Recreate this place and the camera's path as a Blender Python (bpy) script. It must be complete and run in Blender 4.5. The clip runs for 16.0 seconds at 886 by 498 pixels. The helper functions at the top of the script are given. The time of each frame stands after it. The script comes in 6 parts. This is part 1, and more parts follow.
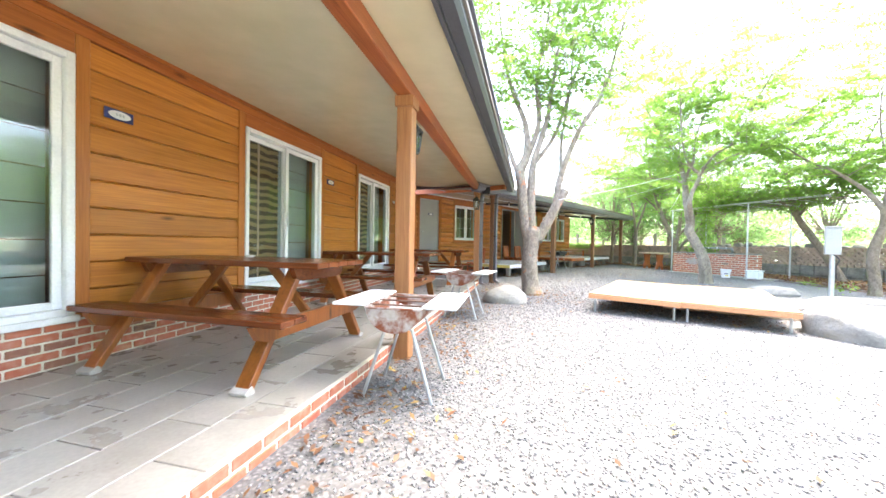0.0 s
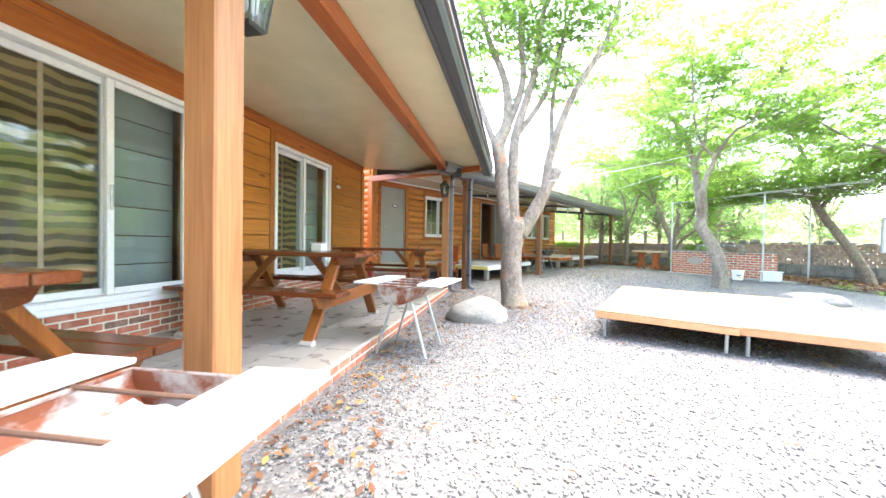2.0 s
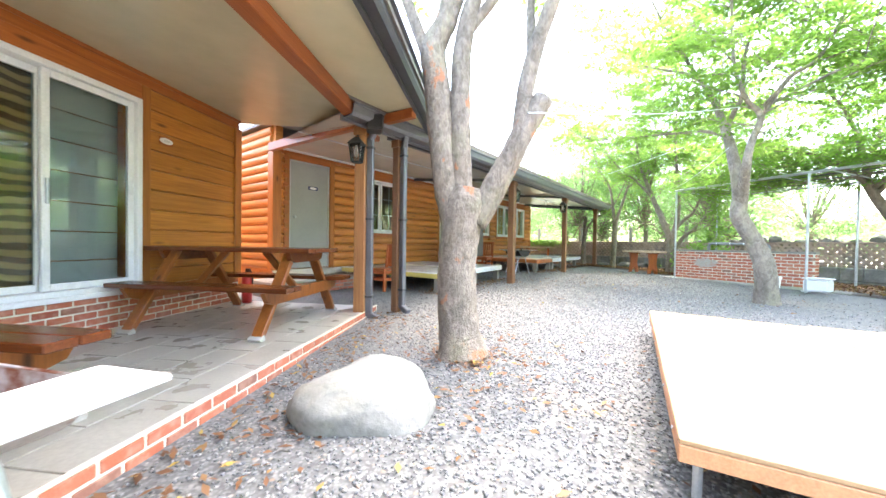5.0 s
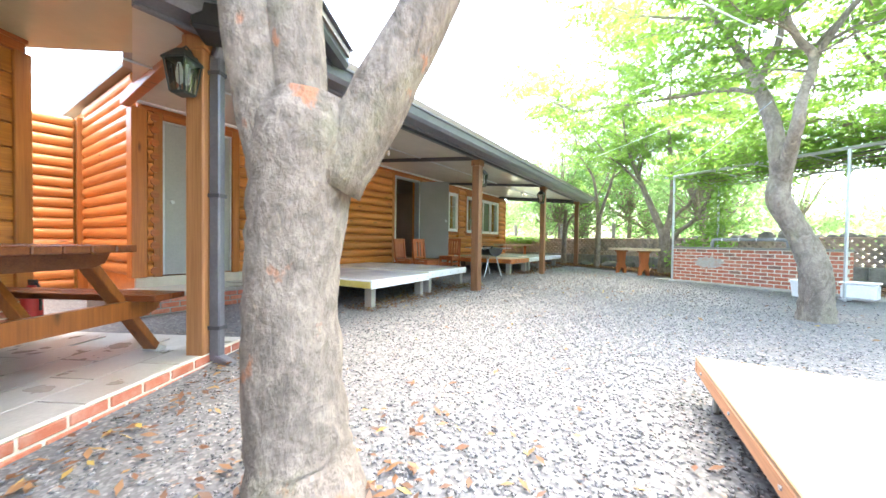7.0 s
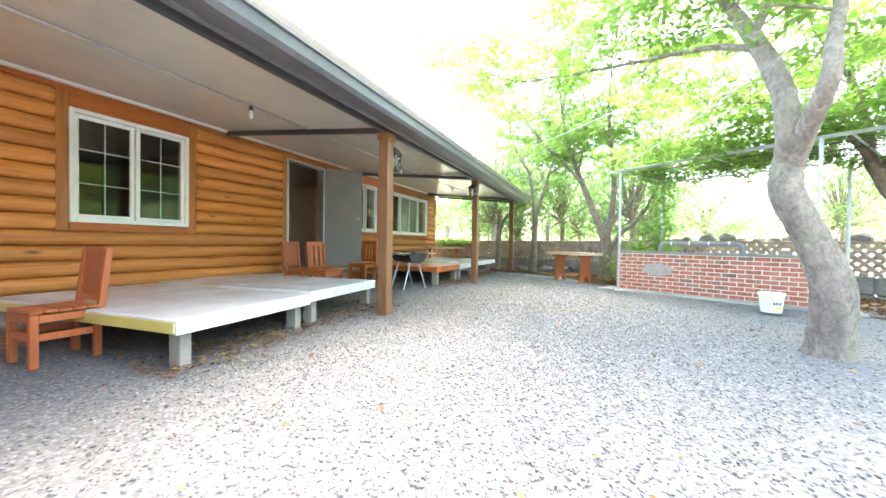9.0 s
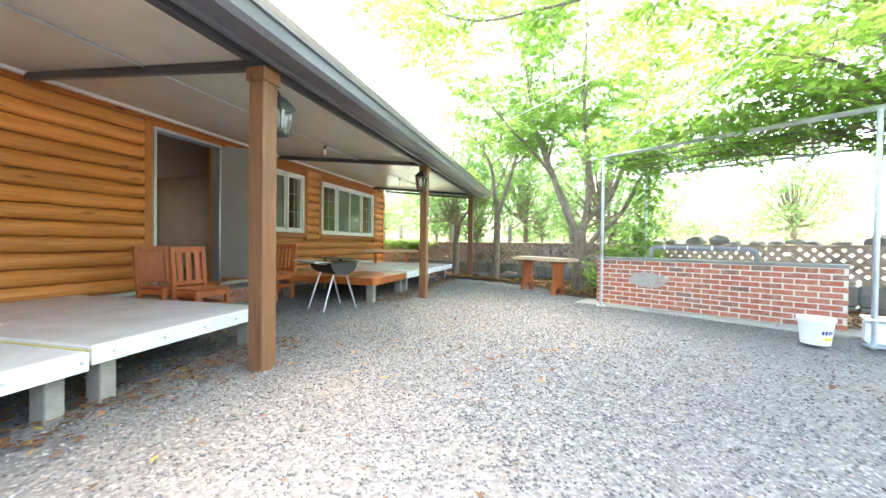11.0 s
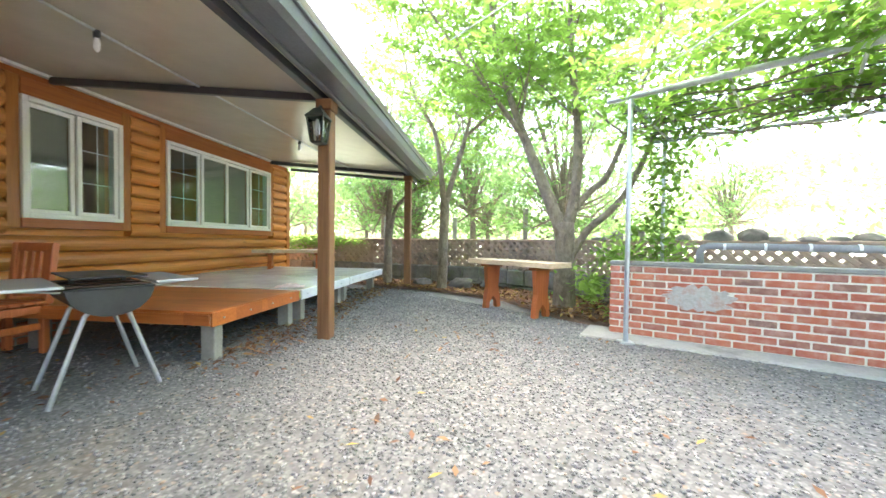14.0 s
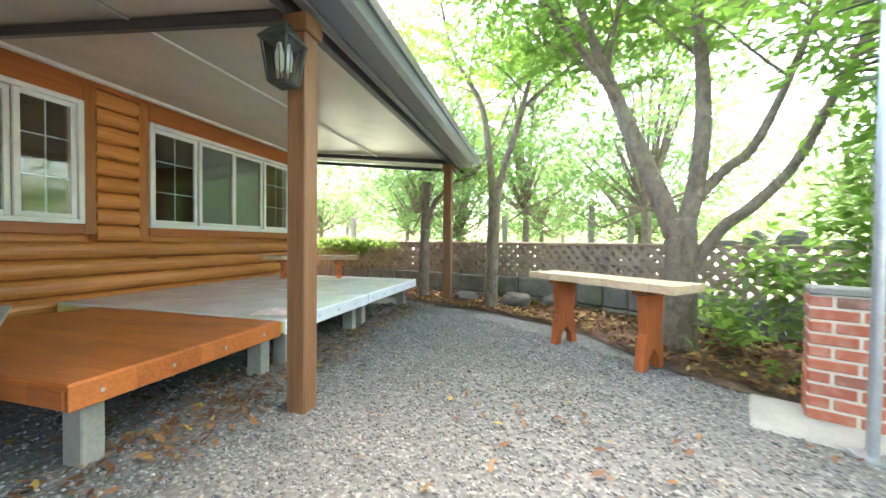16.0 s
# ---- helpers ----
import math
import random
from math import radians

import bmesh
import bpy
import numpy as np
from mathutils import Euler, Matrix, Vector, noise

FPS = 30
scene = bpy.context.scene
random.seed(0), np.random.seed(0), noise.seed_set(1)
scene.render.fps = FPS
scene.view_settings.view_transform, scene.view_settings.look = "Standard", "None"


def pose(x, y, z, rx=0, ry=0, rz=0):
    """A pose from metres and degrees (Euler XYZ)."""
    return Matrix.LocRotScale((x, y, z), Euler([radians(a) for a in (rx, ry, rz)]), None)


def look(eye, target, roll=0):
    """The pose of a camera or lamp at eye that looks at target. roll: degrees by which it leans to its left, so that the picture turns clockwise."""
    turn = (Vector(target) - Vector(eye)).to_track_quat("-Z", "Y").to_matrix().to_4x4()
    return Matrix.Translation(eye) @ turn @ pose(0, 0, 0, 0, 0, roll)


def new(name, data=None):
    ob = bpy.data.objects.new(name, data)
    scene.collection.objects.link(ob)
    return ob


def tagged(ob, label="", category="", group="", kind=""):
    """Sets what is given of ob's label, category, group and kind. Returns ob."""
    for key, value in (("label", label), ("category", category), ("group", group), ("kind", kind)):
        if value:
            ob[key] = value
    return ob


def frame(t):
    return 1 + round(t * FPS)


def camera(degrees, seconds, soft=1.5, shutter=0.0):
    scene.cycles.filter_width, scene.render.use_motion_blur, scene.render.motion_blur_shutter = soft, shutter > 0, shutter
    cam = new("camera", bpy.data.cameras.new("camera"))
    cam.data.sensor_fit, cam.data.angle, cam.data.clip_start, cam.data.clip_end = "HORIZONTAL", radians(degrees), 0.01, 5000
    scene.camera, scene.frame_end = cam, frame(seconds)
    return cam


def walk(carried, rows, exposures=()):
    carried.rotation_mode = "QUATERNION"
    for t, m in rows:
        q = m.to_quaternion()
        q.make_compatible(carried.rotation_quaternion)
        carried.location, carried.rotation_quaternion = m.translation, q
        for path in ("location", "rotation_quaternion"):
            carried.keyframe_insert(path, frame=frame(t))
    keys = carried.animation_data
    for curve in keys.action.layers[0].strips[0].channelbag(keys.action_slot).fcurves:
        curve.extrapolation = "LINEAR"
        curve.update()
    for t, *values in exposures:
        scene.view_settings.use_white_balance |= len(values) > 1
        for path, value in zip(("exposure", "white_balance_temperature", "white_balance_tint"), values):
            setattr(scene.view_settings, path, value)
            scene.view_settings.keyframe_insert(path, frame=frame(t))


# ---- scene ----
cam = camera(102.9, 16.0, shutter=0.2)
METRES, EYE, TILT, LEAN, TURN = 14.3, 1.1, 0.0, 0.0, 43.7
ROWS = [
    (0.0, 0.0, 0.0, 0.0, 0.02, -0.88, -1.03),
    (0.5, 0.0089, 0.0308, -0.0012, -1.17, -0.71, -0.82),
    (1.0, 0.0181, 0.0642, -0.0016, 1.05, -0.84, -0.78),
    (1.5, 0.0236, 0.1004, -0.0031, 0.31, -1.03, -1.07),
    (2.0, 0.0343, 0.1339, -0.0029, -2.65, -1.0, -0.97),
    (2.5, 0.0412, 0.1657, -0.0032, -2.46, -0.93, -1.08),
    (3.0, 0.0486, 0.1996, -0.0027, -6.18, -1.0, -1.0),
    (5.5, 0.1136, 0.3531, -0.0069, -6.81, -0.91, -0.86),
    (6.0, 0.128, 0.3805, -0.0078, -11.87, -0.89, -0.77),
    (6.5, 0.1436, 0.413, -0.0053, -9.76, -1.01, -0.68),
    (7.0, 0.1563, 0.4449, -0.0078, -9.76, -1.15, -0.78),
    (7.5, 0.1693, 0.4718, -0.0045, -14.18, -0.91, -1.02),
    (8.0, 0.1865, 0.5009, -0.0051, -16.49, -1.06, -0.93),
    (8.5, 0.1987, 0.5253, -0.0029, -18.98, -0.92, -0.87),
    (9.0, 0.2117, 0.557, -0.0033, -20.15, -0.88, -0.81),
    (9.5, 0.2313, 0.586, -0.0035, -22.46, -1.01, -0.81),
    (10.0, 0.2484, 0.6101, -0.0016, -22.77, -0.9, -0.76),
    (12.5, 0.3118, 0.7337, 0.0030, -32.17, -0.97, -0.84),
    (13.0, 0.3277, 0.7616, 0.0004, -30.01, -1.26, -0.68),
    (13.5, 0.3446, 0.782, 0.0053, -31.75, -1.06, -0.62),
    (14.0, 0.3626, 0.8077, 0.0021, -36.8, -1.18, -0.68),
    (14.5, 0.3805, 0.8245, 0.0047, -41.08, -1.01, -0.73),
    (15.0, 0.4034, 0.843, 0.0045, -40.42, -1.03, -0.71),
    (15.5, 0.4156, 0.8648, 0.0038, -36.93, -1.06, -0.78),
    (16.0, 0.4208, 0.8898, 0.0057, -29.29, -1.14, -0.63),
]
EXPOSURES = [(0.0, 3.9, 6800, 10), (3.0, 4.1, 6800, 10), (6.5, 4.0, 6700, 9), (9.0, 4.35, 6700, 10), (12.5, 4.2, 6800, 13), (16.0, 4.15, 6850, 13)]
walk(cam, [(t, pose(0, 0, EYE, TILT, LEAN, TURN) @ pose(METRES * x, METRES * y, METRES * z, 90 + pitch, roll, yaw)) for t, x, y, z, yaw, pitch, roll in ROWS], EXPOSURES)
# white overcast-bright sky over a shady yard
world = bpy.data.worlds.new("sky")
scene.world = world
world.use_nodes = True
wn = world.node_tree
sky = wn.nodes.new("ShaderNodeTexSky")
sky.sky_type, sky.sun_disc = "NISHITA", False
sky.sun_elevation, sky.sun_rotation = radians(77), radians(15)
sky.air_density, sky.dust_density, sky.ozone_density = 1.0, 4.0, 0.6
wn.links.new(sky.outputs[0], wn.nodes["Background"].inputs[0])
wn.nodes["Background"].inputs[1].default_value = 0.15
sun = new("sun", bpy.data.lights.new("sun", "SUN"))
sun.data.energy, sun.data.angle, sun.data.color = 0.38, radians(60), (1.0, 0.97, 0.92)
sun.matrix_world = look((0.6, 2.2, 9.8), (0, 0, 0))


# ---- small tools ----
MA = pose(0, 0, 0, 0, 0, 30)          # the first house: local x out of its wall, local y along it
I4 = Matrix.Identity(4)
TAU = 2 * math.pi


def ground_z(y):
    return max(0.0, min(0.2, (y - 5.5) / 9.5 * 0.2))


class Mesh:
    """Collects vertices and faces of one mesh."""

    def __init__(self):
        self.v, self.f = [], []

    def add(self, verts, faces):
        n = len(self.v)
        self.v += [tuple(p) for p in verts]
        self.f += [tuple(i + n for i in f) for f in faces]
        return self

    def box(self, x0, x1, y0, y1, z0, z1, b=0.004, m=None):
        b = min(b, 0.45 * (x1 - x0), 0.45 * (y1 - y0), 0.45 * (z1 - z0))
        lo, hi = (x0, y0, z0), (x1, y1, z1)
        pts, idx = [], {}
        for sx in (0, 1):
            for sy in (0, 1):
                for sz in (0, 1):
                    s = (sx, sy, sz)
                    for a in range(3):
                        p = [(hi if s[k] else lo)[k] + (0 if k == a else (-b if s[k] else b)) for k in range(3)]
                        idx[s, a] = len(pts)
                        pts.append(p)
        faces = []
        for a in range(3):
            c, d = (a + 1) % 3, (a + 2) % 3
            for side in (0, 1):
                loop = []
                for q, r in ((0, 0), (1, 0), (1, 1), (0, 1)):
                    s = [0, 0, 0]
                    s[a], s[c], s[d] = side, q, r
                    loop.append(idx[tuple(s), a])
                faces.append(loop if side else loop[::-1])
            for q in (0, 1):
                for r in (0, 1):
                    s0, s1 = [0, 0, 0], [0, 0, 0]
                    s0[c] = s1[c] = q
                    s0[d] = s1[d] = r
                    s1[a] = 1
                    s0, s1 = tuple(s0), tuple(s1)
                    loop = [idx[s0, c], idx[s1, c], idx[s1, d], idx[s0, d]]
                    faces.append(loop if q != r else loop[::-1])
        for s in [(i, j, k) for i in (0, 1) for j in (0, 1) for k in (0, 1)]:
            loop = [idx[s, 0], idx[s, 1], idx[s, 2]]
            faces.append(loop if sum(s) % 2 else loop[::-1])
        if m is not None:
            pts = [m @ Vector(p) for p in pts]
        return self.add(pts, faces)

    def beam(self, p, q, w, h, b=0.004, up=(0, 0, 1)):
        """A bar from p to q, w wide and h high."""
        p, q = Vector(p), Vector(q)
        y = (q - p).normalized()
        x = y.cross(Vector(up)).normalized()
        z = x.cross(y)
        m = Matrix((x, y, z)).transposed().to_4x4()
        m.translation = p
        return self.box(-w / 2, w / 2, 0, (q - p).length, -h / 2, h / 2, b, m)

    def tube(self, pts, radii, n=8, cap=True, wob=0.0, seed=0):
        pts = [Vector(p) for p in pts]
        if isinstance(radii, (int, float)):
            radii = [radii] * len(pts)
        rng = random.Random(seed)
        verts, faces = [], []
        side = None
        for i, p in enumerate(pts):
            d = (pts[min(i + 1, len(pts) - 1)] - pts[max(i - 1, 0)]).normalized()
            if side is None:
                side = d.orthogonal().normalized()
            side = (side - d * side.dot(d)).normalized()
            up = d.cross(side)
            for k in range(n):
                a = TAU * k / n
                r = radii[i] * (1 + wob * (rng.random() * 2 - 1))
                verts.append(p + side * (math.cos(a) * r) + up * (math.sin(a) * r))
        for i in range(len(pts) - 1):
            for k in range(n):
                j = (k + 1) % n
                faces.append((i * n + k, i * n + j, i * n + n + j, i * n + n + k))
        if cap:
            faces.append(tuple(range(n))[::-1])
            faces.append(tuple((len(pts) - 1) * n + k for k in range(n)))
        return self.add(verts, faces)

    def prism(self, outline, axis, a, b):
        """An outline of (p, q) pairs swept along an axis (0, 1, 2) from a to b."""
        n = len(outline)

        def at(p, q, s):
            r = [0, 0, 0]
            r[axis], r[(axis + 1) % 3], r[(axis + 2) % 3] = s, p, q
            return r
        verts = [at(p, q, a) for p, q in outline] + [at(p, q, b) for p, q in outline]
        faces = [tuple(range(n))[::-1], tuple(range(n, 2 * n))]
        faces += [(k, (k + 1) % n, n + (k + 1) % n, n + k) for k in range(n)]
        return self.add(verts, faces)

    def data(self, name, material, smooth=False):
        me = bpy.data.meshes.new(name)
        me.from_pydata(self.v, [], self.f)
        me.materials.append(material)
        if smooth:
            me.polygons.foreach_set("use_smooth", [True] * len(me.polygons))
        me.update()
        return me


def thing(name, label, category, m=I4, group="", kind=""):
    ob = new(name)
    ob.empty_display_size = 0.1
    ob.matrix_world = m
    return tagged(ob, label, category, group, kind)


def solid(name, mesh, material, label, category, m=I4, group="", kind="", smooth=False):
    ob = new(name, mesh.data(name, material, smooth))
    ob.matrix_world = m
    return tagged(ob, label, category, group, kind)


def part(name, mesh, material, parent, label="", m=None, smooth=False):
    data = mesh.data(name, material, smooth) if isinstance(mesh, Mesh) else mesh
    ob = new(name, data)
    ob.parent = parent
    if m is not None:
        ob.matrix_local = m
    return tagged(ob, label)


def curve(points, steps=5):
    """A smooth line through points (x, y, z, radius)."""
    ps = [np.array(p, float) for p in points]
    ps = [2 * ps[0] - ps[1]] + ps + [2 * ps[-1] - ps[-2]]
    out = []
    for i in range(1, len(ps) - 2):
        for k in range(steps):
            t = k / steps
            a, b, c, d = ps[i - 1:i + 3]
            out.append(0.5 * (2 * b + (c - a) * t + (2 * a - 5 * b + 4 * c - d) * t * t + (3 * b - a - 3 * c + d) * t ** 3))
    out.append(ps[-2])
    return out


# ---- materials ----
def nodes_of(name):
    m = bpy.data.materials.new(name)
    m.use_nodes = True
    t = m.node_tree
    return m, t, t.nodes["Principled BSDF"]


def node(t, kind, **values):
    n = t.nodes.new(kind)
    for k, v in values.items():
        n.inputs[k.replace("_", " ")].default_value = v
    return n


def ramp(t, source, *stops):
    r = t.nodes.new("ShaderNodeValToRGB")
    e = r.color_ramp.elements
    while len(e) < len(stops):
        e.new(0.5)
    for el, (pos, col) in zip(e, stops):
        el.position, el.color = pos, (*col, 1)
    t.links.new(source, r.inputs[0])
    return r.outputs[0]


def mixed(t, fac, a, b, mode="MIX"):
    m = t.nodes.new("ShaderNodeMix")
    m.data_type, m.blend_type = "RGBA", mode
    for sock, val in ((m.inputs[0], fac), (m.inputs[6], a), (m.inputs[7], b)):
        if isinstance(val, (int, float)):
            sock.default_value = val
        elif isinstance(val, tuple):
            sock.default_value = (*val, 1)
        else:
            t.links.new(val, sock)
    return m.outputs[2]


def placed(t, scale=(1, 1, 1), jitter=True):
    """Object coordinates, moved by the object's random number so that alike pieces differ."""
    c = t.nodes.new("ShaderNodeTexCoord")
    mp = t.nodes.new("ShaderNodeMapping")
    mp.inputs["Scale"].default_value = scale
    t.links.new(c.outputs["Object"], mp.inputs[0])
    if jitter:
        info = t.nodes.new("ShaderNodeObjectInfo")
        mul = t.nodes.new("ShaderNodeMath")
        mul.operation = "MULTIPLY"
        mul.inputs[1].default_value = 37.0
        t.links.new(info.outputs["Random"], mul.inputs[0])
        t.links.new(mul.outputs[0], mp.inputs["Location"])
    return mp.outputs[0]


def noise_of(t, vec, scale, detail=4.0, rough=0.55, dist=0.0):
    n = node(t, "ShaderNodeTexNoise", Scale=scale, Detail=detail, Roughness=rough, Distortion=dist)
    t.links.new(vec, n.inputs["Vector"])
    return n.outputs["Fac"]


def bumped(t, bsdf, source, strength, distance=0.01):
    b = node(t, "ShaderNodeBump", Strength=strength, Distance=distance)
    t.links.new(source, b.inputs["Height"])
    t.links.new(b.outputs[0], bsdf.inputs["Normal"])


def surface(name, c0, c1, scale=6.0, rough=0.6, bump=0.15, fine=60.0, metal=0.0, stain=None, stain_at=(0.55, 0.7), stain_scale=1.5, stretch=(1, 1, 1), dist=0.004, rvar=0.12):
    """A mottled surface: two tones, fine grain in relief, and stains."""
    m, t, b = nodes_of(name)
    vec = placed(t, stretch)
    big, small = noise_of(t, vec, scale, 5), noise_of(t, vec, fine, 3)
    col = ramp(t, big, (0.3, c0), (0.7, c1))
    col = mixed(t, 0.25, col, ramp(t, small, (0.3, tuple(0.75 * c for c in c0)), (0.7, tuple(min(1, 1.12 * c) for c in c1))))
    if stain:
        mask = ramp(t, noise_of(t, vec, stain_scale, 6, 0.65), (stain_at[0], (0, 0, 0)), (stain_at[1], (1, 1, 1)))
        col = mixed(t, mask, col, stain)
    t.links.new(col, b.inputs["Base Color"])
    r = node(t, "ShaderNodeMapRange")
    r.inputs["To Min"].default_value, r.inputs["To Max"].default_value = max(0.02, rough - rvar), min(1, rough + rvar)
    t.links.new(big, r.inputs[0])
    t.links.new(r.outputs[0], b.inputs["Roughness"])
    b.inputs["Metallic"].default_value = metal
    if bump:
        bumped(t, b, small, bump, dist)
    return m


def timber(name, dark, light, axis=1, rough=0.45, knots=True, grain=0.35, tint=0.25):
    """Stained wood with grain along one axis, knots, and a tone of its own for each board."""
    m, t, b = nodes_of(name)
    sc = [9.0, 9.0, 9.0]
    sc[axis] = 0.55
    vec = placed(t, tuple(sc))
    fib = noise_of(t, vec, 2.2, 6, 0.6, 0.6)
    sc2 = [60.0] * 3
    sc2[axis] = 1.5
    fine = noise_of(t, placed(t, tuple(sc2)), 1.6, 3)
    col = ramp(t, fib, (0.28, dark), (0.72, light))
    col = mixed(t, grain, col, ramp(t, fine, (0.3, tuple(0.55 * c for c in dark)), (0.65, light)), "MIX")
    if knots:
        sk = [5.0] * 3
        sk[axis] = 1.4
        v = node(t, "ShaderNodeTexVoronoi", Scale=1.0)
        t.links.new(placed(t, tuple(sk)), v.inputs["Vector"])
        k = ramp(t, v.outputs["Distance"], (0.03, (1, 1, 1)), (0.13, (0, 0, 0)))
        col = mixed(t, k, col, tuple(0.32 * c for c in dark))
    info = t.nodes.new("ShaderNodeObjectInfo")
    tone = ramp(t, info.outputs["Random"], (0.0, (1 - tint, 1 - tint, 1 - tint)), (1.0, (1.0, 1.0, 1.0)))
    col = mixed(t, 1.0, col, tone, "MULTIPLY")
    t.links.new(col, b.inputs["Base Color"])
    b.inputs["Roughness"].default_value = rough
    bumped(t, b, fine, 0.12, 0.003)
    return m


M_SIDING = timber("honey stained siding", (0.40, 0.125, 0.02), (0.63, 0.245, 0.045), 1, 0.36)
M_LOG = timber("varnished log", (0.52, 0.165, 0.034), (0.80, 0.335, 0.085), 1, 0.42)
M_TRIM = timber("reddish trim boards", (0.34, 0.085, 0.018), (0.52, 0.16, 0.035), 1, 0.42)
M_TRIMZ = timber("reddish upright boards", (0.34, 0.10, 0.018), (0.52, 0.19, 0.04), 2, 0.42)
M_POST = timber("stained post", (0.30, 0.115, 0.04), (0.50, 0.235, 0.095), 2, 0.5)
M_POSTB = timber("weathered brown post", (0.15, 0.066, 0.03), (0.29, 0.14, 0.066), 2, 0.55)
M_BEAM = timber("stained beam", (0.32, 0.075, 0.02), (0.47, 0.14, 0.04), 1, 0.45)
M_TABLE = timber("dark red-brown varnished table wood", (0.105, 0.026, 0.009), (0.21, 0.058, 0.017), 0, 0.26)
M_TLEG = timber("red-brown varnished leg wood", (0.21, 0.06, 0.013), (0.37, 0.12, 0.024), 2, 0.34)
M_CHAIR = timber("orange painted chair wood", (0.42, 0.10, 0.03), (0.58, 0.17, 0.055), 2, 0.45, False)
M_SLAB = timber("pale raw slab wood", (0.55, 0.38, 0.24), (0.78, 0.6, 0.42), 0, 0.6)
M_RAW = timber("pale plywood", (0.403, 0.251, 0.126), (0.504, 0.337, 0.186), 1, 0.5, False, 0.15, 0.1)


def make_planks():
    """Plank-pattern vinyl: short strips, each of its own tone."""
    m, t, b = nodes_of("orange plank vinyl")
    c = t.nodes.new("ShaderNodeTexCoord")
    br = node(t, "ShaderNodeTexBrick", Scale=1.0, Mortar_Size=0.0, Brick_Width=0.42, Row_Height=0.085, Bias=0.0)
    br.inputs["Color1"].default_value = (0.30, 0.075, 0.02, 1)
    br.inputs["Color2"].default_value = (0.58, 0.175, 0.045, 1)
    t.links.new(c.outputs["Object"], br.inputs["Vector"])
    gr = noise_of(t, placed(t, (1.2, 22, 22)), 2.5, 5)
    col = mixed(t, 0.4, br.outputs["Color"], ramp(t, gr, (0.3, (0.27, 0.07, 0.02)), (0.7, (0.60, 0.21, 0.06))))
    t.links.new(col, b.inputs["Base Color"])
    b.inputs["Roughness"].default_value = 0.3
    return m


M_DECKW = make_planks()
M_WHITEP = surface("white window plastic", (0.74, 0.75, 0.76), (0.82, 0.83, 0.84), 3, 0.3, 0.03)
M_SOFFIT = surface("cream soffit sheet", (0.55, 0.51, 0.34), (0.58, 0.54, 0.37), 0.5, 0.24, 0.0, 3, rvar=0.02)
M_SOFFITB = surface("grey-white ribbed soffit", (0.62, 0.58, 0.49), (0.67, 0.63, 0.54), 0.6, 0.24, 0.0, 3, stain=(0.55, 0.46, 0.34), stain_at=(0.6, 0.85), stain_scale=0.5, rvar=0.04)
M_DARKM = surface("dark grey painted metal", (0.055, 0.06, 0.07), (0.085, 0.09, 0.10), 5, 0.4, 0.04, metal=0.3)
M_GUTTER = surface("grey-blue gutter metal", (0.13, 0.135, 0.16), (0.19, 0.195, 0.22), 4, 0.35, 0.04, metal=0.4)
M_STEEL = surface("galvanised steel", (0.42, 0.45, 0.48), (0.58, 0.61, 0.64), 12, 0.4, 0.06, metal=0.75)
M_RUST = surface("rusty steel", (0.33, 0.30, 0.29), (0.50, 0.46, 0.44), 7, 0.6, 0.2, metal=0.35, stain=(0.20, 0.06, 0.025), stain_at=(0.44, 0.58), stain_scale=6)
M_BLACK = surface("black enamel", (0.015, 0.015, 0.016), (0.035, 0.035, 0.037), 9, 0.45, 0.06)
M_SHELF = surface("white shelf sheet", (0.66, 0.69, 0.73), (0.80, 0.82, 0.85), 5, 0.35, 0.05)
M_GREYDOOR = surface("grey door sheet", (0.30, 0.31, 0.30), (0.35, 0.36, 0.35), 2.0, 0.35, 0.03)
# darker copy of the door grey: shade on the open leaf put into the colour
M_DOORSHADE = surface("grey door sheet in shade", (0.19, 0.195, 0.19), (0.24, 0.245, 0.24), 2.0, 0.35, 0.03)
M_CONC = surface("concrete", (0.20, 0.19, 0.17), (0.30, 0.285, 0.255), 5, 0.9, 0.35, 45, stain=(0.18, 0.17, 0.15), stain_scale=2.2)
M_KERB = surface("grey kerb concrete", (0.28, 0.27, 0.25), (0.38, 0.37, 0.345), 4, 0.92, 0.4, 50, stain=(0.13, 0.125, 0.115), stain_scale=1.8)
M_MORTAR = surface("pale mortar", (0.60, 0.55, 0.44), (0.72, 0.67, 0.56), 9, 0.95, 0.4, 80)
M_TILE = surface("grey porch tile", (0.29, 0.27, 0.235), (0.41, 0.385, 0.34), 4, 0.3, 0.1, 50, stain=(0.25, 0.23, 0.195), stain_at=(0.48, 0.95), stain_scale=1.8)
M_GROUT = surface("pale tile grout", (0.46, 0.45, 0.42), (0.56, 0.55, 0.52), 8, 0.9, 0.2)
M_ROCK = surface("pale boulder", (0.17, 0.166, 0.154), (0.30, 0.29, 0.27), 3.5, 0.9, 0.6, 28, stain=(0.26, 0.24, 0.2), stain_scale=2.6, dist=0.01)
M_DROCK = surface("dark weathered stone", (0.11, 0.105, 0.095), (0.26, 0.245, 0.22), 5, 0.95, 0.6, 25, stain=(0.14, 0.16, 0.09), stain_scale=3, dist=0.012)
M_LATTICE = surface("brown-grey lattice block", (0.30, 0.215, 0.165), (0.44, 0.335, 0.27), 4, 0.95, 0.5, 40, stain=(0.16, 0.14, 0.12), stain_scale=1.6, dist=0.008)
M_SHEET = surface("pale vinyl floor sheet", (0.60, 0.62, 0.63), (0.72, 0.73, 0.73), 2.5, 0.22, 0.03, stain=(0.50, 0.47, 0.30), stain_at=(0.58, 0.8), stain_scale=1.1)
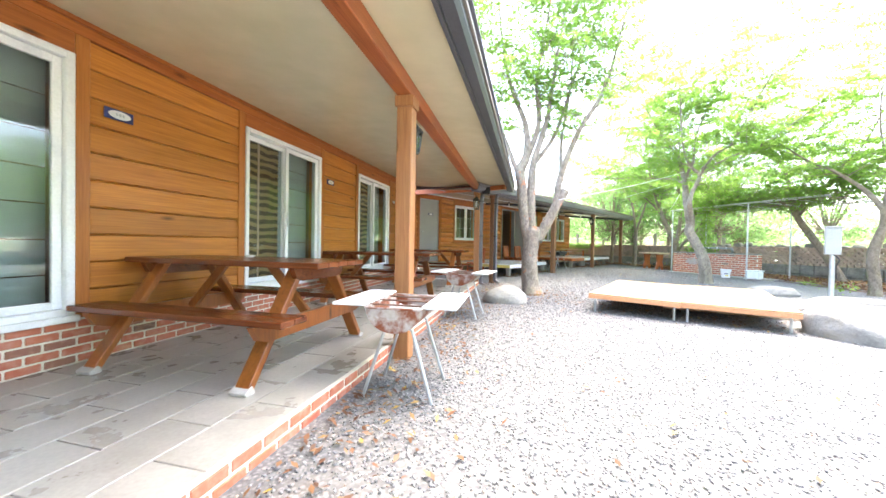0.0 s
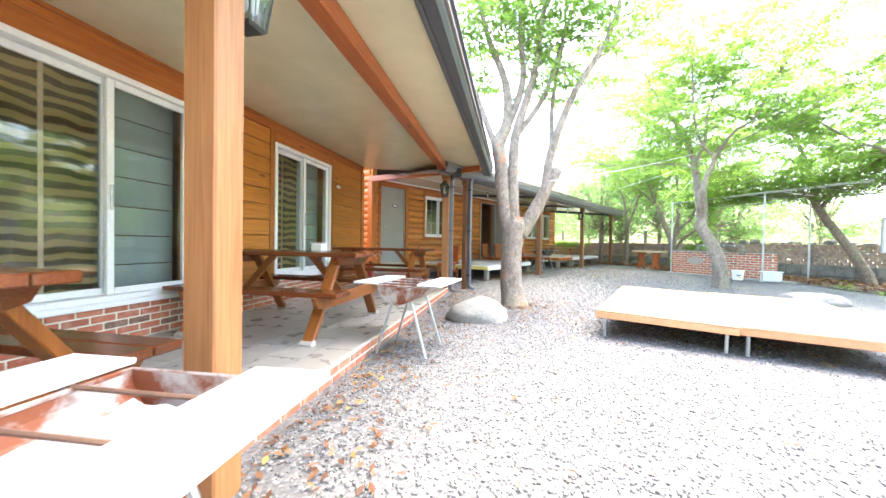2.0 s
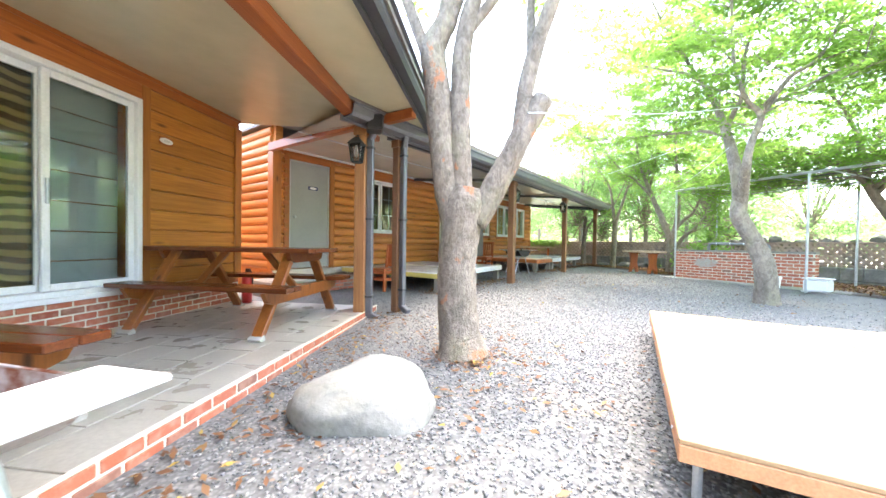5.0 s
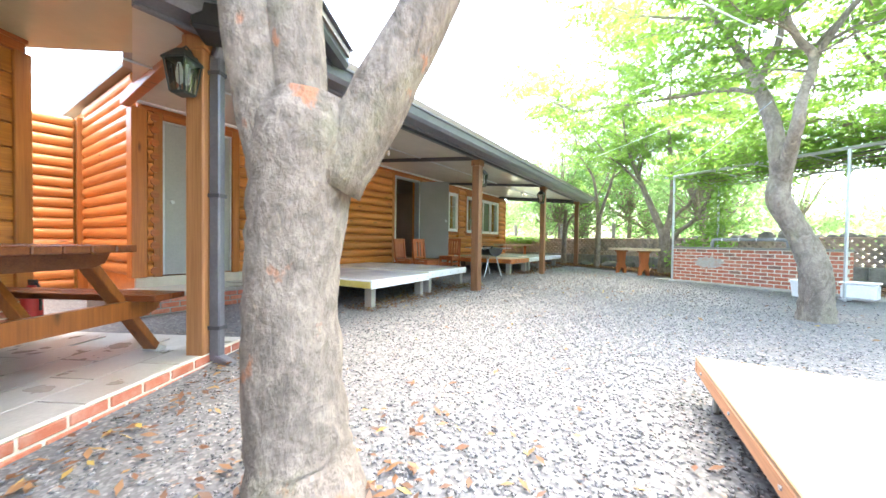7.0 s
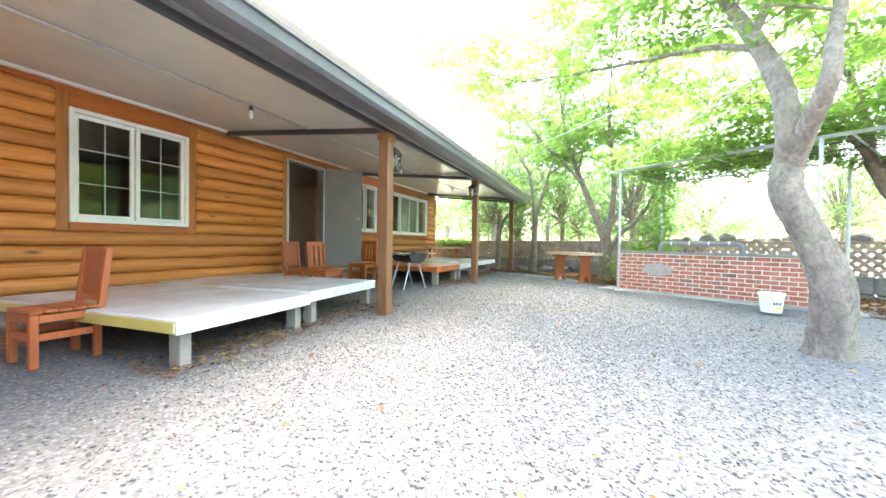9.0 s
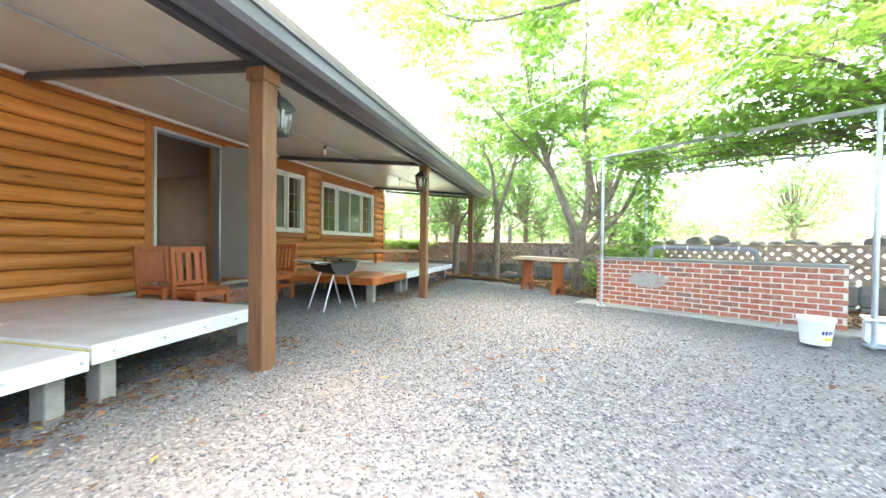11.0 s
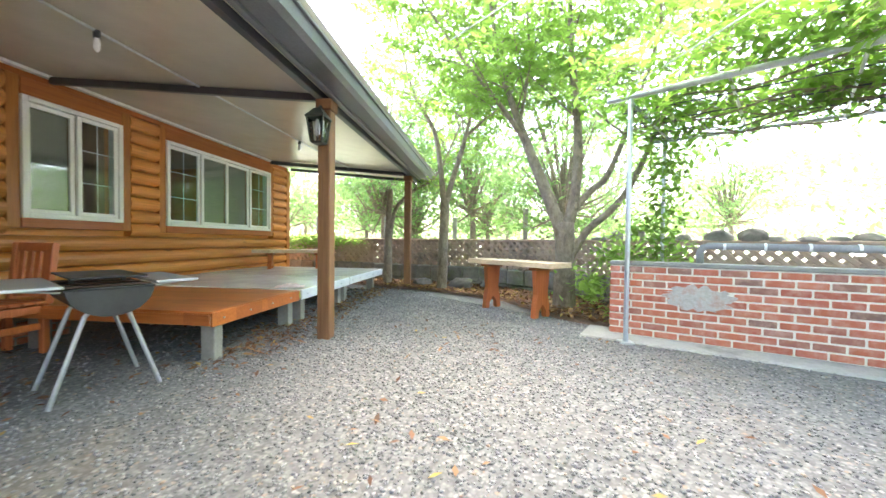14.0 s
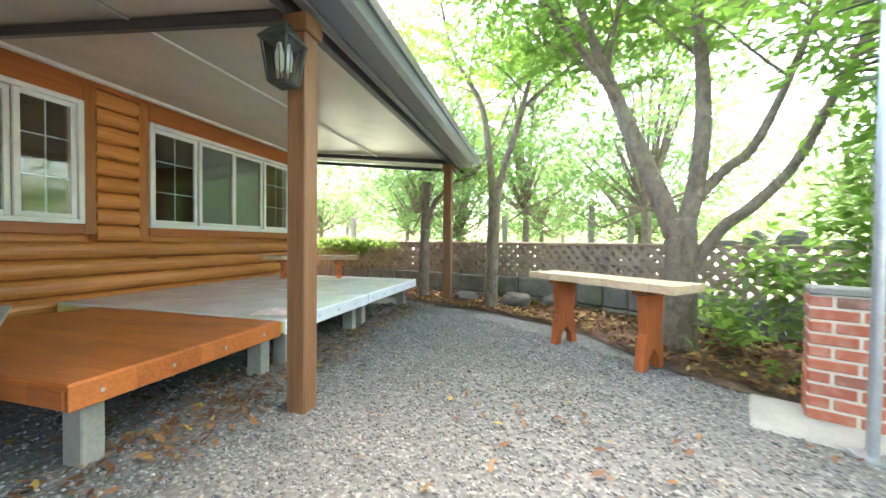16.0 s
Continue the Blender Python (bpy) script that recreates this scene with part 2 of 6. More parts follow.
M_YEDGE = surface("yellowed vinyl edge", (0.55, 0.47, 0.10), (0.68, 0.60, 0.22), 6, 0.4, 0.05)
M_DIRT = surface("bare dirt", (0.07, 0.045, 0.032), (0.15, 0.095, 0.065), 5, 0.95, 0.6, 35, stain=(0.24, 0.12, 0.06), stain_scale=4, dist=0.02)
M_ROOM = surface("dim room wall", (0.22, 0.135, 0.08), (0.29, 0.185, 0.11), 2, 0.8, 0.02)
M_ROOF = surface("roof sheet", (0.14, 0.12, 0.11), (0.2, 0.18, 0.16), 3, 0.6, 0.05)
M_PLASTIC = surface("white bucket plastic", (0.76, 0.77, 0.76), (0.82, 0.83, 0.82), 4, 0.35, 0.02)
M_NAVY = surface("navy print", (0.02, 0.03, 0.12), (0.03, 0.04, 0.16), 4, 0.4, 0.0)
M_YELLOW = surface("yellow print", (0.75, 0.55, 0.03), (0.8, 0.6, 0.05), 4, 0.4, 0.0)
M_PADS = surface("chalky foot paint", (0.34, 0.32, 0.29), (0.48, 0.46, 0.42), 9, 0.8, 0.1)
M_MESHDK = surface("dark speaker cloth", (0.012, 0.012, 0.014), (0.025, 0.025, 0.028), 20, 0.8, 0.3)
M_CLOTH = surface("pale pink cloth", (0.62, 0.42, 0.40), (0.78, 0.68, 0.66), 14, 0.9, 0.3)
M_RED = surface("red plastic", (0.42, 0.02, 0.02), (0.5, 0.03, 0.03), 4, 0.35, 0.0)


def make_brick():
    m, t, b = nodes_of("red brick")
    vec = placed(t)
    info = t.nodes.new("ShaderNodeObjectInfo")
    base = ramp(t, info.outputs["Random"], (0.0, (0.40, 0.115, 0.06)), (0.45, (0.47, 0.15, 0.085)), (0.8, (0.36, 0.10, 0.06)), (0.93, (0.30, 0.13, 0.09)), (1.0, (0.17, 0.10, 0.075)))
    blot = noise_of(t, vec, 14, 5)
    col = mixed(t, ramp(t, blot, (0.45, (0, 0, 0)), (0.75, (0.6, 0.6, 0.6))), base, (0.55, 0.33, 0.25))
    t.links.new(col, b.inputs["Base Color"])
    b.inputs["Roughness"].default_value = 0.88
    bumped(t, b, noise_of(t, vec, 90, 3), 0.5, 0.004)
    return m


def make_glass():
    m, t, b = nodes_of("window glass")
    b.inputs["Base Color"].default_value = (0.9, 0.96, 0.94, 1)
    b.inputs["Roughness"].default_value = 0.015
    b.inputs["Transmission Weight"].default_value = 1.0
    b.inputs["IOR"].default_value = 1.5
    return m


def make_blind():
    """Woven bamboo blind: fine slats with darker leaf bands and pale cords."""
    m, t, b = nodes_of("woven bamboo blind")
    c = t.nodes.new("ShaderNodeTexCoord")
    w = node(t, "ShaderNodeTexWave", Scale=3.0, Distortion=4.0, Detail=3.0)
    w.bands_direction = "Z"
    t.links.new(c.outputs["Object"], w.inputs["Vector"])
    fine = node(t, "ShaderNodeTexWave", Scale=38.0, Distortion=0.6)
    fine.bands_direction = "Z"
    t.links.new(c.outputs["Object"], fine.inputs["Vector"])
    col = ramp(t, w.outputs["Fac"], (0.40, (0.06, 0.04, 0.014)), (0.62, (0.40, 0.29, 0.12)))
    col = mixed(t, 0.15, col, ramp(t, fine.outputs["Fac"], (0.3, (0.05, 0.035, 0.012)), (0.7, (0.34, 0.25, 0.11))))
    t.links.new(col, b.inputs["Base Color"])
    b.inputs["Roughness"].default_value = 0.7
    bumped(t, b, fine.outputs["Fac"], 0.3, 0.004)
    return m


def make_leaf(name, stops, through_col, glow=0.5):
    """Thin leaves: light passes through them."""
    m, t, b = nodes_of(name)
    t.nodes.remove(b)
    g = t.nodes.new("ShaderNodeNewGeometry")
    col = ramp(t, g.outputs["Random Per Island"], *stops)
    d = t.nodes.new("ShaderNodeBsdfDiffuse")
    tr = t.nodes.new("ShaderNodeBsdfTranslucent")
    gl = node(t, "ShaderNodeBsdfGlossy", Roughness=0.45)
    gl.inputs["Color"].default_value = (0.5, 0.5, 0.5, 1)
    t.links.new(col, d.inputs[0])
    t.links.new(mixed(t, 0.5, col, through_col), tr.inputs[0])
    a = t.nodes.new("ShaderNodeMixShader")
    a.inputs[0].default_value = glow
    t.links.new(d.outputs[0], a.inputs[1])
    t.links.new(tr.outputs[0], a.inputs[2])
    c = t.nodes.new("ShaderNodeMixShader")
    c.inputs[0].default_value = 0.06
    t.links.new(a.outputs[0], c.inputs[1])
    t.links.new(gl.outputs[0], c.inputs[2])
    t.links.new(c.outputs[0], t.nodes["Material Output"].inputs[0])
    return m


def make_bark(name, dark, light, patch, patch_at):
    m, t, b = nodes_of(name)
    vec = placed(t, (1, 1, 0.6), False)
    big, fine = noise_of(t, vec, 4.5, 6, 0.6), noise_of(t, vec, 38, 5, 0.65)
    col = ramp(t, big, (0.3, dark), (0.7, light))
    mid = noise_of(t, vec, 14, 4, 0.6, 0.8)
    col = mixed(t, 0.45, col, ramp(t, mid, (0.38, tuple(0.5 * c for c in dark)), (0.62, tuple(1.2 * c for c in light))))
    col = mixed(t, 0.3, col, ramp(t, fine, (0.35, tuple(0.45 * c for c in dark)), (0.7, light)))
    col = mixed(t, ramp(t, noise_of(t, vec, 6.5, 4), (patch_at, (0, 0, 0)), (patch_at + 0.05, (1, 1, 1))), col, patch)
    moss = ramp(t, noise_of(t, vec, 3.1, 5), (0.56, (0, 0, 0)), (0.72, (0.55, 0.55, 0.55)))
    col = mixed(t, moss, col, (0.26, 0.26, 0.15))
    t.links.new(col, b.inputs["Base Color"])
    b.inputs["Roughness"].default_value = 0.9
    bumped(t, b, mixed(t, 0.6, big, fine), 1.0, 0.035)
    return m


def make_gravel(name, per_stone):
    """Grey chips, each with a tone of its own."""
    m, t, b = nodes_of(name)
    stops = ((0.0, (0.095, 0.097, 0.102)), (0.3, (0.15, 0.152, 0.158)), (0.65, (0.20, 0.202, 0.207)), (0.9, (0.27, 0.27, 0.267)), (0.95, (0.38, 0.375, 0.36)), (1.0, (0.27, 0.19, 0.14)))
    gain = 1.08 if per_stone else 0.76
    stops = tuple((f, tuple(gain * k for k in col)) for f, col in stops)
    c = t.nodes.new("ShaderNodeTexCoord")
    if per_stone:
        g = t.nodes.new("ShaderNodeNewGeometry")
        col = ramp(t, g.outputs["Random Per Island"], *stops)
        bumped(t, b, noise_of(t, c.outputs["Object"], 120, 3), 0.3, 0.003)
    else:
        v = node(t, "ShaderNodeTexVoronoi", Scale=58.0, Randomness=1.0)
        t.links.new(c.outputs["Object"], v.inputs["Vector"])
        sep = t.nodes.new("ShaderNodeSeparateColor")
        t.links.new(v.outputs["Color"], sep.inputs[0])
        col = ramp(t, sep.outputs[0], *stops)
        # shade in the gaps between chips, painted as a darker grey
        col = mixed(t, ramp(t, v.outputs["Distance"], (0.4, (0, 0, 0)), (0.8, (0.65, 0.65, 0.65))), col, (0.085, 0.083, 0.08))
        bumped(t, b, v.outputs["Distance"], -0.9, 0.015)
        leaf = noise_of(t, c.outputs["Object"], 0.55, 6, 0.7)
        col = mixed(t, ramp(t, leaf, (0.56, (0, 0, 0)), (0.75, (0.45, 0.45, 0.45))), col, (0.26, 0.19, 0.13))
    t.links.new(col, b.inputs["Base Color"])
    b.inputs["Roughness"].default_value = 0.82
    return m


M_BRICK, M_GLASS, M_BLIND = make_brick(), make_glass(), make_blind()
M_LEAF = make_leaf("fresh green leaves", ((0.0, (0.05, 0.10, 0.015)), (0.5, (0.09, 0.165, 0.028)), (1.0, (0.15, 0.24, 0.05))), (0.46, 0.74, 0.15), 0.74)
M_LEAFD = make_leaf("deep green leaves", ((0.0, (0.03, 0.085, 0.012)), (0.6, (0.06, 0.15, 0.02)), (1.0, (0.10, 0.20, 0.03))), (0.44, 0.74, 0.14), 0.72)
M_LITTER = make_leaf("fallen brown leaves", ((0.0, (0.085, 0.04, 0.022)), (0.5, (0.17, 0.082, 0.042)), (0.85, (0.25, 0.14, 0.065)), (1.0, (0.40, 0.30, 0.07))), (0.22, 0.12, 0.05), 0.12)
M_BARK = make_bark("grey flaking bark", (0.15, 0.12, 0.095), (0.36, 0.305, 0.25), (0.40, 0.18, 0.10), 0.63)
M_BARK3 = make_bark("pale tan-grey bark", (0.17, 0.14, 0.11), (0.34, 0.295, 0.235), (0.40, 0.34, 0.26), 0.64)
M_BARK2 = make_bark("brown-grey bark", (0.15, 0.115, 0.085), (0.29, 0.235, 0.18), (0.34, 0.27, 0.2), 0.66)
M_GRAVEL, M_STONES = make_gravel("grey gravel bed", False), make_gravel("loose gravel chips", True)
M_BSTONE = surface("dark basalt stone", (0.045, 0.045, 0.043), (0.11, 0.105, 0.10), 5, 0.9, 0.6, 25, dist=0.012)
M_FIELD = surface("pale dry field", (0.34, 0.36, 0.22), (0.52, 0.50, 0.38), 0.25, 0.9, 0.3, 6)
# leaf green paled: distant haze and bright light are put into the colour
M_LEAFHAZE = make_leaf("far leaves paled for haze", ((0.0, (0.09, 0.16, 0.04)), (0.5, (0.13, 0.22, 0.06)), (1.0, (0.20, 0.30, 0.10))), (0.42, 0.70, 0.26), 0.5)

# ---- ground ----
def sheet(xs, ys, lift=0.0):
    mesh = Mesh()
    nx = len(xs)
    mesh.v = [(x, y, ground_z(y) + lift) for y in ys for x in xs]
    mesh.f = [(j * nx + i, j * nx + i + 1, (j + 1) * nx + i + 1, (j + 1) * nx + i) for j in range(len(ys) - 1) for i in range(nx - 1)]
    return mesh


far_ys = [-400, -60, -8, 5.5, 8, 10, 12.5, 15, 17, 22, 60, 400]
solid("ground", sheet([-400, -60, -20, -5, 10, 60, 400], far_ys, -0.03), M_FIELD, "pale grassy ground reaching to the horizon", "ground", kind="structure")
solid("gravel_yard", sheet([-12, -6, -2, 2, 5.5], [-6, 0, 5.5, 8, 10, 12.5, 15, 17, 21]), M_GRAVEL, "grey crushed-stone gravel covering the yard", "gravel", kind="structure")

# earth bed with leaf litter before the lattice wall
BED = [(-2.75, 15.75), (-3.35, 16.35), (-3.95, 17.5), (-4.9, 18.2), (-6.2, 18.75), (-7.6, 19.3), (-9.6, 20.2), (-9.4, 20.75), (-6.8, 20.05), (-4.3, 19.25), (-2.6, 17.95), (-0.1, 16.25), (3.4, 14.3), (3.4, 11.0), (1.2, 12.6), (-0.2, 14.3), (-1.6, 15.6)]
bed = Mesh()
bed.add([(x, y, ground_z(y) + 0.012) for x, y in BED], [tuple(range(len(BED)))])
solid("earth_bed", bed, M_DIRT, "bare brown earth bed before the lattice wall", "ground", kind="structure")

# ---- first house: honey clapboard, local x out of the wall, y along it ----
NA, UA0, UA1 = -3.42, -4.0, 9.72
TOPA, SILL = 2.66, 0.47
OPEN_A = [(-2.7, -1.08), (0.36, 1.97), (3.65, 5.27), (6.60, 8.22)]
PORCH = 0.12


def spans(a, b, holes):
    out, s = [], a
    for h0, h1 in holes:
        if h0 > s:
            out.append((s, h0))
        s = max(s, h1)
    if b > s:
        out.append((s, b))
    return out


wall = Mesh()
for a, b in spans(UA0, UA1, [(h0, h1) for h0, h1 in OPEN_A]):
    wall.box(NA - 0.22, NA - 0.03, a, b, 0.0, 2.84, 0.002)
for h0, h1 in OPEN_A:
    wall.box(NA - 0.22, NA - 0.03, h0, h1, 0.0, SILL, 0.002)
    wall.box(NA - 0.22, NA - 0.03, h0, h1, 2.50, 2.84, 0.002)
wall_a = solid("wall_porch", wall, M_SIDING, "honey-stained clapboard house wall above a brick plinth", "wall", MA, kind="structure")
other = Mesh()
other.box(NA - 4.2, NA - 0.22, UA1 - 0.2, UA1, 0, 2.9, 0.002).box(NA - 4.2, NA - 4.0, UA0, UA1 - 0.2, 0, 2.9, 0.002).box(NA - 4.0, NA - 0.22, UA0, UA0 + 0.2, 0, 2.9, 0.002)
solid("wall_rear", other, M_SIDING, "plain stained boards closing the house", "wall", MA, kind="structure")
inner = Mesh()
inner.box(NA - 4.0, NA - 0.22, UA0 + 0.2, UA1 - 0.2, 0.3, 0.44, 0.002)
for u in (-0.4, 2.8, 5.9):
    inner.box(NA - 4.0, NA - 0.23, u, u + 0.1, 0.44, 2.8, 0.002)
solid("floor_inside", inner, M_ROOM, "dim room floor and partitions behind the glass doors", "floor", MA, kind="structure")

# clapboards, one object a board
board_meshes = {}
n_rows = 10
pitch = (TOPA - SILL) / n_rows
for a, b in spans(UA0, UA1, [(h0 - 0.1, h1 + 0.1) for h0, h1 in OPEN_A]):
    for k in range(n_rows):
        key = round(b - a, 3)
        if key not in board_meshes:
            mb = Mesh()
            w = pitch
            mb.prism([(0.0, 0.0), (w, 0.0), (w, 0.006), (w - 0.007, 0.010), (w - 0.013, 0.028), (0.010, 0.034), (0.002, 0.028), (0.0, 0.01)][::-1], 1, 0.0, b - a)
            board_meshes[key] = mb.data("siding_board", M_SIDING)
        part("siding_board", board_meshes[key], None, wall_a, m=Matrix.Translation((NA - 0.03, a, SILL + k * pitch)))
trim = thing("trim", "reddish-brown corner and frieze boards on the clapboard wall", "trim", MA, kind="structure")
part("frieze_board", Mesh().box(NA - 0.03, NA + 0.012, UA0, UA1, TOPA, 2.80, 0.006), M_TRIM, trim)
part("crown_strip", Mesh().box(NA + 0.012, NA + 0.04, UA0, UA1, 2.745, 2.79, 0.006), M_TRIM, trim)
part("corner_board", Mesh().box(NA - 0.05, NA + 0.03, UA1 - 0.1, UA1 + 0.03, SILL - 0.02, 2.66, 0.006), M_TRIMZ, trim)
for h0, h1 in OPEN_A:
    for u in (h0 - 0.1, h1 + 0.004):
        part("casing", Mesh().box(NA - 0.03, NA + 0.018, u, u + 0.096, SILL, TOPA, 0.005), M_TRIMZ, trim)
    part("head_casing", Mesh().box(NA - 0.03, NA + 0.016, h0 - 0.004, h1 + 0.004, 2.50, TOPA, 0.005), M_TRIM, trim)


def brick_mesh(l, h, d):
    return Mesh().box(-d, 0, 0, l, 0, h, 0.005).data("brick", M_BRICK)


def brick_face(parent, m, length, courses, z0, rows_h=0.067, seed=0, limit=400, patch=()):
    """Running-bond bricks on a face in the plane x = 0, along y, for one piece of the setting."""
    rng = random.Random(seed)
    full, half = brick_mesh(0.185, rows_h - 0.014, 0.06), {}
    for k in range(courses):
        s = 0.0 if k % 2 == 0 else -0.1
        while s < length - 0.02:
            a, b = max(0.0, s), min(length, s + 0.185)
            s += 0.2
            if b - a < 0.03 or any(p0 < a < p1 and q0 <= k <= q1 for p0, p1, q0, q1 in patch):
                continue
            if b - a > 0.184:
                data = full
            else:
                key = round(b - a, 2)
                data = half.setdefault(key, None) or brick_mesh(b - a, rows_h - 0.014, 0.06)
                half[key] = data
            part("brick", data, None, parent, m=m @ Matrix.Translation((0.006 + rng.uniform(-0.0015, 0.002), a, z0 + k * rows_h + 0.005)) @ pose(0, 0, 0, 0, 0, rng.uniform(-0.25, 0.25)))


# porch slab, its tiles, brick edge
EDGE = -1.27
porch = Mesh().box(NA + 0.0, EDGE - 0.03, UA0, UA1 + 0.02, -0.05, PORCH - 0.012, 0.002)
porch_ob = solid("porch_floor", porch, M_GROUT, "low porch floor of grey tiles with pale joints", "floor", MA, kind="structure")
edge = solid("porch_edge", Mesh().box(EDGE - 0.03, EDGE - 0.004, UA0, UA1 + 0.02, -0.06, PORCH - 0.004, 0.002), M_MORTAR, "brick edge of the porch with thick pale mortar", "kerb", MA, kind="structure")
plinth = solid("brick_plinth", Mesh().box(NA - 0.03, NA + 0.004, UA0, UA1, PORCH - 0.1, SILL - 0.002, 0.002), M_MORTAR, "red brick plinth with pale mortar below the wall", "wall", MA, kind="structure")
for h0, h1 in OPEN_A:
    part("sill", Mesh().box(NA - 0.2, NA + 0.05, h0 - 0.02, h1 + 0.02, SILL - 0.02, SILL + 0.03, 0.006), M_WHITEP, plinth, "white door sill")

# soffit, fascia beam, gutter
sof = Mesh()
sof.add([(NA - 0.25, UA0, 2.80), (-0.55, UA0, 2.585), (-0.55, UA1 + 0.12, 2.585), (NA - 0.25, UA1 + 0.12, 2.80),
         (NA - 0.25, UA0, 2.84), (-0.55, UA0, 2.625), (-0.55, UA1 + 0.12, 2.625), (NA - 0.25, UA1 + 0.12, 2.84)],
        [(0, 1, 2, 3), (7, 6, 5, 4), (0, 4, 5, 1), (1, 5, 6, 2), (2, 6, 7, 3), (3, 7, 4, 0)])
solid("ceiling_porch", sof, M_SOFFIT, "smooth cream porch ceiling", "ceiling", MA, kind="structure")
roof = Mesh()
roof.add([(-0.42, UA0 - 0.3, 2.68), (-0.42, UA1 + 0.15, 2.68), (NA - 2.2, UA1 + 0.15, 3.6), (NA - 2.2, UA0 - 0.3, 3.6), (NA - 4.5, UA1 + 0.15, 3.18), (NA - 4.5, UA0 - 0.3, 3.18),
          (-0.42, UA0 - 0.3, 2.64), (-0.42, UA1 + 0.15, 2.64), (NA - 4.5, UA1 + 0.15, 3.13), (NA - 4.5, UA0 - 0.3, 3.13)],
         [(0, 1, 2, 3), (3, 2, 4, 5), (6, 9, 8, 7), (0, 6, 7, 1), (5, 4, 8, 9), (1, 7, 8, 4, 2), (0, 3, 5, 9, 6)])
solid("roof", roof, M_ROOF, "low dark sheet roof", "roof", MA, kind="structure")
gut = thing("gutter", "dark grey metal gutter along the porch eave", "gutter", MA, kind="structure")
part("trough", Mesh().prism([(2.56, -0.56), (2.56, -0.47), (2.60, -0.445), (2.70, -0.44), (2.70, -0.452), (2.61, -0.455), (2.572, -0.478), (2.572, -0.55), (2.70, -0.55), (2.70, -0.56)], 1, UA0, UA1 + 0.2), M_DARKM, gut)
part("lip", Mesh().box(-0.45, -0.43, UA0, UA1 + 0.2, 2.69, 2.712, 0.003), M_DARKM, gut)
part("fascia", Mesh().box(-0.60, -0.565, UA0, UA1 + 0.12, 2.545, 2.70, 0.003), M_DARKM, gut)
part("roof_edge", Mesh().box(-0.56, -0.40, UA0, UA1 + 0.2, 2.716, 2.732, 0.003), M_GUTTER, gut)

beams = thing("porch_beam", "reddish stained beam resting on the porch posts", "beam", MA, kind="structure")
part("beam", Mesh().beam((-0.945, UA0, 2.548), (-1.365, UA1 + 0.12, 2.548), 0.14, 0.145, 0.006), M_BEAM, beams)


def post(name, m, h, w, label, cap=True, mat=M_POST):
    p = thing(name, label, "post", m, "posts carrying the eaves")
    part("shaft", Mesh().box(-w / 2, w / 2, -w / 2, w / 2, -0.05, h - (0.1 if cap else 0), 0.008), mat, p)
    if cap:
        part("cap", Mesh().box(-w / 2 - 0.016, w / 2 + 0.016, -w / 2 - 0.016, w / 2 + 0.016, h - 0.1, h, 0.006), mat, p)
    return p


for u, n, w in ((-3.0, -0.98, 0.15), (3.2, -1.158, 0.149), (9.25, -1.345, 0.137)):
    post("porch_post", MA @ pose(n, u, 0.0), 2.475, w, "square red-brown stained wooden post beside the porch edge")

# ---- sliding glass doors of the first house ----
def sliding(name, h0, h1, label, blind):
    d = thing(name, label, "door", MA, "sliding glass doors", kind="structure")
    z0, z1 = SILL + 0.03, 2.50
    fr = Mesh()
    fr.box(NA - 0.13, NA + 0.03, h0, h0 + 0.055, z0, z1, 0.006).box(NA - 0.13, NA + 0.03, h1 - 0.055, h1, z0, z1, 0.006)
    fr.box(NA - 0.13, NA + 0.03, h0 + 0.055, h1 - 0.055, z1 - 0.055, z1, 0.006).box(NA - 0.13, NA + 0.03, h0 + 0.055, h1 - 0.055, z0, z0 + 0.05, 0.006)
    part("outer_frame", fr, M_WHITEP, d)
    mid = 0.5 * (h0 + h1)
    for a, b, x in ((h0 + 0.058, mid + 0.03, NA - 0.09), (mid - 0.03, h1 - 0.058, NA - 0.03)):
        s = Mesh()
        zz0, zz1, w = z0 + 0.053, z1 - 0.058, 0.06
        s.box(x - 0.018, x + 0.018, a, a + w, zz0, zz1, 0.005).box(x - 0.018, x + 0.018, b - w, b, zz0, zz1, 0.005)
        s.box(x - 0.018, x + 0.018, a + w, b - w, zz1 - w, zz1, 0.005).box(x - 0.018, x + 0.018, a + w, b - w, zz0, zz0 + w, 0.005)
        sash = part("sash", s, M_WHITEP, d)
        g = part("pane", Mesh().box(x - 0.004, x + 0.004, a + w, b - w, zz0 + w, zz1 - w, 0.001), M_GLASS, sash)
        g.visible_shadow = False
    part("handle", Mesh().box(NA - 0.012, NA + 0.012, mid - 0.012, mid + 0.012, 1.30, 1.52, 0.005), M_STEEL, d, "slim grey pull handle")
    if blind:
        part("blind", Mesh().box(NA - 0.20, NA - 0.19, h0 + 0.03, mid + 0.02, z0 + 0.02, z1 - 0.03, 0.002), M_BLIND, d, "brown woven bamboo blind behind the glass")
        part("cord", Mesh().box(NA - 0.188, NA - 0.184, h0 + 0.42, h0 + 0.455, z0 + 0.02, z1 - 0.03, 0.001), M_SLAB, d)
    back = Mesh()
    lo = mid + 0.03 if blind else h0 + 0.03
    for k in range(7):
        back.box(NA - 0.262, NA - 0.25, lo, h1 - 0.03, z0 + 0.02 + k * 0.28, z0 + 0.292 + k * 0.28, 0.002)
    part("screen", back, M_SCREENREFL, d, "inner screen in wide strips, pane reflection in its grey-green")
    return d


# cloth lightened to grey-green: the glass's tree reflections are painted into it
M_SCREENREFL = surface("screen cloth with reflection tint", (0.30, 0.36, 0.35), (0.36, 0.42, 0.41), 1.5, 0.6, 0.03)
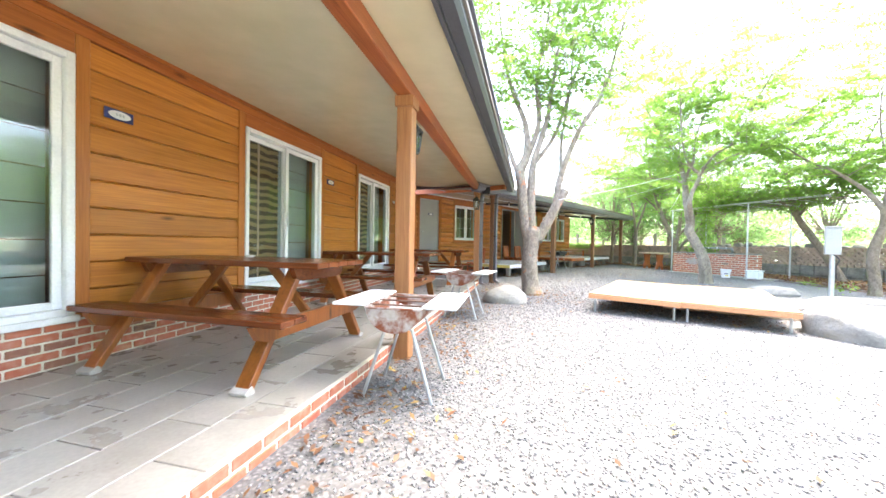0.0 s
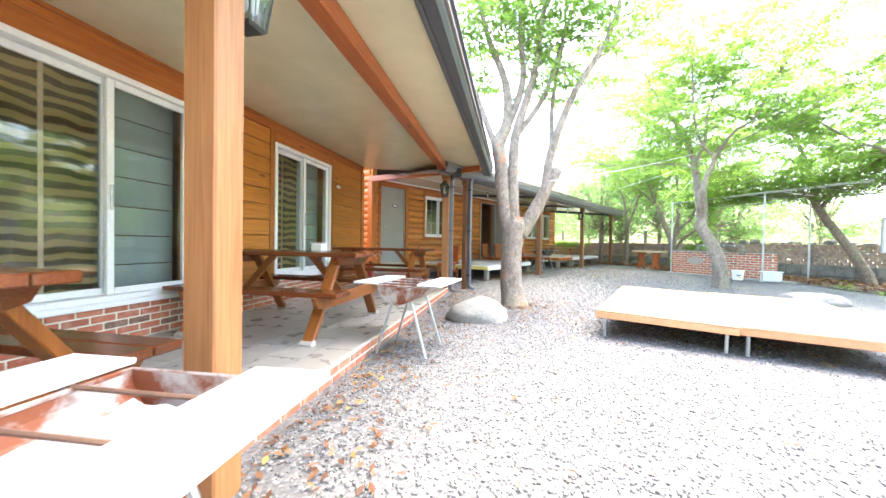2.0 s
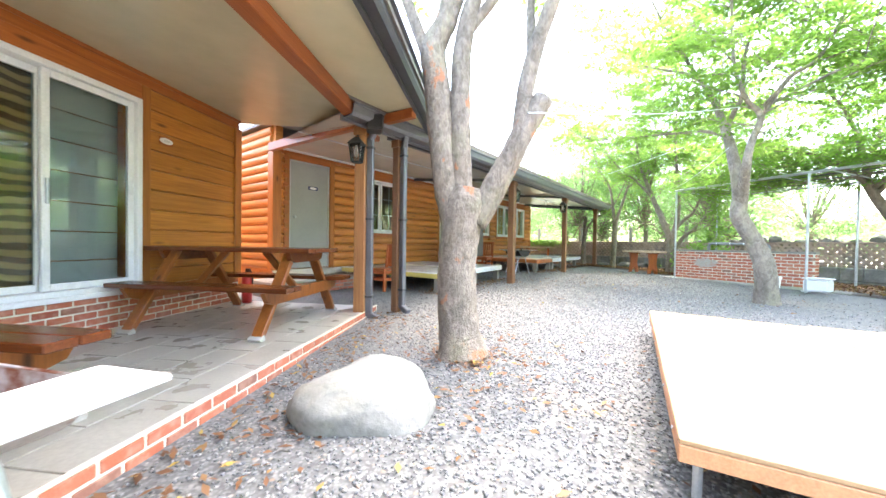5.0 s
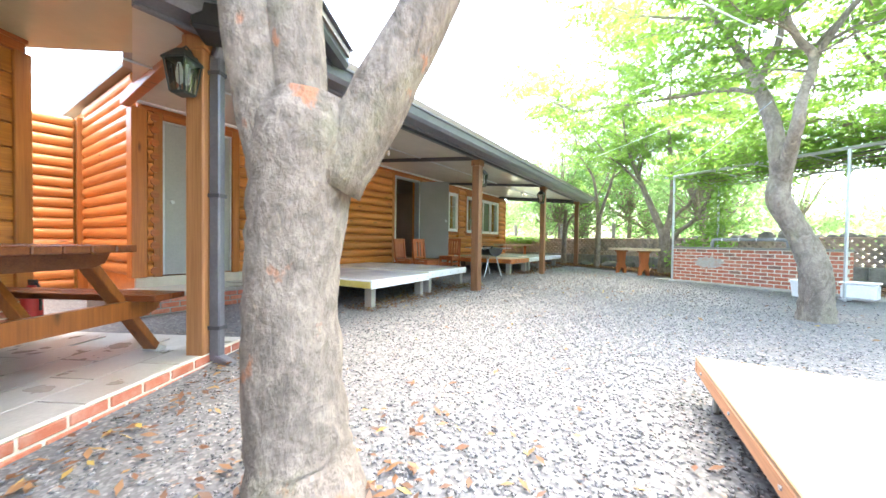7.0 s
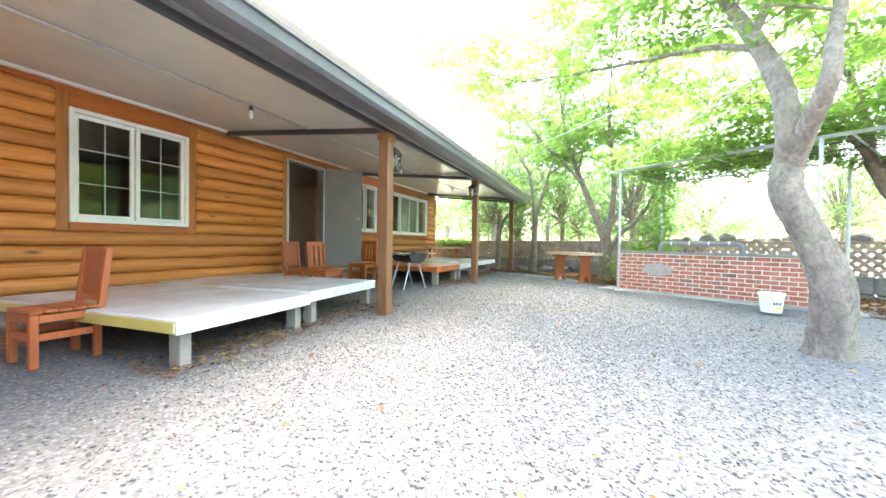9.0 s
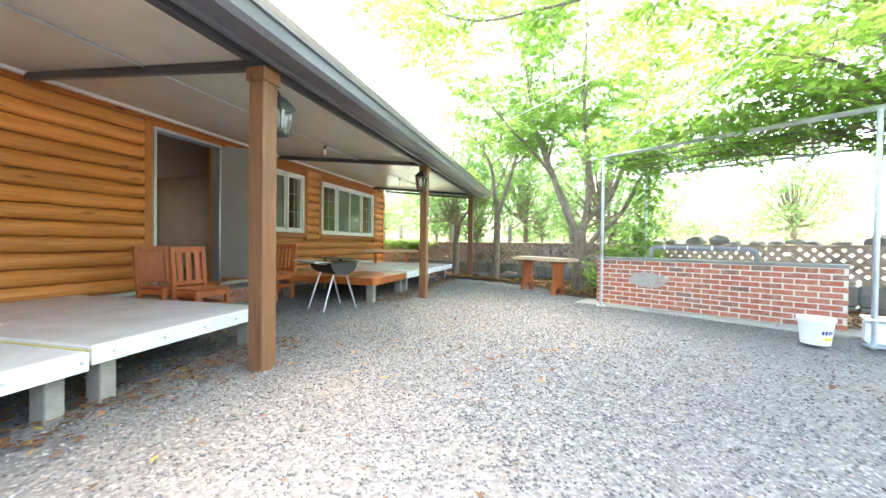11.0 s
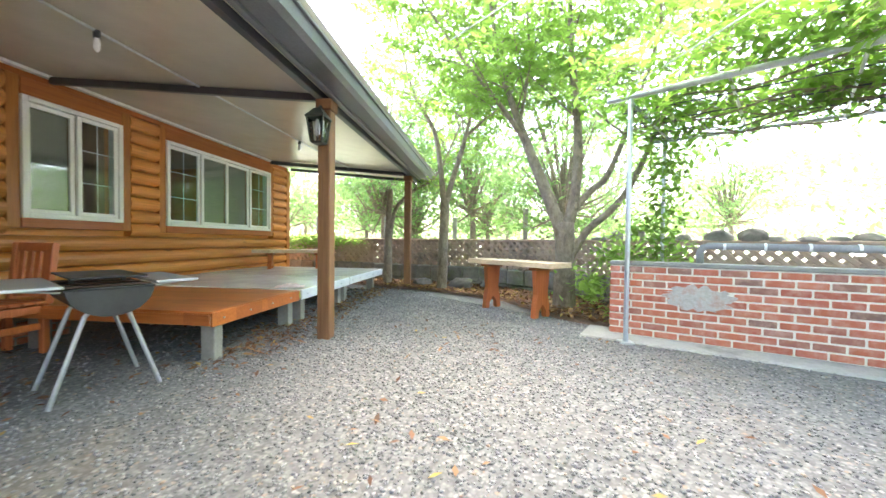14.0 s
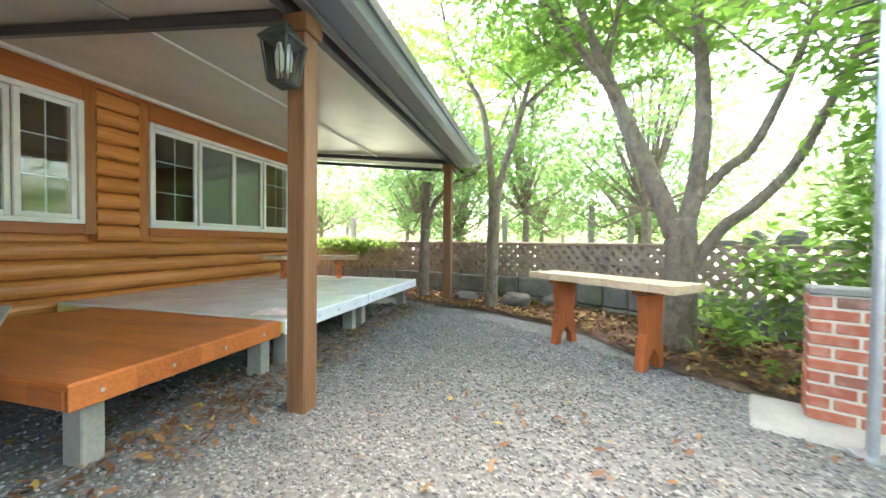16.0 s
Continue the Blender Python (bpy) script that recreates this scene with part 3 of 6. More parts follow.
for i, (h0, h1) in enumerate(OPEN_A):
    sliding("door_%d" % (i + 1), h0, h1, "white-framed sliding glass door " + ("with a bamboo blind" if i > 1 else "with a grey screen"), i > 1)


def plaque(u, wide):
    p = thing("room_plaque", "small blue-edged room plaque on the clapboard wall", "sign", MA @ pose(NA + 0.016, u, 2.135), "room plaques")
    part("plate", Mesh().box(-0.004, 0.008, -0.11 if wide else -0.085, 0.11 if wide else 0.085, -0.045, 0.045, 0.004), M_NAVY if wide else M_TRIM, p)
    part("oval", Mesh().prism([(0.085 * math.cos(TAU * k / 20), 0.034 * math.sin(TAU * k / 20)) for k in range(20)], 0, 0.006, 0.012), M_WHITEP, p, "white oval")
    t = Mesh()
    for y in (-0.03, -0.005, 0.02):
        t.box(0.0125, 0.0135, y, y + 0.014, -0.012, 0.012, 0.0004)
    part("lettering", t, M_STEEL, p, "unreadable grey lettering")


plaque(2.27, True)
plaque(5.55, True)
plaque(8.5, False)

# ---- second house: log siding, wall in the plane x = XB facing +x ----
XB, YB0, YB1 = -8.85, 7.77, 19.66
ZB0, TOPB = 0.45, 2.72
DOORS_B = [(8.06, 8.98, 0.45, 2.63), (12.88, 13.9, 0.45, 2.66)]
WINS_B = [(9.82, 11.09, 1.24, 2.54), (14.9, 15.88, 1.32, 2.54), (16.5, 18.95, 1.31, 2.54)]
wb = Mesh()
cuts = sorted([(a, b) for a, b, _, _ in DOORS_B + WINS_B])
for a, b in spans(YB0 + 0.2, YB1, cuts):
    wb.box(XB - 0.2, XB - 0.05, a, b, 0, 2.9, 0.002)
for a, b, z0, z1 in DOORS_B + WINS_B:
    wb.box(XB - 0.2, XB - 0.05, a, b, 0, z0, 0.002).box(XB - 0.2, XB - 0.05, a, b, z1, 2.9, 0.002)
wall_b = solid("wall_log", wb, M_LOG, "varnished orange half-log house wall", "wall", kind="structure")
wb2 = Mesh().box(XB - 5.0, XB - 0.05, YB0 + 0.05, YB0 + 0.2, 0, 3.24, 0.002).box(XB - 5.0, XB - 0.05, YB1 - 0.2, YB1 - 0.002, 0, 2.9, 0.002)
REAR = (14.95, 15.83, 0.6, 2.52)     # window at the back of the open room
wb2.box(XB - 5.2, XB - 5.0, YB0 + 0.05, REAR[0], 0, 2.9, 0.002).box(XB - 5.2, XB - 5.0, REAR[1], YB1, 0, 2.9, 0.002)
wb2.box(XB - 5.2, XB - 5.0, REAR[0], REAR[1], 0, REAR[2], 0.002).box(XB - 5.2, XB - 5.0, REAR[0], REAR[1], REAR[3], 2.9, 0.002)
wall_b2 = solid("wall_log_end", wb2, M_LOG, "half-log end wall lit by the open sky", "wall", kind="structure")
part("threshold", Mesh().box(XB - 0.2, XB + 0.08, 12.9, 13.88, 0.40, 0.468, 0.006), M_TRIM, wall_b, "wooden threshold")
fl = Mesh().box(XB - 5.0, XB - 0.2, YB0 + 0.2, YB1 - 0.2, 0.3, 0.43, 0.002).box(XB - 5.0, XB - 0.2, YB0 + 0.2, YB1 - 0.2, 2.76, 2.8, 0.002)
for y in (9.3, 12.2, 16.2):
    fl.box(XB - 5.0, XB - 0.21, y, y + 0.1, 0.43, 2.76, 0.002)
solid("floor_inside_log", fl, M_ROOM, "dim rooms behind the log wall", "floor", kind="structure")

LOGP = 0.1745
log_meshes = {}


def log_mesh(length, axis):
    key = (round(length, 3), axis)
    if key not in log_meshes:
        prof = [(0.0, -0.05)] + [(LOGP * (0.5 - 0.5 * math.cos(math.pi * k / 8)), -0.012 + 0.085 * math.sin(math.pi * k / 8) ** 0.8) for k in range(9)] + [(LOGP, -0.05)]
        mb = Mesh()
        mb.prism(prof, 1, 0, length)
        log_meshes[key] = mb.data("log", M_LOG, False)
    return log_meshes[key]


def logs(parent, m, a, b, z0, z1):
    k = 0
    while z0 + (k + 0.5) * LOGP < z1:
        part("log", log_mesh(b - a, 1), None, parent, m=m @ Matrix.Translation((0, a, z0 + k * LOGP)))
        k += 1


wallm = Matrix.Translation((XB, 0, 0))
CUTS = [(a - 0.11, b + 0.11, z0, z1) for a, b, z0, z1 in DOORS_B + WINS_B]
for k in range(13):
    z = ZB0 + k * LOGP
    mids = [(a, b) for a, b, z0, z1 in CUTS if z + LOGP > z0 - 0.06 and z < z1 + 0.06]
    for a, b in spans(YB0 + 0.12, YB1 - 0.1, sorted(mids)):
        part("log", log_mesh(b - a, 1), None, wall_b, m=wallm @ Matrix.Translation((0, a, z)))
for k in range(16):
    part("log", log_mesh(2.5, 1), None, wall_b2, m=Matrix.Translation((XB - 2.62, YB0 + 0.05, ZB0 + k * LOGP)) @ pose(0, 0, 0, 0, 0, -90))
part("corner_board", Mesh().box(XB - 2.72, XB - 2.62, YB0 - 0.08, YB0 + 0.05, 0.0, 3.06, 0.006), M_TRIMZ, wall_b2)
wing = solid("wall_wing", Mesh().box(XB - 2.95, XB - 2.8, 4.2, YB0 + 0.05, 0, 3.05, 0.002), M_LOG, "half-log wall of a wing closing the passage", "wall", kind="structure")
for k in range(17):
    part("log", log_mesh(3.4, 1), None, wing, m=Matrix.Translation((XB - 2.75, 4.25, 0.09 + k * LOGP)))
tb = thing("trim_log", "orange-brown boards framing the log wall's openings", "trim", kind="structure")
part("frieze_board", Mesh().box(XB - 0.05, XB + 0.03, YB0 + 0.02, YB1, TOPB, 2.82, 0.006), M_TRIM, tb)
part("corner_board", Mesh().box(XB - 0.12, XB + 0.075, YB0 - 0.06, YB0 + 0.11, ZB0, TOPB, 0.006), M_TRIMZ, tb)
part("corner_board", Mesh().box(XB - 0.1, XB + 0.075, YB1 - 0.1, YB1 + 0.03, ZB0, TOPB, 0.006), M_TRIMZ, tb)
for k in range(13):
    z = ZB0 + (k + 0.5) * LOGP
    part("log_end", Mesh().tube([(XB + 0.02, YB0 + 0.19, z), (XB + 0.10, YB0 + 0.19, z)], 0.05, 10), M_TRIM, tb, "round log end")
for a, b, z0, z1 in DOORS_B + WINS_B:
    door = z0 < 0.6
    for y in (a - 0.11, b + 0.002):
        part("casing", Mesh().box(XB - 0.05, XB + 0.06, y, y + 0.108, z0 - (0 if door else 0.1), TOPB - 0.002, 0.006), M_TRIMZ, tb)
    part("head_casing", Mesh().box(XB - 0.05, XB + 0.062, a - 0.001, b + 0.001, z1, TOPB - 0.002, 0.006), M_TRIM, tb)
    if not door:
        part("sill_board", Mesh().box(XB - 0.05, XB + 0.066, a - 0.001, b + 0.001, z0 - 0.1, z0, 0.006), M_TRIM, tb)


def window(name, a, b, z0, z1, sashes, muntins):
    w = thing(name, "white sliding window with small panes in the log wall", "window", kind="structure")
    x0, x1 = XB - 0.08, XB + 0.085
    f = Mesh()
    f.box(x0, x1, a, a + 0.05, z0, z1, 0.006).box(x0, x1, b - 0.05, b, z0, z1, 0.006).box(x0, x1, a + 0.05, b - 0.05, z0, z0 + 0.05, 0.006).box(x0, x1, a + 0.05, b - 0.05, z1 - 0.05, z1, 0.006)
    part("window_frame", f, M_WHITEP, w)
    n = sashes
    step = (b - a - 0.1) / n
    for i in range(n):
        s0, s1 = a + 0.05 + i * step + 0.002, a + 0.05 + (i + 1) * step - 0.002
        x = XB + (0.045 if i % 2 else 0.015)
        s = Mesh()
        t0, t1, wd = z0 + 0.052, z1 - 0.052, 0.045
        s.box(x - 0.018, x + 0.018, s0, s0 + wd, t0, t1, 0.004).box(x - 0.018, x + 0.018, s1 - wd, s1, t0, t1, 0.004).box(x - 0.018, x + 0.018, s0 + wd, s1 - wd, t0, t0 + wd, 0.004).box(x - 0.018, x + 0.018, s0 + wd, s1 - wd, t1 - wd, t1, 0.004)
        sash = part("sash", s, M_WHITEP, w)
        g = part("pane", Mesh().box(x - 0.003, x + 0.003, s0 + wd, s1 - wd, t0 + wd, t1 - wd, 0.001), M_GLASS, sash)
        g.visible_shadow = False
        if i in muntins:
            mid = 0.5 * (s0 + s1)
            part("muntin", Mesh().box(x - 0.010, x - 0.005, mid - 0.006, mid + 0.006, t0 + wd, t1 - wd, 0.001), M_WHITEP, sash)
            for q in (0.34, 0.67):
                z = t0 + (t1 - t0) * q
                part("muntin", Mesh().box(x - 0.011, x - 0.006, s0 + wd, s1 - wd, z - 0.006, z + 0.006, 0.001), M_WHITEP, sash)
        else:
            part("insect_screen", Mesh().box(x - 0.03, x - 0.026, s0 + wd, s1 - wd, t0 + wd, t1 - wd, 0.001), M_SCREENW, sash, "grey insect screen")


M_SCREENW = surface("grey insect mesh", (0.20, 0.21, 0.20), (0.26, 0.27, 0.26), 30, 0.7, 0.1)
window("window_1", *WINS_B[0], 2, (0, 1))
window("window_2", *WINS_B[1], 2, (1,))
window("window_3", *WINS_B[2], 4, (0, 3))

# closed grey door and the open one
d1 = thing("door_5", "closed pale grey metal door with a small plaque in the log wall", "door", kind="structure")
part("frame_strip", Mesh().box(XB - 0.08, XB + 0.03, 8.062, 8.09, 0.47, 2.628, 0.003).box(XB - 0.08, XB + 0.03, 8.95, 8.978, 0.47, 2.628, 0.003).box(XB - 0.08, XB + 0.03, 8.09, 8.95, 2.60, 2.628, 0.003), M_STEEL, d1)
part("leaf", Mesh().box(XB - 0.03, XB + 0.015, 8.093, 8.947, 0.47, 2.597, 0.004), M_GREYDOOR, d1)
part("plaque", Mesh().box(XB + 0.016, XB + 0.022, 8.48, 8.70, 2.08, 2.15, 0.002), M_NAVY, d1, "navy plaque")
part("plaque_oval", Mesh().prism([(8.59 + 0.08 * math.cos(TAU * k / 18), 2.115 + 0.026 * math.sin(TAU * k / 18)) for k in range(18)], 0, XB + 0.021, XB + 0.026), M_WHITEP, d1, "white oval")
part("knob", Mesh().tube([(XB + 0.015, 8.17, 1.5), (XB + 0.05, 8.17, 1.5), (XB + 0.055, 8.17, 1.5), (XB + 0.08, 8.17, 1.5)], [0.012, 0.012, 0.028, 0.024], 12), M_STEEL, d1, "steel knob")
d2 = thing("door_6", "grey metal door standing open against the log wall", "door", kind="structure")
part("frame_strip", Mesh().box(XB - 0.1, XB + 0.07, 12.882, 12.92, 0.47, 2.658, 0.003).box(XB - 0.1, XB + 0.07, 13.86, 13.898, 0.47, 2.658, 0.003).box(XB - 0.1, XB + 0.07, 12.92, 13.86, 2.62, 2.658, 0.003), M_STEEL, d2)
leafm = Matrix.Translation((XB + 0.09, 13.86, 0)) @ pose(0, 0, 0, 0, 0, -60)
# leaf turned from the sky, so it takes the shaded grey
part("leaf", Mesh().box(-0.02, 0.02, 0.01, 0.80, 0.53, 2.63, 0.004), M_DOORSHADE, d2, m=leafm)
part("knob", Mesh().tube([(0.02, 0.73, 1.56), (0.05, 0.73, 1.56), (0.056, 0.73, 1.56), (0.085, 0.73, 1.56)], [0.012, 0.012, 0.03, 0.026], 12), M_STEEL, d2, "steel knob", m=leafm)

rw = thing("window_4", "tall white-framed window at the back of the open room", "window", kind="structure")
y0, y1, z0, z1 = REAR
part("window_frame", Mesh().box(XB - 5.12, XB - 4.97, y0, y0 + 0.06, z0, z1, 0.005).box(XB - 5.12, XB - 4.97, y1 - 0.06, y1, z0, z1, 0.005).box(XB - 5.12, XB - 4.97, y0 + 0.06, y1 - 0.06, z0, z0 + 0.06, 0.005).box(XB - 5.12, XB - 4.97, y0 + 0.06, y1 - 0.06, z1 - 0.06, z1, 0.005), M_WHITEP, rw)
part("pane", Mesh().box(XB - 5.06, XB - 5.054, y0 + 0.06, y1 - 0.06, z0 + 0.06, z1 - 0.06, 0.001), M_GLASS, rw).visible_shadow = False

# brick plinth and steps of the log house
pb = solid("brick_plinth_log", Mesh().box(XB - 0.05, XB + 0.0, YB0, YB1, -0.05, ZB0, 0.002), M_MORTAR, "brick plinth under the log wall", "wall", kind="structure")
step1 = solid("step_1", Mesh().box(XB + 0.002, -8.04, 7.3, 9.3, -0.05, 0.27, 0.006), M_CONC, "low concrete step with a brick face before the grey door", "step", kind="structure")
step2 = solid("step_2", Mesh().box(XB + 0.002, -8.24, 12.5, 14.9, 0.0, 0.40, 0.006), M_CONC, "concrete doorstep with a brick face", "step", kind="structure")
part("worn_top", Mesh().box(XB + 0.01, -8.03, 7.3, 9.3, 0.272, 0.31, 0.006), M_TILE, step1, "dark tiled top")

# porch roof of the log house
XE, YE0, YE1 = -5.64, 6.9, 19.75
ceil = Mesh()
nrib = 64
for i in range(nrib):
    y0 = YE0 + (YE1 - YE0) * i / nrib
    y1 = YE0 + (YE1 - YE0) * (i + 1) / nrib
    for ya, yb, dz in ((y0, y1 - 0.012, 0.0), (y1 - 0.012, y1, 0.006)):
        fa_, fb_ = min(1.0, (ya - YE0) / 0.87), min(1.0, (yb - YE0) / 0.87)
        xa_, xb_ = XE + (XB - 0.1 - XE) * fa_, XE + (XB - 0.1 - XE) * fb_
        ceil.add([(xa_, ya, 2.50 + 0.33 * fa_ + dz), (XE, ya, 2.50 + dz), (XE, yb, 2.50 + dz), (xb_, yb, 2.50 + 0.33 * fb_ + dz)], [(0, 3, 2, 1)])
ceil.add([(XE, YE0, 2.53), (XE, YE1, 2.53), (XB - 0.1, YE1, 2.86), (XB - 0.1, YE0 + 0.87, 2.86)], [(0, 1, 2, 3)])
solid("ceiling_log", ceil, M_SOFFITB, "grey-white ribbed sheet ceiling under the log house eave", "ceiling", kind="structure")
solid("ceiling_trim", Mesh().box(XB + 0.032, XB + 0.10, YB0, YB1, 2.78, 2.815, 0.004), M_WHITEP, "white strip between wall and ceiling", "trim", kind="structure")
rb = Mesh()
rx_, rz_ = (-5.39, -8.95, -14.3), (2.60, 3.25, 3.25)
rows = [[(x, y if x < -6 else YE0 - 0.1, z + dz) for x, z in zip(rx_, rz_)] if y < 10 else [(x, y, z + dz) for x, z in zip(rx_, rz_)] for dz in (0.0, 0.06) for y in (YB0 - 0.1, YE1 + 0.1)]
rb.add([p for r in rows for p in r], [(0, 1, 4, 3), (1, 2, 5, 4), (6, 9, 10, 7), (7, 10, 11, 8), (0, 3, 9, 6), (2, 8, 11, 5), (0, 6, 7, 1), (1, 7, 8, 2), (3, 4, 10, 9), (4, 5, 11, 10)])
solid("roof_log", rb, M_ROOF, "low sheet roof of the log house", "roof", kind="structure")
g2 = thing("gutter_log", "grey-blue metal gutter along the log house eave", "gutter", kind="structure")
part("trough", Mesh().prism([(2.45, -5.61), (2.45, -5.45), (2.485, -5.415), (2.575, -5.405), (2.575, -5.42), (2.49, -5.43), (2.465, -5.455), (2.465, -5.60), (2.575, -5.60), (2.575, -5.61)], 1, YE0, YE1 + 0.05), M_GUTTER, g2)
part("fascia", Mesh().box(-5.66, -5.614, YE0, YE1, 2.43, 2.60, 0.004), M_GUTTER, g2)
part("lip", Mesh().box(-5.41, -5.385, YE0, YE1 + 0.05, 2.57, 2.597, 0.004), M_GUTTER, g2)
solid("eave_side_beam", Mesh().box(-5.815, -5.75, YE0 + 0.9, YE1, 2.441, 2.508, 0.004), M_DARKM, "dark steel beam running along the post tops", "beam", kind="structure")
# steel cross beams and side beam
for y in (11.66, 15.12, 18.93):
    solid("eave_beam", Mesh().beam((XB + 0.08, y + 0.02, 2.765), (-5.82, y + 0.02, 2.475), 0.05, 0.07, 0.004), M_DARKM, "dark steel beam from wall to post", "beam", group="eave beams", kind="structure")
solid("eave_beam", Mesh().beam((XB + 0.08, YE1 - 0.05, 2.765), (-5.67, YE1 - 0.05, 2.46), 0.05, 0.06, 0.004), M_DARKM, "dark steel beam closing the eave's end", "beam", group="eave beams", kind="structure")
for (x, y, w) in ((-5.80, 11.70, 0.142), (-5.737, 15.133, 0.121), (-5.80, 18.95, 0.13)):
    post("eave_post", pose(x, y, ground_z(y)), 2.44 - ground_z(y), w, "square weathered brown wooden post in the gravel", True, M_POSTB)
post("corner_post", pose(-5.70, 7.91, ground_z(7.91)), 2.44 - ground_z(7.91), 0.11, "square brown post where the two eaves meet", True, M_POSTB)
link = solid("link_beam", Mesh().beam((-5.83, 7.35, 2.56), (-8.72, 7.64, 2.745), 0.10, 0.14, 0.005), M_BEAM, "reddish beam linking the two houses' eaves", "beam", kind="structure")
solid("link_beam_short", Mesh().beam((-5.74, 7.37, 2.53), (-5.0, 7.45, 2.54), 0.09, 0.11, 0.005), M_BEAM, "short reddish beam end at the eaves' meeting", "beam", kind="structure")

# ---- porch things ----
def picnic_table(u, seed):
    """Top and benches run out from the wall; two A-frames."""
    t = thing("picnic_table", "dark red-brown varnished picnic table with fixed benches on the porch", "table", MA @ pose(-2.41, u, PORCH), "picnic tables on the porch")
    for k in range(5):
        y = -0.35 + k * 0.141
        part("top_board", Mesh().box(-0.93, 0.93, y, y + 0.136, 0.775, 0.82, 0.006), M_TABLE, t)
    for s in (-1, 1):
        for y in (0.475, 0.61):
            a, b = sorted((s * y, s * (y + 0.13)))
            part("bench_board", Mesh().box(-0.93, 0.93, a, b, 0.425, 0.468, 0.006), M_TABLE, t)
        for x in (-0.66, 0.66):
            leg = Mesh().beam((x, s * 0.76, 0.0), (x, s * 0.22, 0.775), 0.05, 0.11, 0.005, (1, 0, 0))
            part("leg", leg, M_TLEG, t)
            part("foot_pad", Mesh().beam((x, s * 0.79, -0.004), (x, s * 0.725, 0.03), 0.055, 0.13, 0.004, (1, 0, 0)), M_PADS, t, "chalky white foot")
    for x in (-0.66, 0.66):
        o = 0.052 if x > 0 else -0.052
        part("bench_beam", Mesh().prism([(-0.76, 0.425), (-0.70, 0.33), (-0.60, 0.30), (0.60, 0.30), (0.70, 0.33), (0.76, 0.425)], 0, x + o - 0.022, x + o + 0.022), M_TLEG, t)
        part("top_beam", Mesh().prism([(-0.36, 0.775), (-0.32, 0.70), (-0.24, 0.675), (0.24, 0.675), (0.32, 0.70), (0.36, 0.775)], 0, x + o - 0.022, x + o + 0.022), M_TABLE, t)
    for x in (-0.66, 0.66):
        part("brace", Mesh().beam((x * 0.93, 0, 0.36), (x * 0.35, 0, 0.775), 0.045, 0.07, 0.004), M_TLEG, t)
    return t


for i, u in enumerate((-0.6, 2.62, 5.58, 8.52)):
    picnic_table(u, i)


def tray(r, l, wall=0.004, n=14):
    """A half barrel, open above, along y."""
    m = Mesh()
    verts, faces = [], []
    for rr in (r, r - wall):
        for y in (-l / 2, l / 2):
            for k in range(n + 1):
                a = math.pi + math.pi * k / n
                verts.append((rr * math.cos(a), y if rr == r else y * 0.985, rr * 0.85 * math.sin(a)))
    w = n + 1
    for k in range(n):
        faces += [(k, k + 1, w + k + 1, w + k), (2 * w + k, 3 * w + k, 3 * w + k + 1, 2 * w + k + 1)]
    faces += [tuple(range(w))[::-1], tuple(w + k for k in range(w)), tuple(2 * w + k for k in range(w)), tuple(3 * w + k for k in range(w))[::-1]]
    faces += [(0, w, 3 * w, 2 * w), (n, 2 * w + n, 3 * w + n, w + n), (0, 2 * w, 2 * w + n, n), (w, w + n, 3 * w + n, 3 * w)]
    return m.add(verts, faces)


def grill(name, m, label, body, shelf, legs, lid):
    g = thing(name, label, "grill", m, "charcoal grills on folding legs")
    h, r, l = 0.66, 0.195, 0.66
    tr = tray(r, l)
    tr.v = [(x, y, z + h) for x, y, z in tr.v]
    part("trough", tr, body, g, "", None, False)
    rim = Mesh()
    rim.tube([(-r, -l / 2, h), (r, -l / 2, h), (r, l / 2, h), (-r, l / 2, h), (-r, -l / 2, h)], 0.008, 6)
    part("rim", rim, body, g)
    for y in (-0.22, -0.02, 0.18):
        part("cross_bar", Mesh().tube([(-r - 0.01, y, h + 0.006), (r + 0.01, y, h + 0.006)], 0.007, 6), M_RUSTD, g)
    for s in (-1, 1):
        a, b = sorted((s * (r + 0.005), s * (r + 0.235)))
        part("shelf", Mesh().box(a, b, -0.35, 0.35, h + 0.012, h + 0.03, 0.004), shelf, g, "folding side shelf")
        part("shelf_bracket", Mesh().tube([(s * r, -0.2, h - 0.02), (s * (r + 0.2), -0.2, h + 0.008), (s * (r + 0.2), 0.2, h + 0.008), (s * r, 0.2, h - 0.02)], 0.006, 6), legs, g)
        for y in (-0.2, 0.2):
            part("leg", Mesh().tube([(s * 0.05, y, h - 0.12), (s * 0.10, y * 1.02, h - 0.17), (s * 0.25, y * 1.15, 0.0)], 0.013, 8), legs, g)
    if not lid:
        rg_ = random.Random(5)
        av = [(x_ * 0.145, y_ * 0.29, h - 0.085 + rg_.uniform(-0.012, 0.02)) for y_ in np.linspace(-1, 1, 15) for x_ in np.linspace(-1, 1, 9)]
        part("ash_bed", Mesh().add(av, [(j * 9 + i, j * 9 + i + 1, j * 9 + i + 10, j * 9 + i + 9) for j in range(14) for i in range(8)]), M_ASH, g, "grey ash in the trough")
    if lid:
        part("grate", Mesh().box(-0.17, 0.17, -0.30, 0.30, h + 0.055, h + 0.066, 0.003), M_BLACK, g, "black grate plate lying across")
        for s in (-1, 1):
            part("grate_foot", Mesh().box(s * 0.12 - 0.01, s * 0.12 + 0.01, -0.02, 0.02, h + 0.0, h + 0.055, 0.002), M_BLACK, g)
    return g


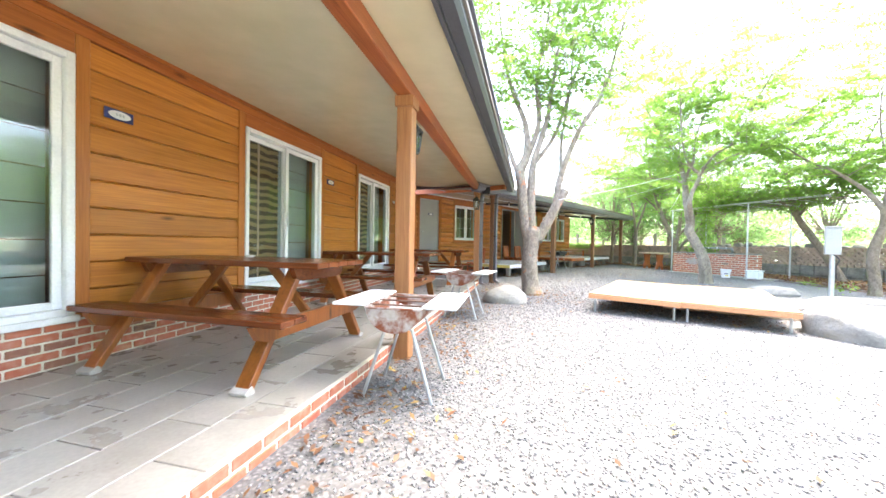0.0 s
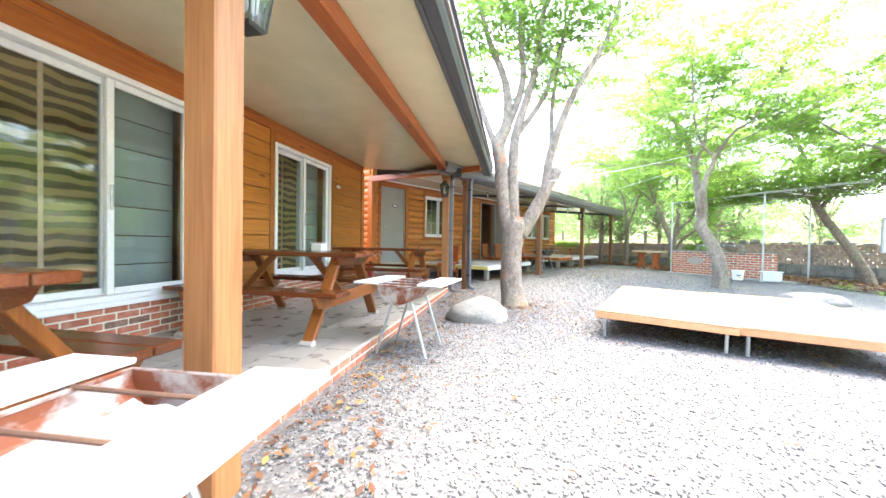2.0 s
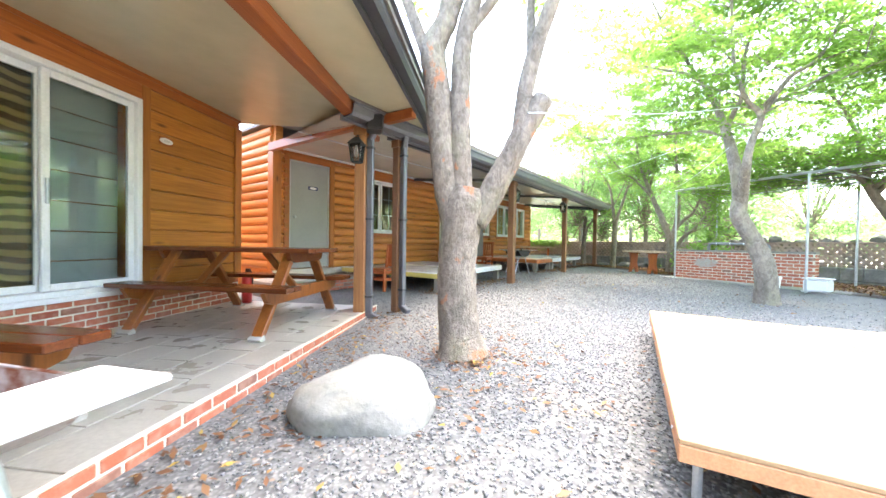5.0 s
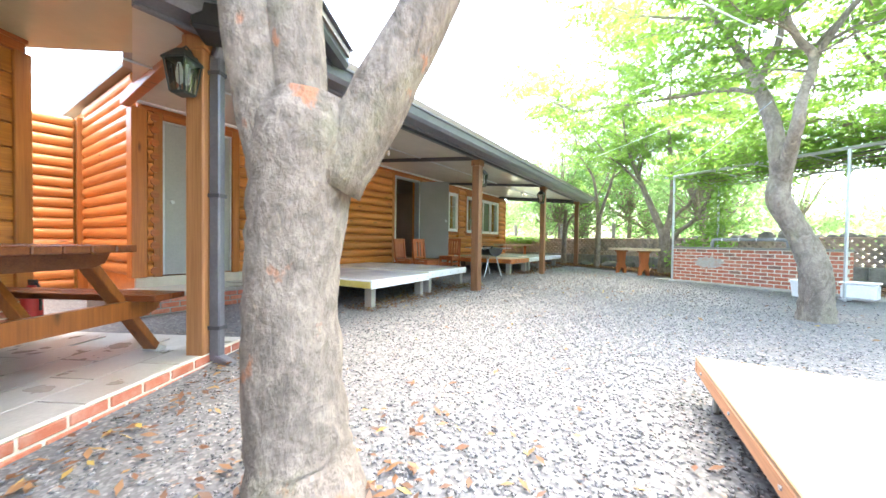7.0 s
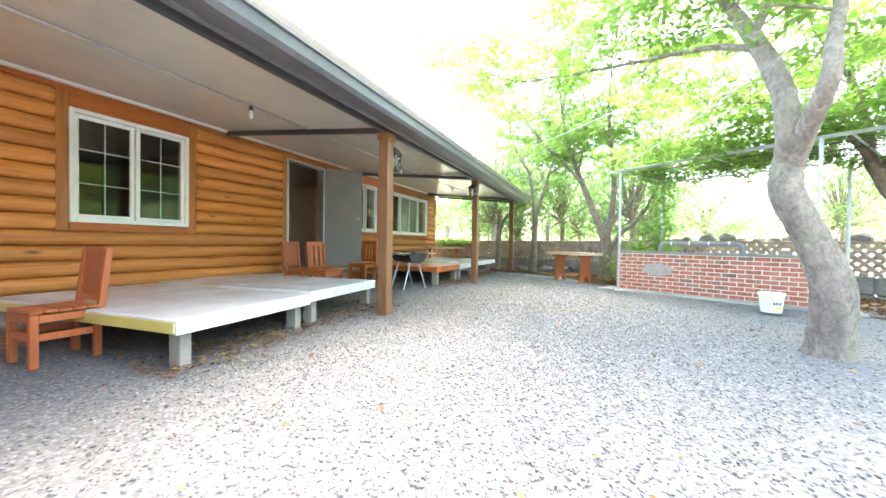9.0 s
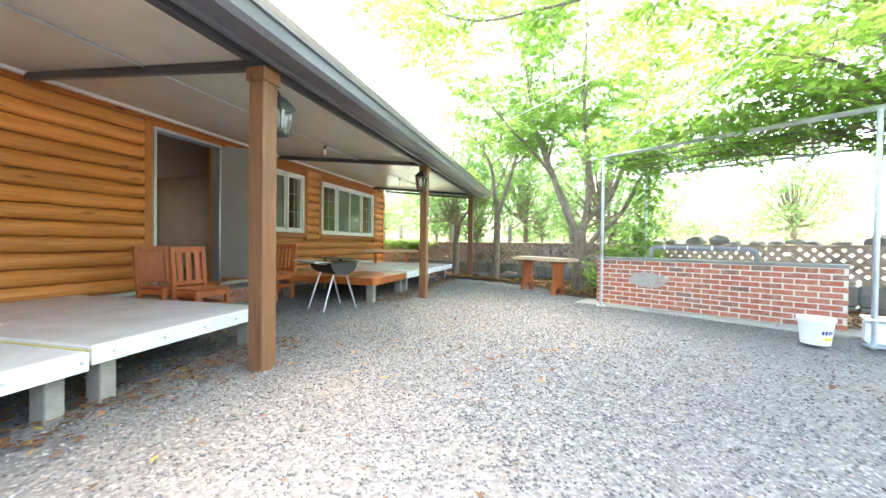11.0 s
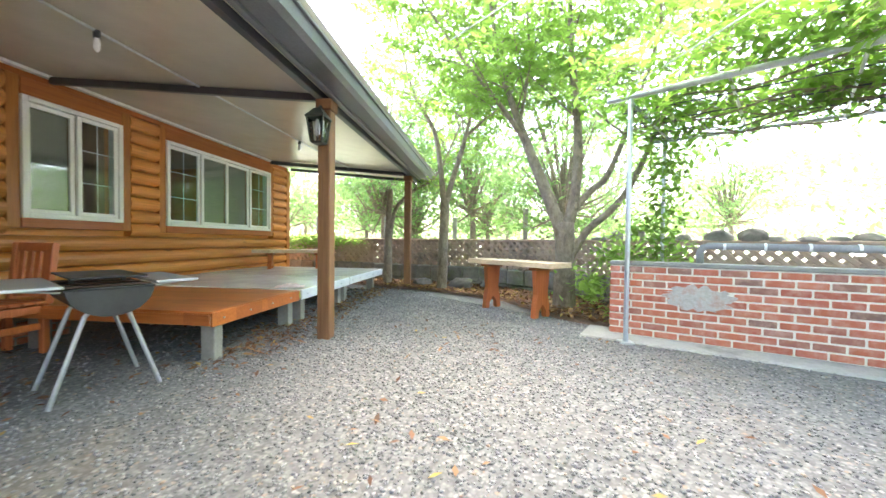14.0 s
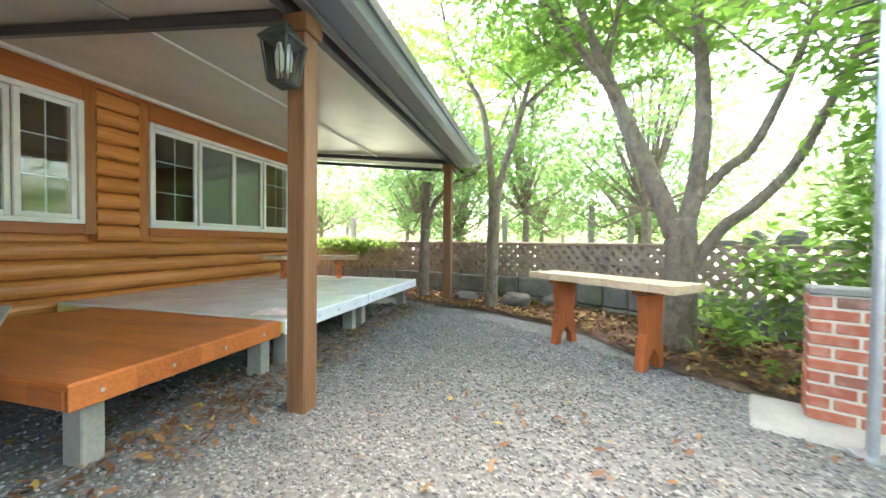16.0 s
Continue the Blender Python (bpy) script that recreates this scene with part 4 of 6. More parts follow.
M_RUSTD = surface("dark rusted bar", (0.09, 0.05, 0.035), (0.16, 0.09, 0.06), 12, 0.7, 0.2)
M_ASH = surface("ash", (0.30, 0.29, 0.28), (0.46, 0.44, 0.42), 12, 0.95, 0.5)
grill("grill", MA @ pose(-0.885, 2.52, 0.0, 0, 0, 3), "rusty half-barrel charcoal grill with white side shelves on steel legs", M_RUST, M_SHELF, M_STEEL, False)
grill("grill", MA @ pose(-0.95, 5.33, 0.0, 0, 0, -6), "rusty half-barrel charcoal grill with white side shelves on steel legs", M_RUST, M_SHELF, M_STEEL, False)
grill("grill", pose(-6.68, 13.9, ground_z(13.9), 0, 0, 62), "black charcoal grill with grey side shelves and a grate on top", M_BLACK, M_STEEL, M_STEEL, True)


def lantern(m):
    g = thing("wall_lantern", "dark green-black metal lantern with glass panes on a post", "lamp", m, "lanterns on the posts")
    part("bracket", Mesh().tube([(0, 0, 0.10), (0.02, 0, 0.17), (0.07, 0, 0.19), (0.10, 0, 0.16)], 0.008, 6), M_LANT, g)
    part("back_plate", Mesh().box(-0.004, 0.012, -0.03, 0.03, -0.02, 0.14, 0.003), M_LANT, g)

    def ring(z, a):
        return [(0.10 - a, -a, z), (0.10 + a, -a, z), (0.10 + a, a, z), (0.10 - a, a, z)]
    roof_m = Mesh()
    roof_m.add(ring(0.06, 0.088) + ring(0.072, 0.088) + ring(0.13, 0.045) + ring(0.15, 0.03), [(3, 2, 1, 0), (12, 13, 14, 15)] + [(r * 4 + k, r * 4 + (k + 1) % 4, r * 4 + 4 + (k + 1) % 4, r * 4 + 4 + k) for r in range(3) for k in range(4)])
    part("hood", roof_m, M_LANT, g)
    part("bottom", Mesh().add(ring(-0.165, 0.045) + ring(-0.15, 0.058), [(3, 2, 1, 0), (4, 5, 6, 7)] + [(k, (k + 1) % 4, 4 + (k + 1) % 4, 4 + k) for k in range(4)]), M_LANT, g)
    for sx, sy in ((-1, -1), (1, -1), (1, 1), (-1, 1)):
        part("cage_bar", Mesh().tube([(0.10 + sx * 0.053, sy * 0.053, -0.15), (0.10 + sx * 0.077, sy * 0.077, 0.062)], 0.006, 6), M_LANT, g)
    for k in range(4):
        c, s = math.cos(k * math.pi / 2), math.sin(k * math.pi / 2)
        def q(t, z):
            a = 0.05 + (z + 0.15) / 0.21 * 0.022
            return (0.10 + c * a - s * t * a, s * a + c * t * a, z)
        gp = part("lantern_pane", Mesh().add([q(-0.95, -0.148), q(0.95, -0.148), q(0.95, 0.06), q(-0.95, 0.06)], [(0, 1, 2, 3)]), M_FROST, g)
        part("pane_bar", Mesh().tube([q(-0.4, -0.148), q(-0.4, 0.02), q(0.4, 0.02), q(0.4, -0.148)], 0.003, 5), M_LANT, g)
    part("bulb", Mesh().tube([(0.10, 0, 0.05), (0.10, 0, -0.02), (0.10, 0, -0.08), (0.10, 0, -0.1)], [0.012, 0.028, 0.024, 0.004], 10), M_PLASTIC, g, "unlit white bulb")
    return g


M_LANT = surface("verdigris lantern metal", (0.025, 0.03, 0.028), (0.05, 0.06, 0.054), 12, 0.5, 0.1, metal=0.3)
M_FROST = M_GLASS
lantern(MA @ pose(-1.158, 3.275, 2.16, 0, 0, 90))
lantern(MA @ pose(-1.345, 9.18, 2.16, 0, 0, -90))
lantern(pose(-5.80, 11.775, 2.16, 0, 0, 90))
lantern(pose(-5.737, 15.07, 2.16, 0, 0, -90))

# loudspeaker and downpipes where the eaves meet
sp = thing("loudspeaker", "black outdoor loudspeaker hung under the porch beam", "speaker", MA @ pose(-1.12, 9.08, 2.50, 0, 0, 20))
part("cabinet", Mesh().box(-0.1, 0.1, -0.13, 0.13, -0.12, 0.06, 0.02), M_BLACK, sp)
part("front_cloth", Mesh().box(-0.085, 0.085, -0.142, -0.128, -0.105, 0.045, 0.006), M_MESHDK, sp)
part("bracket", Mesh().box(-0.02, 0.02, -0.02, 0.02, 0.06, 0.1, 0.003), M_DARKM, sp)


def downpipe(m, h, label):
    d = thing("downpipe", label, "pipe", m, "rain pipes")
    part("pipe", Mesh().box(-0.042, 0.042, -0.035, 0.035, 0.06, h, 0.01), M_GUTTER, d)
    for z in (0.3, h * 0.55, h - 0.15):
        part("strap", Mesh().box(-0.05, 0.05, -0.042, 0.042, z, z + 0.03, 0.003), M_DARKM, d)
    part("shoe", Mesh().beam((0, 0, 0.08), (0.14, -0.02, 0.02), 0.075, 0.075, 0.01), M_GUTTER, d)
    part("elbow", Mesh().beam((0, 0, h - 0.02), (0.09, -0.05, h + 0.13), 0.075, 0.08, 0.012), M_GUTTER, d)


downpipe(pose(-5.60, 7.92, ground_z(7.8)), 2.3, "square grey rain pipe strapped to the corner post")
downpipe(MA @ pose(-1.232, 9.27, 0.0, 0, 0, 0), 2.36, "square grey rain pipe on the porch's last post")

# ---- platforms by the log house ----
def concrete_foot(m, parent, h):
    part("block", Mesh().box(-0.06, 0.06, -0.045, 0.045, -0.04, h, 0.006), M_CONC, parent, "rough concrete block foot", m)


def deck(name, label, x0, x1, y0, y1, z, top, edge_mat, feet, m=I4):
    d = thing(name, label, "platform", m, "low sitting platforms along the log house")
    mt = Mesh()
    mt.box(x0, x1 - 0.0, y0, y1, z - 0.035, z, 0.012)
    part("top_sheet", mt, top, d)
    part("front_apron", Mesh().box(x1 - 0.012, x1 + 0.006, y0 + 0.002, y1 - 0.002, z - 0.115, z - 0.006, 0.004), edge_mat, d)
    part("side_apron", Mesh().box(x0 + 0.02, x1 - 0.014, y0 - 0.006, y0 + 0.008, z - 0.105, z - 0.02, 0.004), M_YEDGE if top is M_SHEET else edge_mat, d)
    part("far_apron", Mesh().box(x0 + 0.02, x1 - 0.014, y1 - 0.008, y1 + 0.003, z - 0.105, z - 0.02, 0.004), edge_mat, d)
    part("frame_under", Mesh().box(x0 + 0.02, x1 - 0.03, y0 + 0.02, y1 - 0.02, z - 0.10, z - 0.037, 0.004), M_STEEL, d)
    k = 0
    while y0 + 0.12 + k * 0.32 < y1:
        part("stud", Mesh().tube([(x1 + 0.004, y0 + 0.12 + k * 0.32, z - 0.06), (x1 + 0.013, y0 + 0.12 + k * 0.32, z - 0.06)], 0.009, 8), M_STEEL, d)
        k += 1
    for x, y in feet:
        gz = ground_z(y)
        concrete_foot(Matrix.Translation((x, y, gz)), d, z - 0.10 - gz)
    return d


SKEW = pose(-6.1, 9.4, 0) @ pose(0, 0, 0, 0, 0, 5) @ pose(6.1, -9.4, 0)
WHITE = "grey-white vinyl-covered sitting platform on concrete blocks beside the log wall"
deck("platform", WHITE, -8.66, -6.08, 9.40, 10.84, 0.475, M_SHEET, M_SHELF, [(-6.2, 9.52), (-6.2, 10.72), (-8.5, 9.55), (-8.5, 10.7)], SKEW)
deck("platform", WHITE, -8.55, -6.10, 10.86, 12.30, 0.495, M_SHEET, M_SHELF, [(-6.2, 10.98), (-6.2, 12.18), (-8.4, 11.0), (-8.4, 12.2)], SKEW)
wd = deck("platform", "orange-brown plank-pattern sitting platform on concrete blocks", -8.2, -6.28, 14.36, 15.62, 0.575, M_DECKW, M_DECKW, [(-6.37, 14.47), (-6.37, 15.5), (-8.0, 14.5), (-8.0, 15.5)])
deck("platform", WHITE, -8.75, -6.26, 15.64, 17.02, 0.58, M_SHEET, M_SHELF, [(-6.37, 15.76), (-6.42, 16.9), (-8.5, 15.8), (-8.5, 16.9)])
deck("platform", WHITE, -8.75, -6.26, 17.04, 18.72, 0.585, M_SHEET, M_SHELF, [(-6.42, 17.12), (-6.45, 18.55), (-8.5, 17.2), (-8.5, 18.5)])


def chair(m, label, slats):
    c = thing("chair", label, "chair", m, "orange wooden chairs")
    for k in range(5):
        y = -0.20 + k * 0.082
        part("seat_slat", Mesh().box(-0.2, 0.2, y, y + 0.074, 0.405, 0.43, 0.006), M_CHAIR, c)
    for sx in (-1, 1):
        part("front_leg", Mesh().box(sx * 0.18 - 0.024, sx * 0.18 + 0.024, -0.2, -0.15, 0, 0.404, 0.005), M_CHAIR, c)
        part("back_leg", Mesh().box(sx * 0.18 - 0.024, sx * 0.18 + 0.024, 0.165, 0.215, 0, 0.404, 0.005), M_CHAIR, c)
        part("back_post", Mesh().beam((sx * 0.178, 0.215, 0.40), (sx * 0.178, 0.27, 0.90), 0.045, 0.05, 0.005), M_CHAIR, c)
        part("side_rail", Mesh().box(sx * 0.18 - 0.015, sx * 0.18 + 0.015, -0.148, 0.163, 0.335, 0.395, 0.004), M_CHAIR, c)
        part("side_stretcher", Mesh().box(sx * 0.18 - 0.014, sx * 0.18 + 0.014, -0.148, 0.163, 0.20, 0.255, 0.004), M_CHAIR, c)
    part("front_rail", Mesh().box(-0.155, 0.155, -0.195, -0.165, 0.33, 0.40, 0.004), M_CHAIR, c)
    part("front_stretcher", Mesh().box(-0.155, 0.155, -0.19, -0.162, 0.2, 0.25, 0.004), M_CHAIR, c)
    part("top_rail", Mesh().beam((-0.155, 0.265, 0.865), (0.155, 0.265, 0.865), 0.035, 0.075, 0.006), M_CHAIR, c)
    part("low_rail", Mesh().beam((-0.155, 0.225, 0.475), (0.155, 0.225, 0.475), 0.03, 0.05, 0.005), M_CHAIR, c)
    w = 0.31 / slats
    for k in range(slats):
        x = -0.155 + (k + 0.5) * w
        part("back_slat", Mesh().beam((x, 0.228, 0.495), (x, 0.262, 0.832), min(w * 0.62, 0.24) if slats > 1 else 0.30, 0.018, 0.003), M_CHAIR, c)
    return c


CH = "orange-stained wooden chair with a slatted seat on the gravel"
chair(pose(-7.3, 9.2, ground_z(9.2), 0, 0, 0), CH, 1)
chair(pose(-7.98, 14.2, ground_z(14.2), 0, 0, 0), CH, 4)
chair(pose(-8.12, 12.6, ground_z(12.6), 0, 0, 94), "orange-stained wooden chair pushed against the platform", 1)
chair(pose(-7.58, 12.62, ground_z(12.6), 0, 0, 86), "orange-stained wooden chair with a slatted back by the platform", 3)


def slab_table(m, label, top, h=0.72):
    s = thing("slab_table", label, "table", m, "rough slab tables on cut-out legs")
    rng = random.Random(4)
    n = 14
    front = [(-0.7 + 1.4 * k / n, -0.2 + 0.02 * math.sin(k * 1.7) + rng.uniform(-0.012, 0.012)) for k in range(n + 1)]
    rear = [(0.7 - 1.4 * k / n, 0.2 + 0.02 * math.sin(k * 1.3 + 1) + rng.uniform(-0.012, 0.012)) for k in range(n + 1)]
    part("slab", Mesh().prism(front + rear, 2, h - 0.06, h), top, s, "live-edge slab top")
    for x in (-0.42, 0.42):
        out = [(-0.15, 0.0), (-0.08, 0.0), (-0.07, 0.12), (0.0, 0.2), (0.07, 0.12), (0.08, 0.0), (0.15, 0.0), (0.13, 0.2), (0.10, 0.32), (0.13, 0.62), (-0.13, 0.62), (-0.10, 0.32), (-0.13, 0.2)]
        out = [(a, b * (h - 0.1) / 0.62) for a, b in out]
        part("leg", Mesh().prism(out, 0, x - 0.035, x + 0.035), M_CHAIR, s, "orange cut-out leg board")
        part("cleat", Mesh().box(x - 0.06, x + 0.06, -0.17, 0.17, h - 0.1, h - 0.06, 0.006), M_TLEG, s)
    return s


slab_table(pose(-3.84, 16.74, 0.17, 0, 0, -45), "pale slab table on orange legs at the gravel's edge", M_SLAB)
slab_table(pose(-7.88, 18.33, 0.585, 0, 0, 25), "low pale slab table on short orange legs on the far platform", M_SLAB, 0.36)

# ---- low plywood platform in the yard ----
def low_platform(m, label, w, l):
    p = thing("yard_platform", label, "platform", m, "low plywood platforms in the yard")
    part("top", Mesh().box(0, w, 0, l, 0.0, 0.022, 0.004), M_RAW, p)
    fr = Mesh()
    for a in ((0, w, 0, 0.04), (0, w, l - 0.04, l), (0, 0.04, 0.042, l - 0.042), (w - 0.04, w, 0.042, l - 0.042)):
        fr.box(a[0], a[1], a[2], a[3], -0.065, -0.001, 0.004)
    part("frame_rail", fr, M_RAWE, p, "raw wood edge")
    for x in (0.08, w - 0.08):
        for y in (0.14, l * 0.5, l - 0.12):
            part("leg", Mesh().tube([(x, y, -0.065), (x, y, -0.34)], 0.017, 8), M_STEEL, p, "thin steel leg")
    for k in range(6):
        part("screw", Mesh().tube([(-0.001, 0.2 + k * 0.5, -0.03), (-0.006, 0.2 + k * 0.5, -0.03)], 0.008, 6), M_STEEL, p)


M_RAWE = timber("raw orange-brown edge wood", (0.50, 0.22, 0.10), (0.66, 0.34, 0.17), 1, 0.55, False)
low_platform(pose(-2.265, 5.86, 0.315, 0, 1.0, 8.6), "pale plywood platform on thin steel legs in the yard", 1.26, 2.86)
low_platform(pose(-1.02, 6.06, 0.30, 0, 0.0, 9.0), "pale plywood platform butted against its neighbour", 1.26, 2.86)
for (x, y, sx, sy) in ((-0.6, 7.4, 0.9, 0.12), (-0.3, 8.3, 0.5, 0.1)):
    solid("timber_offcut", Mesh().box(-sx, sx, -sy, sy, 0, 0.07, 0.01), M_SLAB, "old timber lying under the platform", "timber", pose(x, y, ground_z(y) + 0.0, 0, 0, 12))


# ---- stones ----
def rock(name, m, sx, sy, sz, seed, mat, label, group="", flat=0.35):
    bm = bmesh.new()
    bmesh.ops.create_icosphere(bm, subdivisions=4, radius=1.0)
    off = Vector((seed * 3.1, seed * 1.7, seed * 0.9))
    rr = random.Random(seed)
    cuts = [(Vector((rr.gauss(0, 1), rr.gauss(0, 1), rr.gauss(0.3, 0.7))).normalized(), rr.uniform(0.68, 0.9)) for _ in range(9)]
    for v in bm.verts:
        p = v.co.copy()
        for cn, co in cuts:
            p -= cn * max(0.0, p.dot(cn) - co) * 0.85
        d = 1 + 0.22 * noise.noise(p * 1.1 + off) + 0.09 * noise.noise(p * 2.7 + off) + 0.03 * noise.noise(p * 7 + off)
        q = p * d
        q.x = math.copysign(abs(q.x) ** 0.8, q.x)
        q.y = math.copysign(abs(q.y) ** 0.8, q.y)
        q.z = max(q.z, -flat)
        v.co = Vector((q.x * sx, q.y * sy, (q.z + flat) / (1 + flat) * sz))
    me = bpy.data.meshes.new(name)
    bm.to_mesh(me)
    bm.free()
    me.materials.append(mat)
    me.polygons.foreach_set("use_smooth", [True] * len(me.polygons))
    ob = new(name, me)
    ob.matrix_world = m
    return tagged(ob, label, "rock", group)


rock("boulder", pose(-3.80, 5.77, -0.05, 0, 0, 40), 0.42, 0.36, 0.37, 4, M_ROCK, "rounded pale grey boulder in the gravel beside a tree")
rock("boulder", pose(0.95, 6.75, -0.06, 0, 0, 10), 0.75, 0.5, 0.50, 2, M_ROCK, "large pale boulder beside the plywood platform", "boulders")
rock("boulder", pose(1.3, 8.6, -0.04, 0, 0, -8), 1.1, 0.55, 0.42, 3, M_ROCK, "long flat pale boulder in the gravel", "boulders")
rock("boulder", pose(-0.1, 10.7, 0.05, 0, 0, 30), 0.5, 0.35, 0.28, 5, M_ROCK, "flat pale boulder by the brick wall", "boulders")
rock("boulder", pose(2.6, 10.4, 0.05, 0, 0, 30), 0.8, 0.4, 0.3, 6, M_ROCK, "flat pale boulder in the gravel", "boulders")
for i, (x, y, s) in enumerate(((-4.7, 18.75, 0.22), (-5.5, 19.0, 0.18), (-4.15, 18.9, 0.2), (-6.9, 19.6, 0.22), (-2.3, 17.5, 0.16))):
    rock("dark_stone", pose(x, y, 0.2, 0, 0, i * 40), s * 1.2, s, s * 1.1, 11 + i, M_BSTONE, "dark weathered stone in the earth bed", "dark stones in the bed")

# ---- lattice wall along the boundary ----
LAT = [(5.2, 13.4), (-0.1, 16.4), (-2.6, 18.05), (-4.3, 19.35), (-6.8, 20.15), (-9.6, 20.85), (-14.5, 21.8)]
stone_id = 0
for i in range(len(LAT) - 1):
    (xa, ya), (xb, yb) = LAT[i], LAT[i + 1]
    L = math.hypot(xb - xa, yb - ya)
    m = pose(xa, ya, 0.0, 0, 0, math.degrees(math.atan2(yb - ya, xb - xa)))
    w = thing("lattice_wall_%d" % (i + 1), "weathered brown lattice-block wall on a rubble base", "wall", m, kind="structure")
    base = Mesh()
    nb = max(4, int(L / 0.35))
    rng = random.Random(i)
    for k in range(nb):
        for r in range(2):
            base.box(L * k / nb + 0.004, L * (k + 1) / nb - 0.004, -0.14 - rng.random() * 0.03, 0.12 + rng.random() * 0.03, 0.0 + r * 0.31, 0.305 + r * 0.31, 0.025)
    part("rubble_base", base, M_DROCK, w, "grey rubble base")
    z0, z1, pitch_l, bw = 0.62, 1.16, 0.15, 0.058
    h = z1 - z0
    bars = Mesh()
    k = -int(h / pitch_l) - 1
    while k * pitch_l < L:
        for s in (1, -1):
            a = k * pitch_l if s > 0 else k * pitch_l + h
            p, q = [a, z0], [a + s * h, z1]
            lo, hi = min(p[0], q[0]), max(p[0], q[0])
            if hi > 0.05 and lo < L - 0.05:
                t0, t1 = 0.0, 1.0
                dx = q[0] - p[0]
                ta, tb_ = (0 - p[0]) / dx, (L - p[0]) / dx
                t0, t1 = max(t0, min(ta, tb_)), min(t1, max(ta, tb_))
                if t1 - t0 > 0.05:
                    bars.beam((p[0] + dx * t0, 0.0 + s * 0.004, p[1] + h * t0), (p[0] + dx * t1, 0.0 + s * 0.004, p[1] + h * t1), 0.13, bw, 0.008, (-s * 0.7, 0, 0.7))
        k += 1
    part("lattice", bars, M_LATTICE, w, "pierced lattice blocks")
    ends = Mesh().box(0, L, -0.065, 0.065, 0.885, 0.92, 0.01)
    part("course_joint", ends, M_LATTICE, w)
    part("coping", Mesh().box(-0.02, L + 0.02, -0.075, 0.075, z1 - 0.015, z1 + 0.035, 0.015), M_LATTICE, w)
    if i < 2:
        s = 0.15
        while s < L:
            dx = rng.uniform(0.2, 0.42)
            p = m @ Vector((s, 0, z1 + 0.02))
            stone_id += 1
            rock("coping_stone", Matrix.Translation(p) @ pose(0, 0, 0, 0, 0, math.degrees(math.atan2(yb - ya, xb - xa)) + rng.uniform(-15, 15)), dx * 0.42, rng.uniform(0.06, 0.09), rng.choice((0.07, 0.1, 0.17)), 30 + stone_id, M_DROCK, "dark field stone set on top of the lattice wall", "stones along the wall top")
            s += dx * 0.95

# ---- brick wall, its kerb and pipes ----
M_PATCH = surface("smeared cement", (0.34, 0.31, 0.28), (0.50, 0.46, 0.42), 9, 0.95, 0.6, 40, stain=(0.36, 0.19, 0.14), stain_at=(0.5, 0.7), stain_scale=9, dist=0.01)
bm_ = pose(-2.94, 15.77, 0.0, 0, 0, -26 - 90)      # local y runs along the wall, local x faces the yard
WALL_L = 2.72
bw_ob = solid("brick_wall", Mesh().box(-0.2, -0.004, 0.0, WALL_L, 0.1, 0.915, 0.002), M_MORTAR, "low red brick wall with pale mortar on a concrete kerb", "wall", bm_, kind="structure")
part("coping", Mesh().box(-0.21, 0.012, -0.01, WALL_L + 0.01, 0.916, 0.955, 0.006), M_CONC, bw_ob, "thin concrete capping")
rp = random.Random(17)
patch_r = [rp.uniform(0.75, 1.12) for k in range(40)]
part("mortar_patch", Mesh().prism([(0.74 + 0.27 * math.cos(TAU * k / 40) * patch_r[k], 0.63 + 0.12 * math.sin(TAU * k / 40) * patch_r[(k * 3) % 40]) for k in range(40)], 0, -0.01, 0.0095), M_PATCH, bw_ob, "grey cement patch smeared over the bricks")
solid("concrete_kerb", Mesh().box(-0.25, 0.30, -0.25, WALL_L + 0.55, 0.0, 0.215, 0.02), M_KERB, "grey concrete kerb strip before the brick wall", "kerb", bm_, kind="structure")
M_PIPEG = surface("grey pipe lagging", (0.20, 0.20, 0.21), (0.28, 0.28, 0.29), 8, 0.8, 0.2)
pp = thing("water_pipe", "insulated grey pipe looping over the brick wall", "pipe", bm_)
part("pipe", Mesh().tube([(-0.1, 0.75, 0.92), (-0.1, 0.75, 1.06), (-0.1, 0.77, 1.10), (-0.1, 0.81, 1.12), (-0.1, 1.88, 1.11), (-0.1, 1.93, 1.09), (-0.1, 1.95, 1.04), (-0.1, 1.95, 0.92)], 0.032, 10), M_PIPEG, pp, "", None, True)
for k in range(4):
    part("strap", Mesh().tube([(-0.1, 0.92 + k * 0.28, 1.116), (-0.1, 0.94 + k * 0.28, 1.116)], 0.034, 10), M_WHITEP, pp)


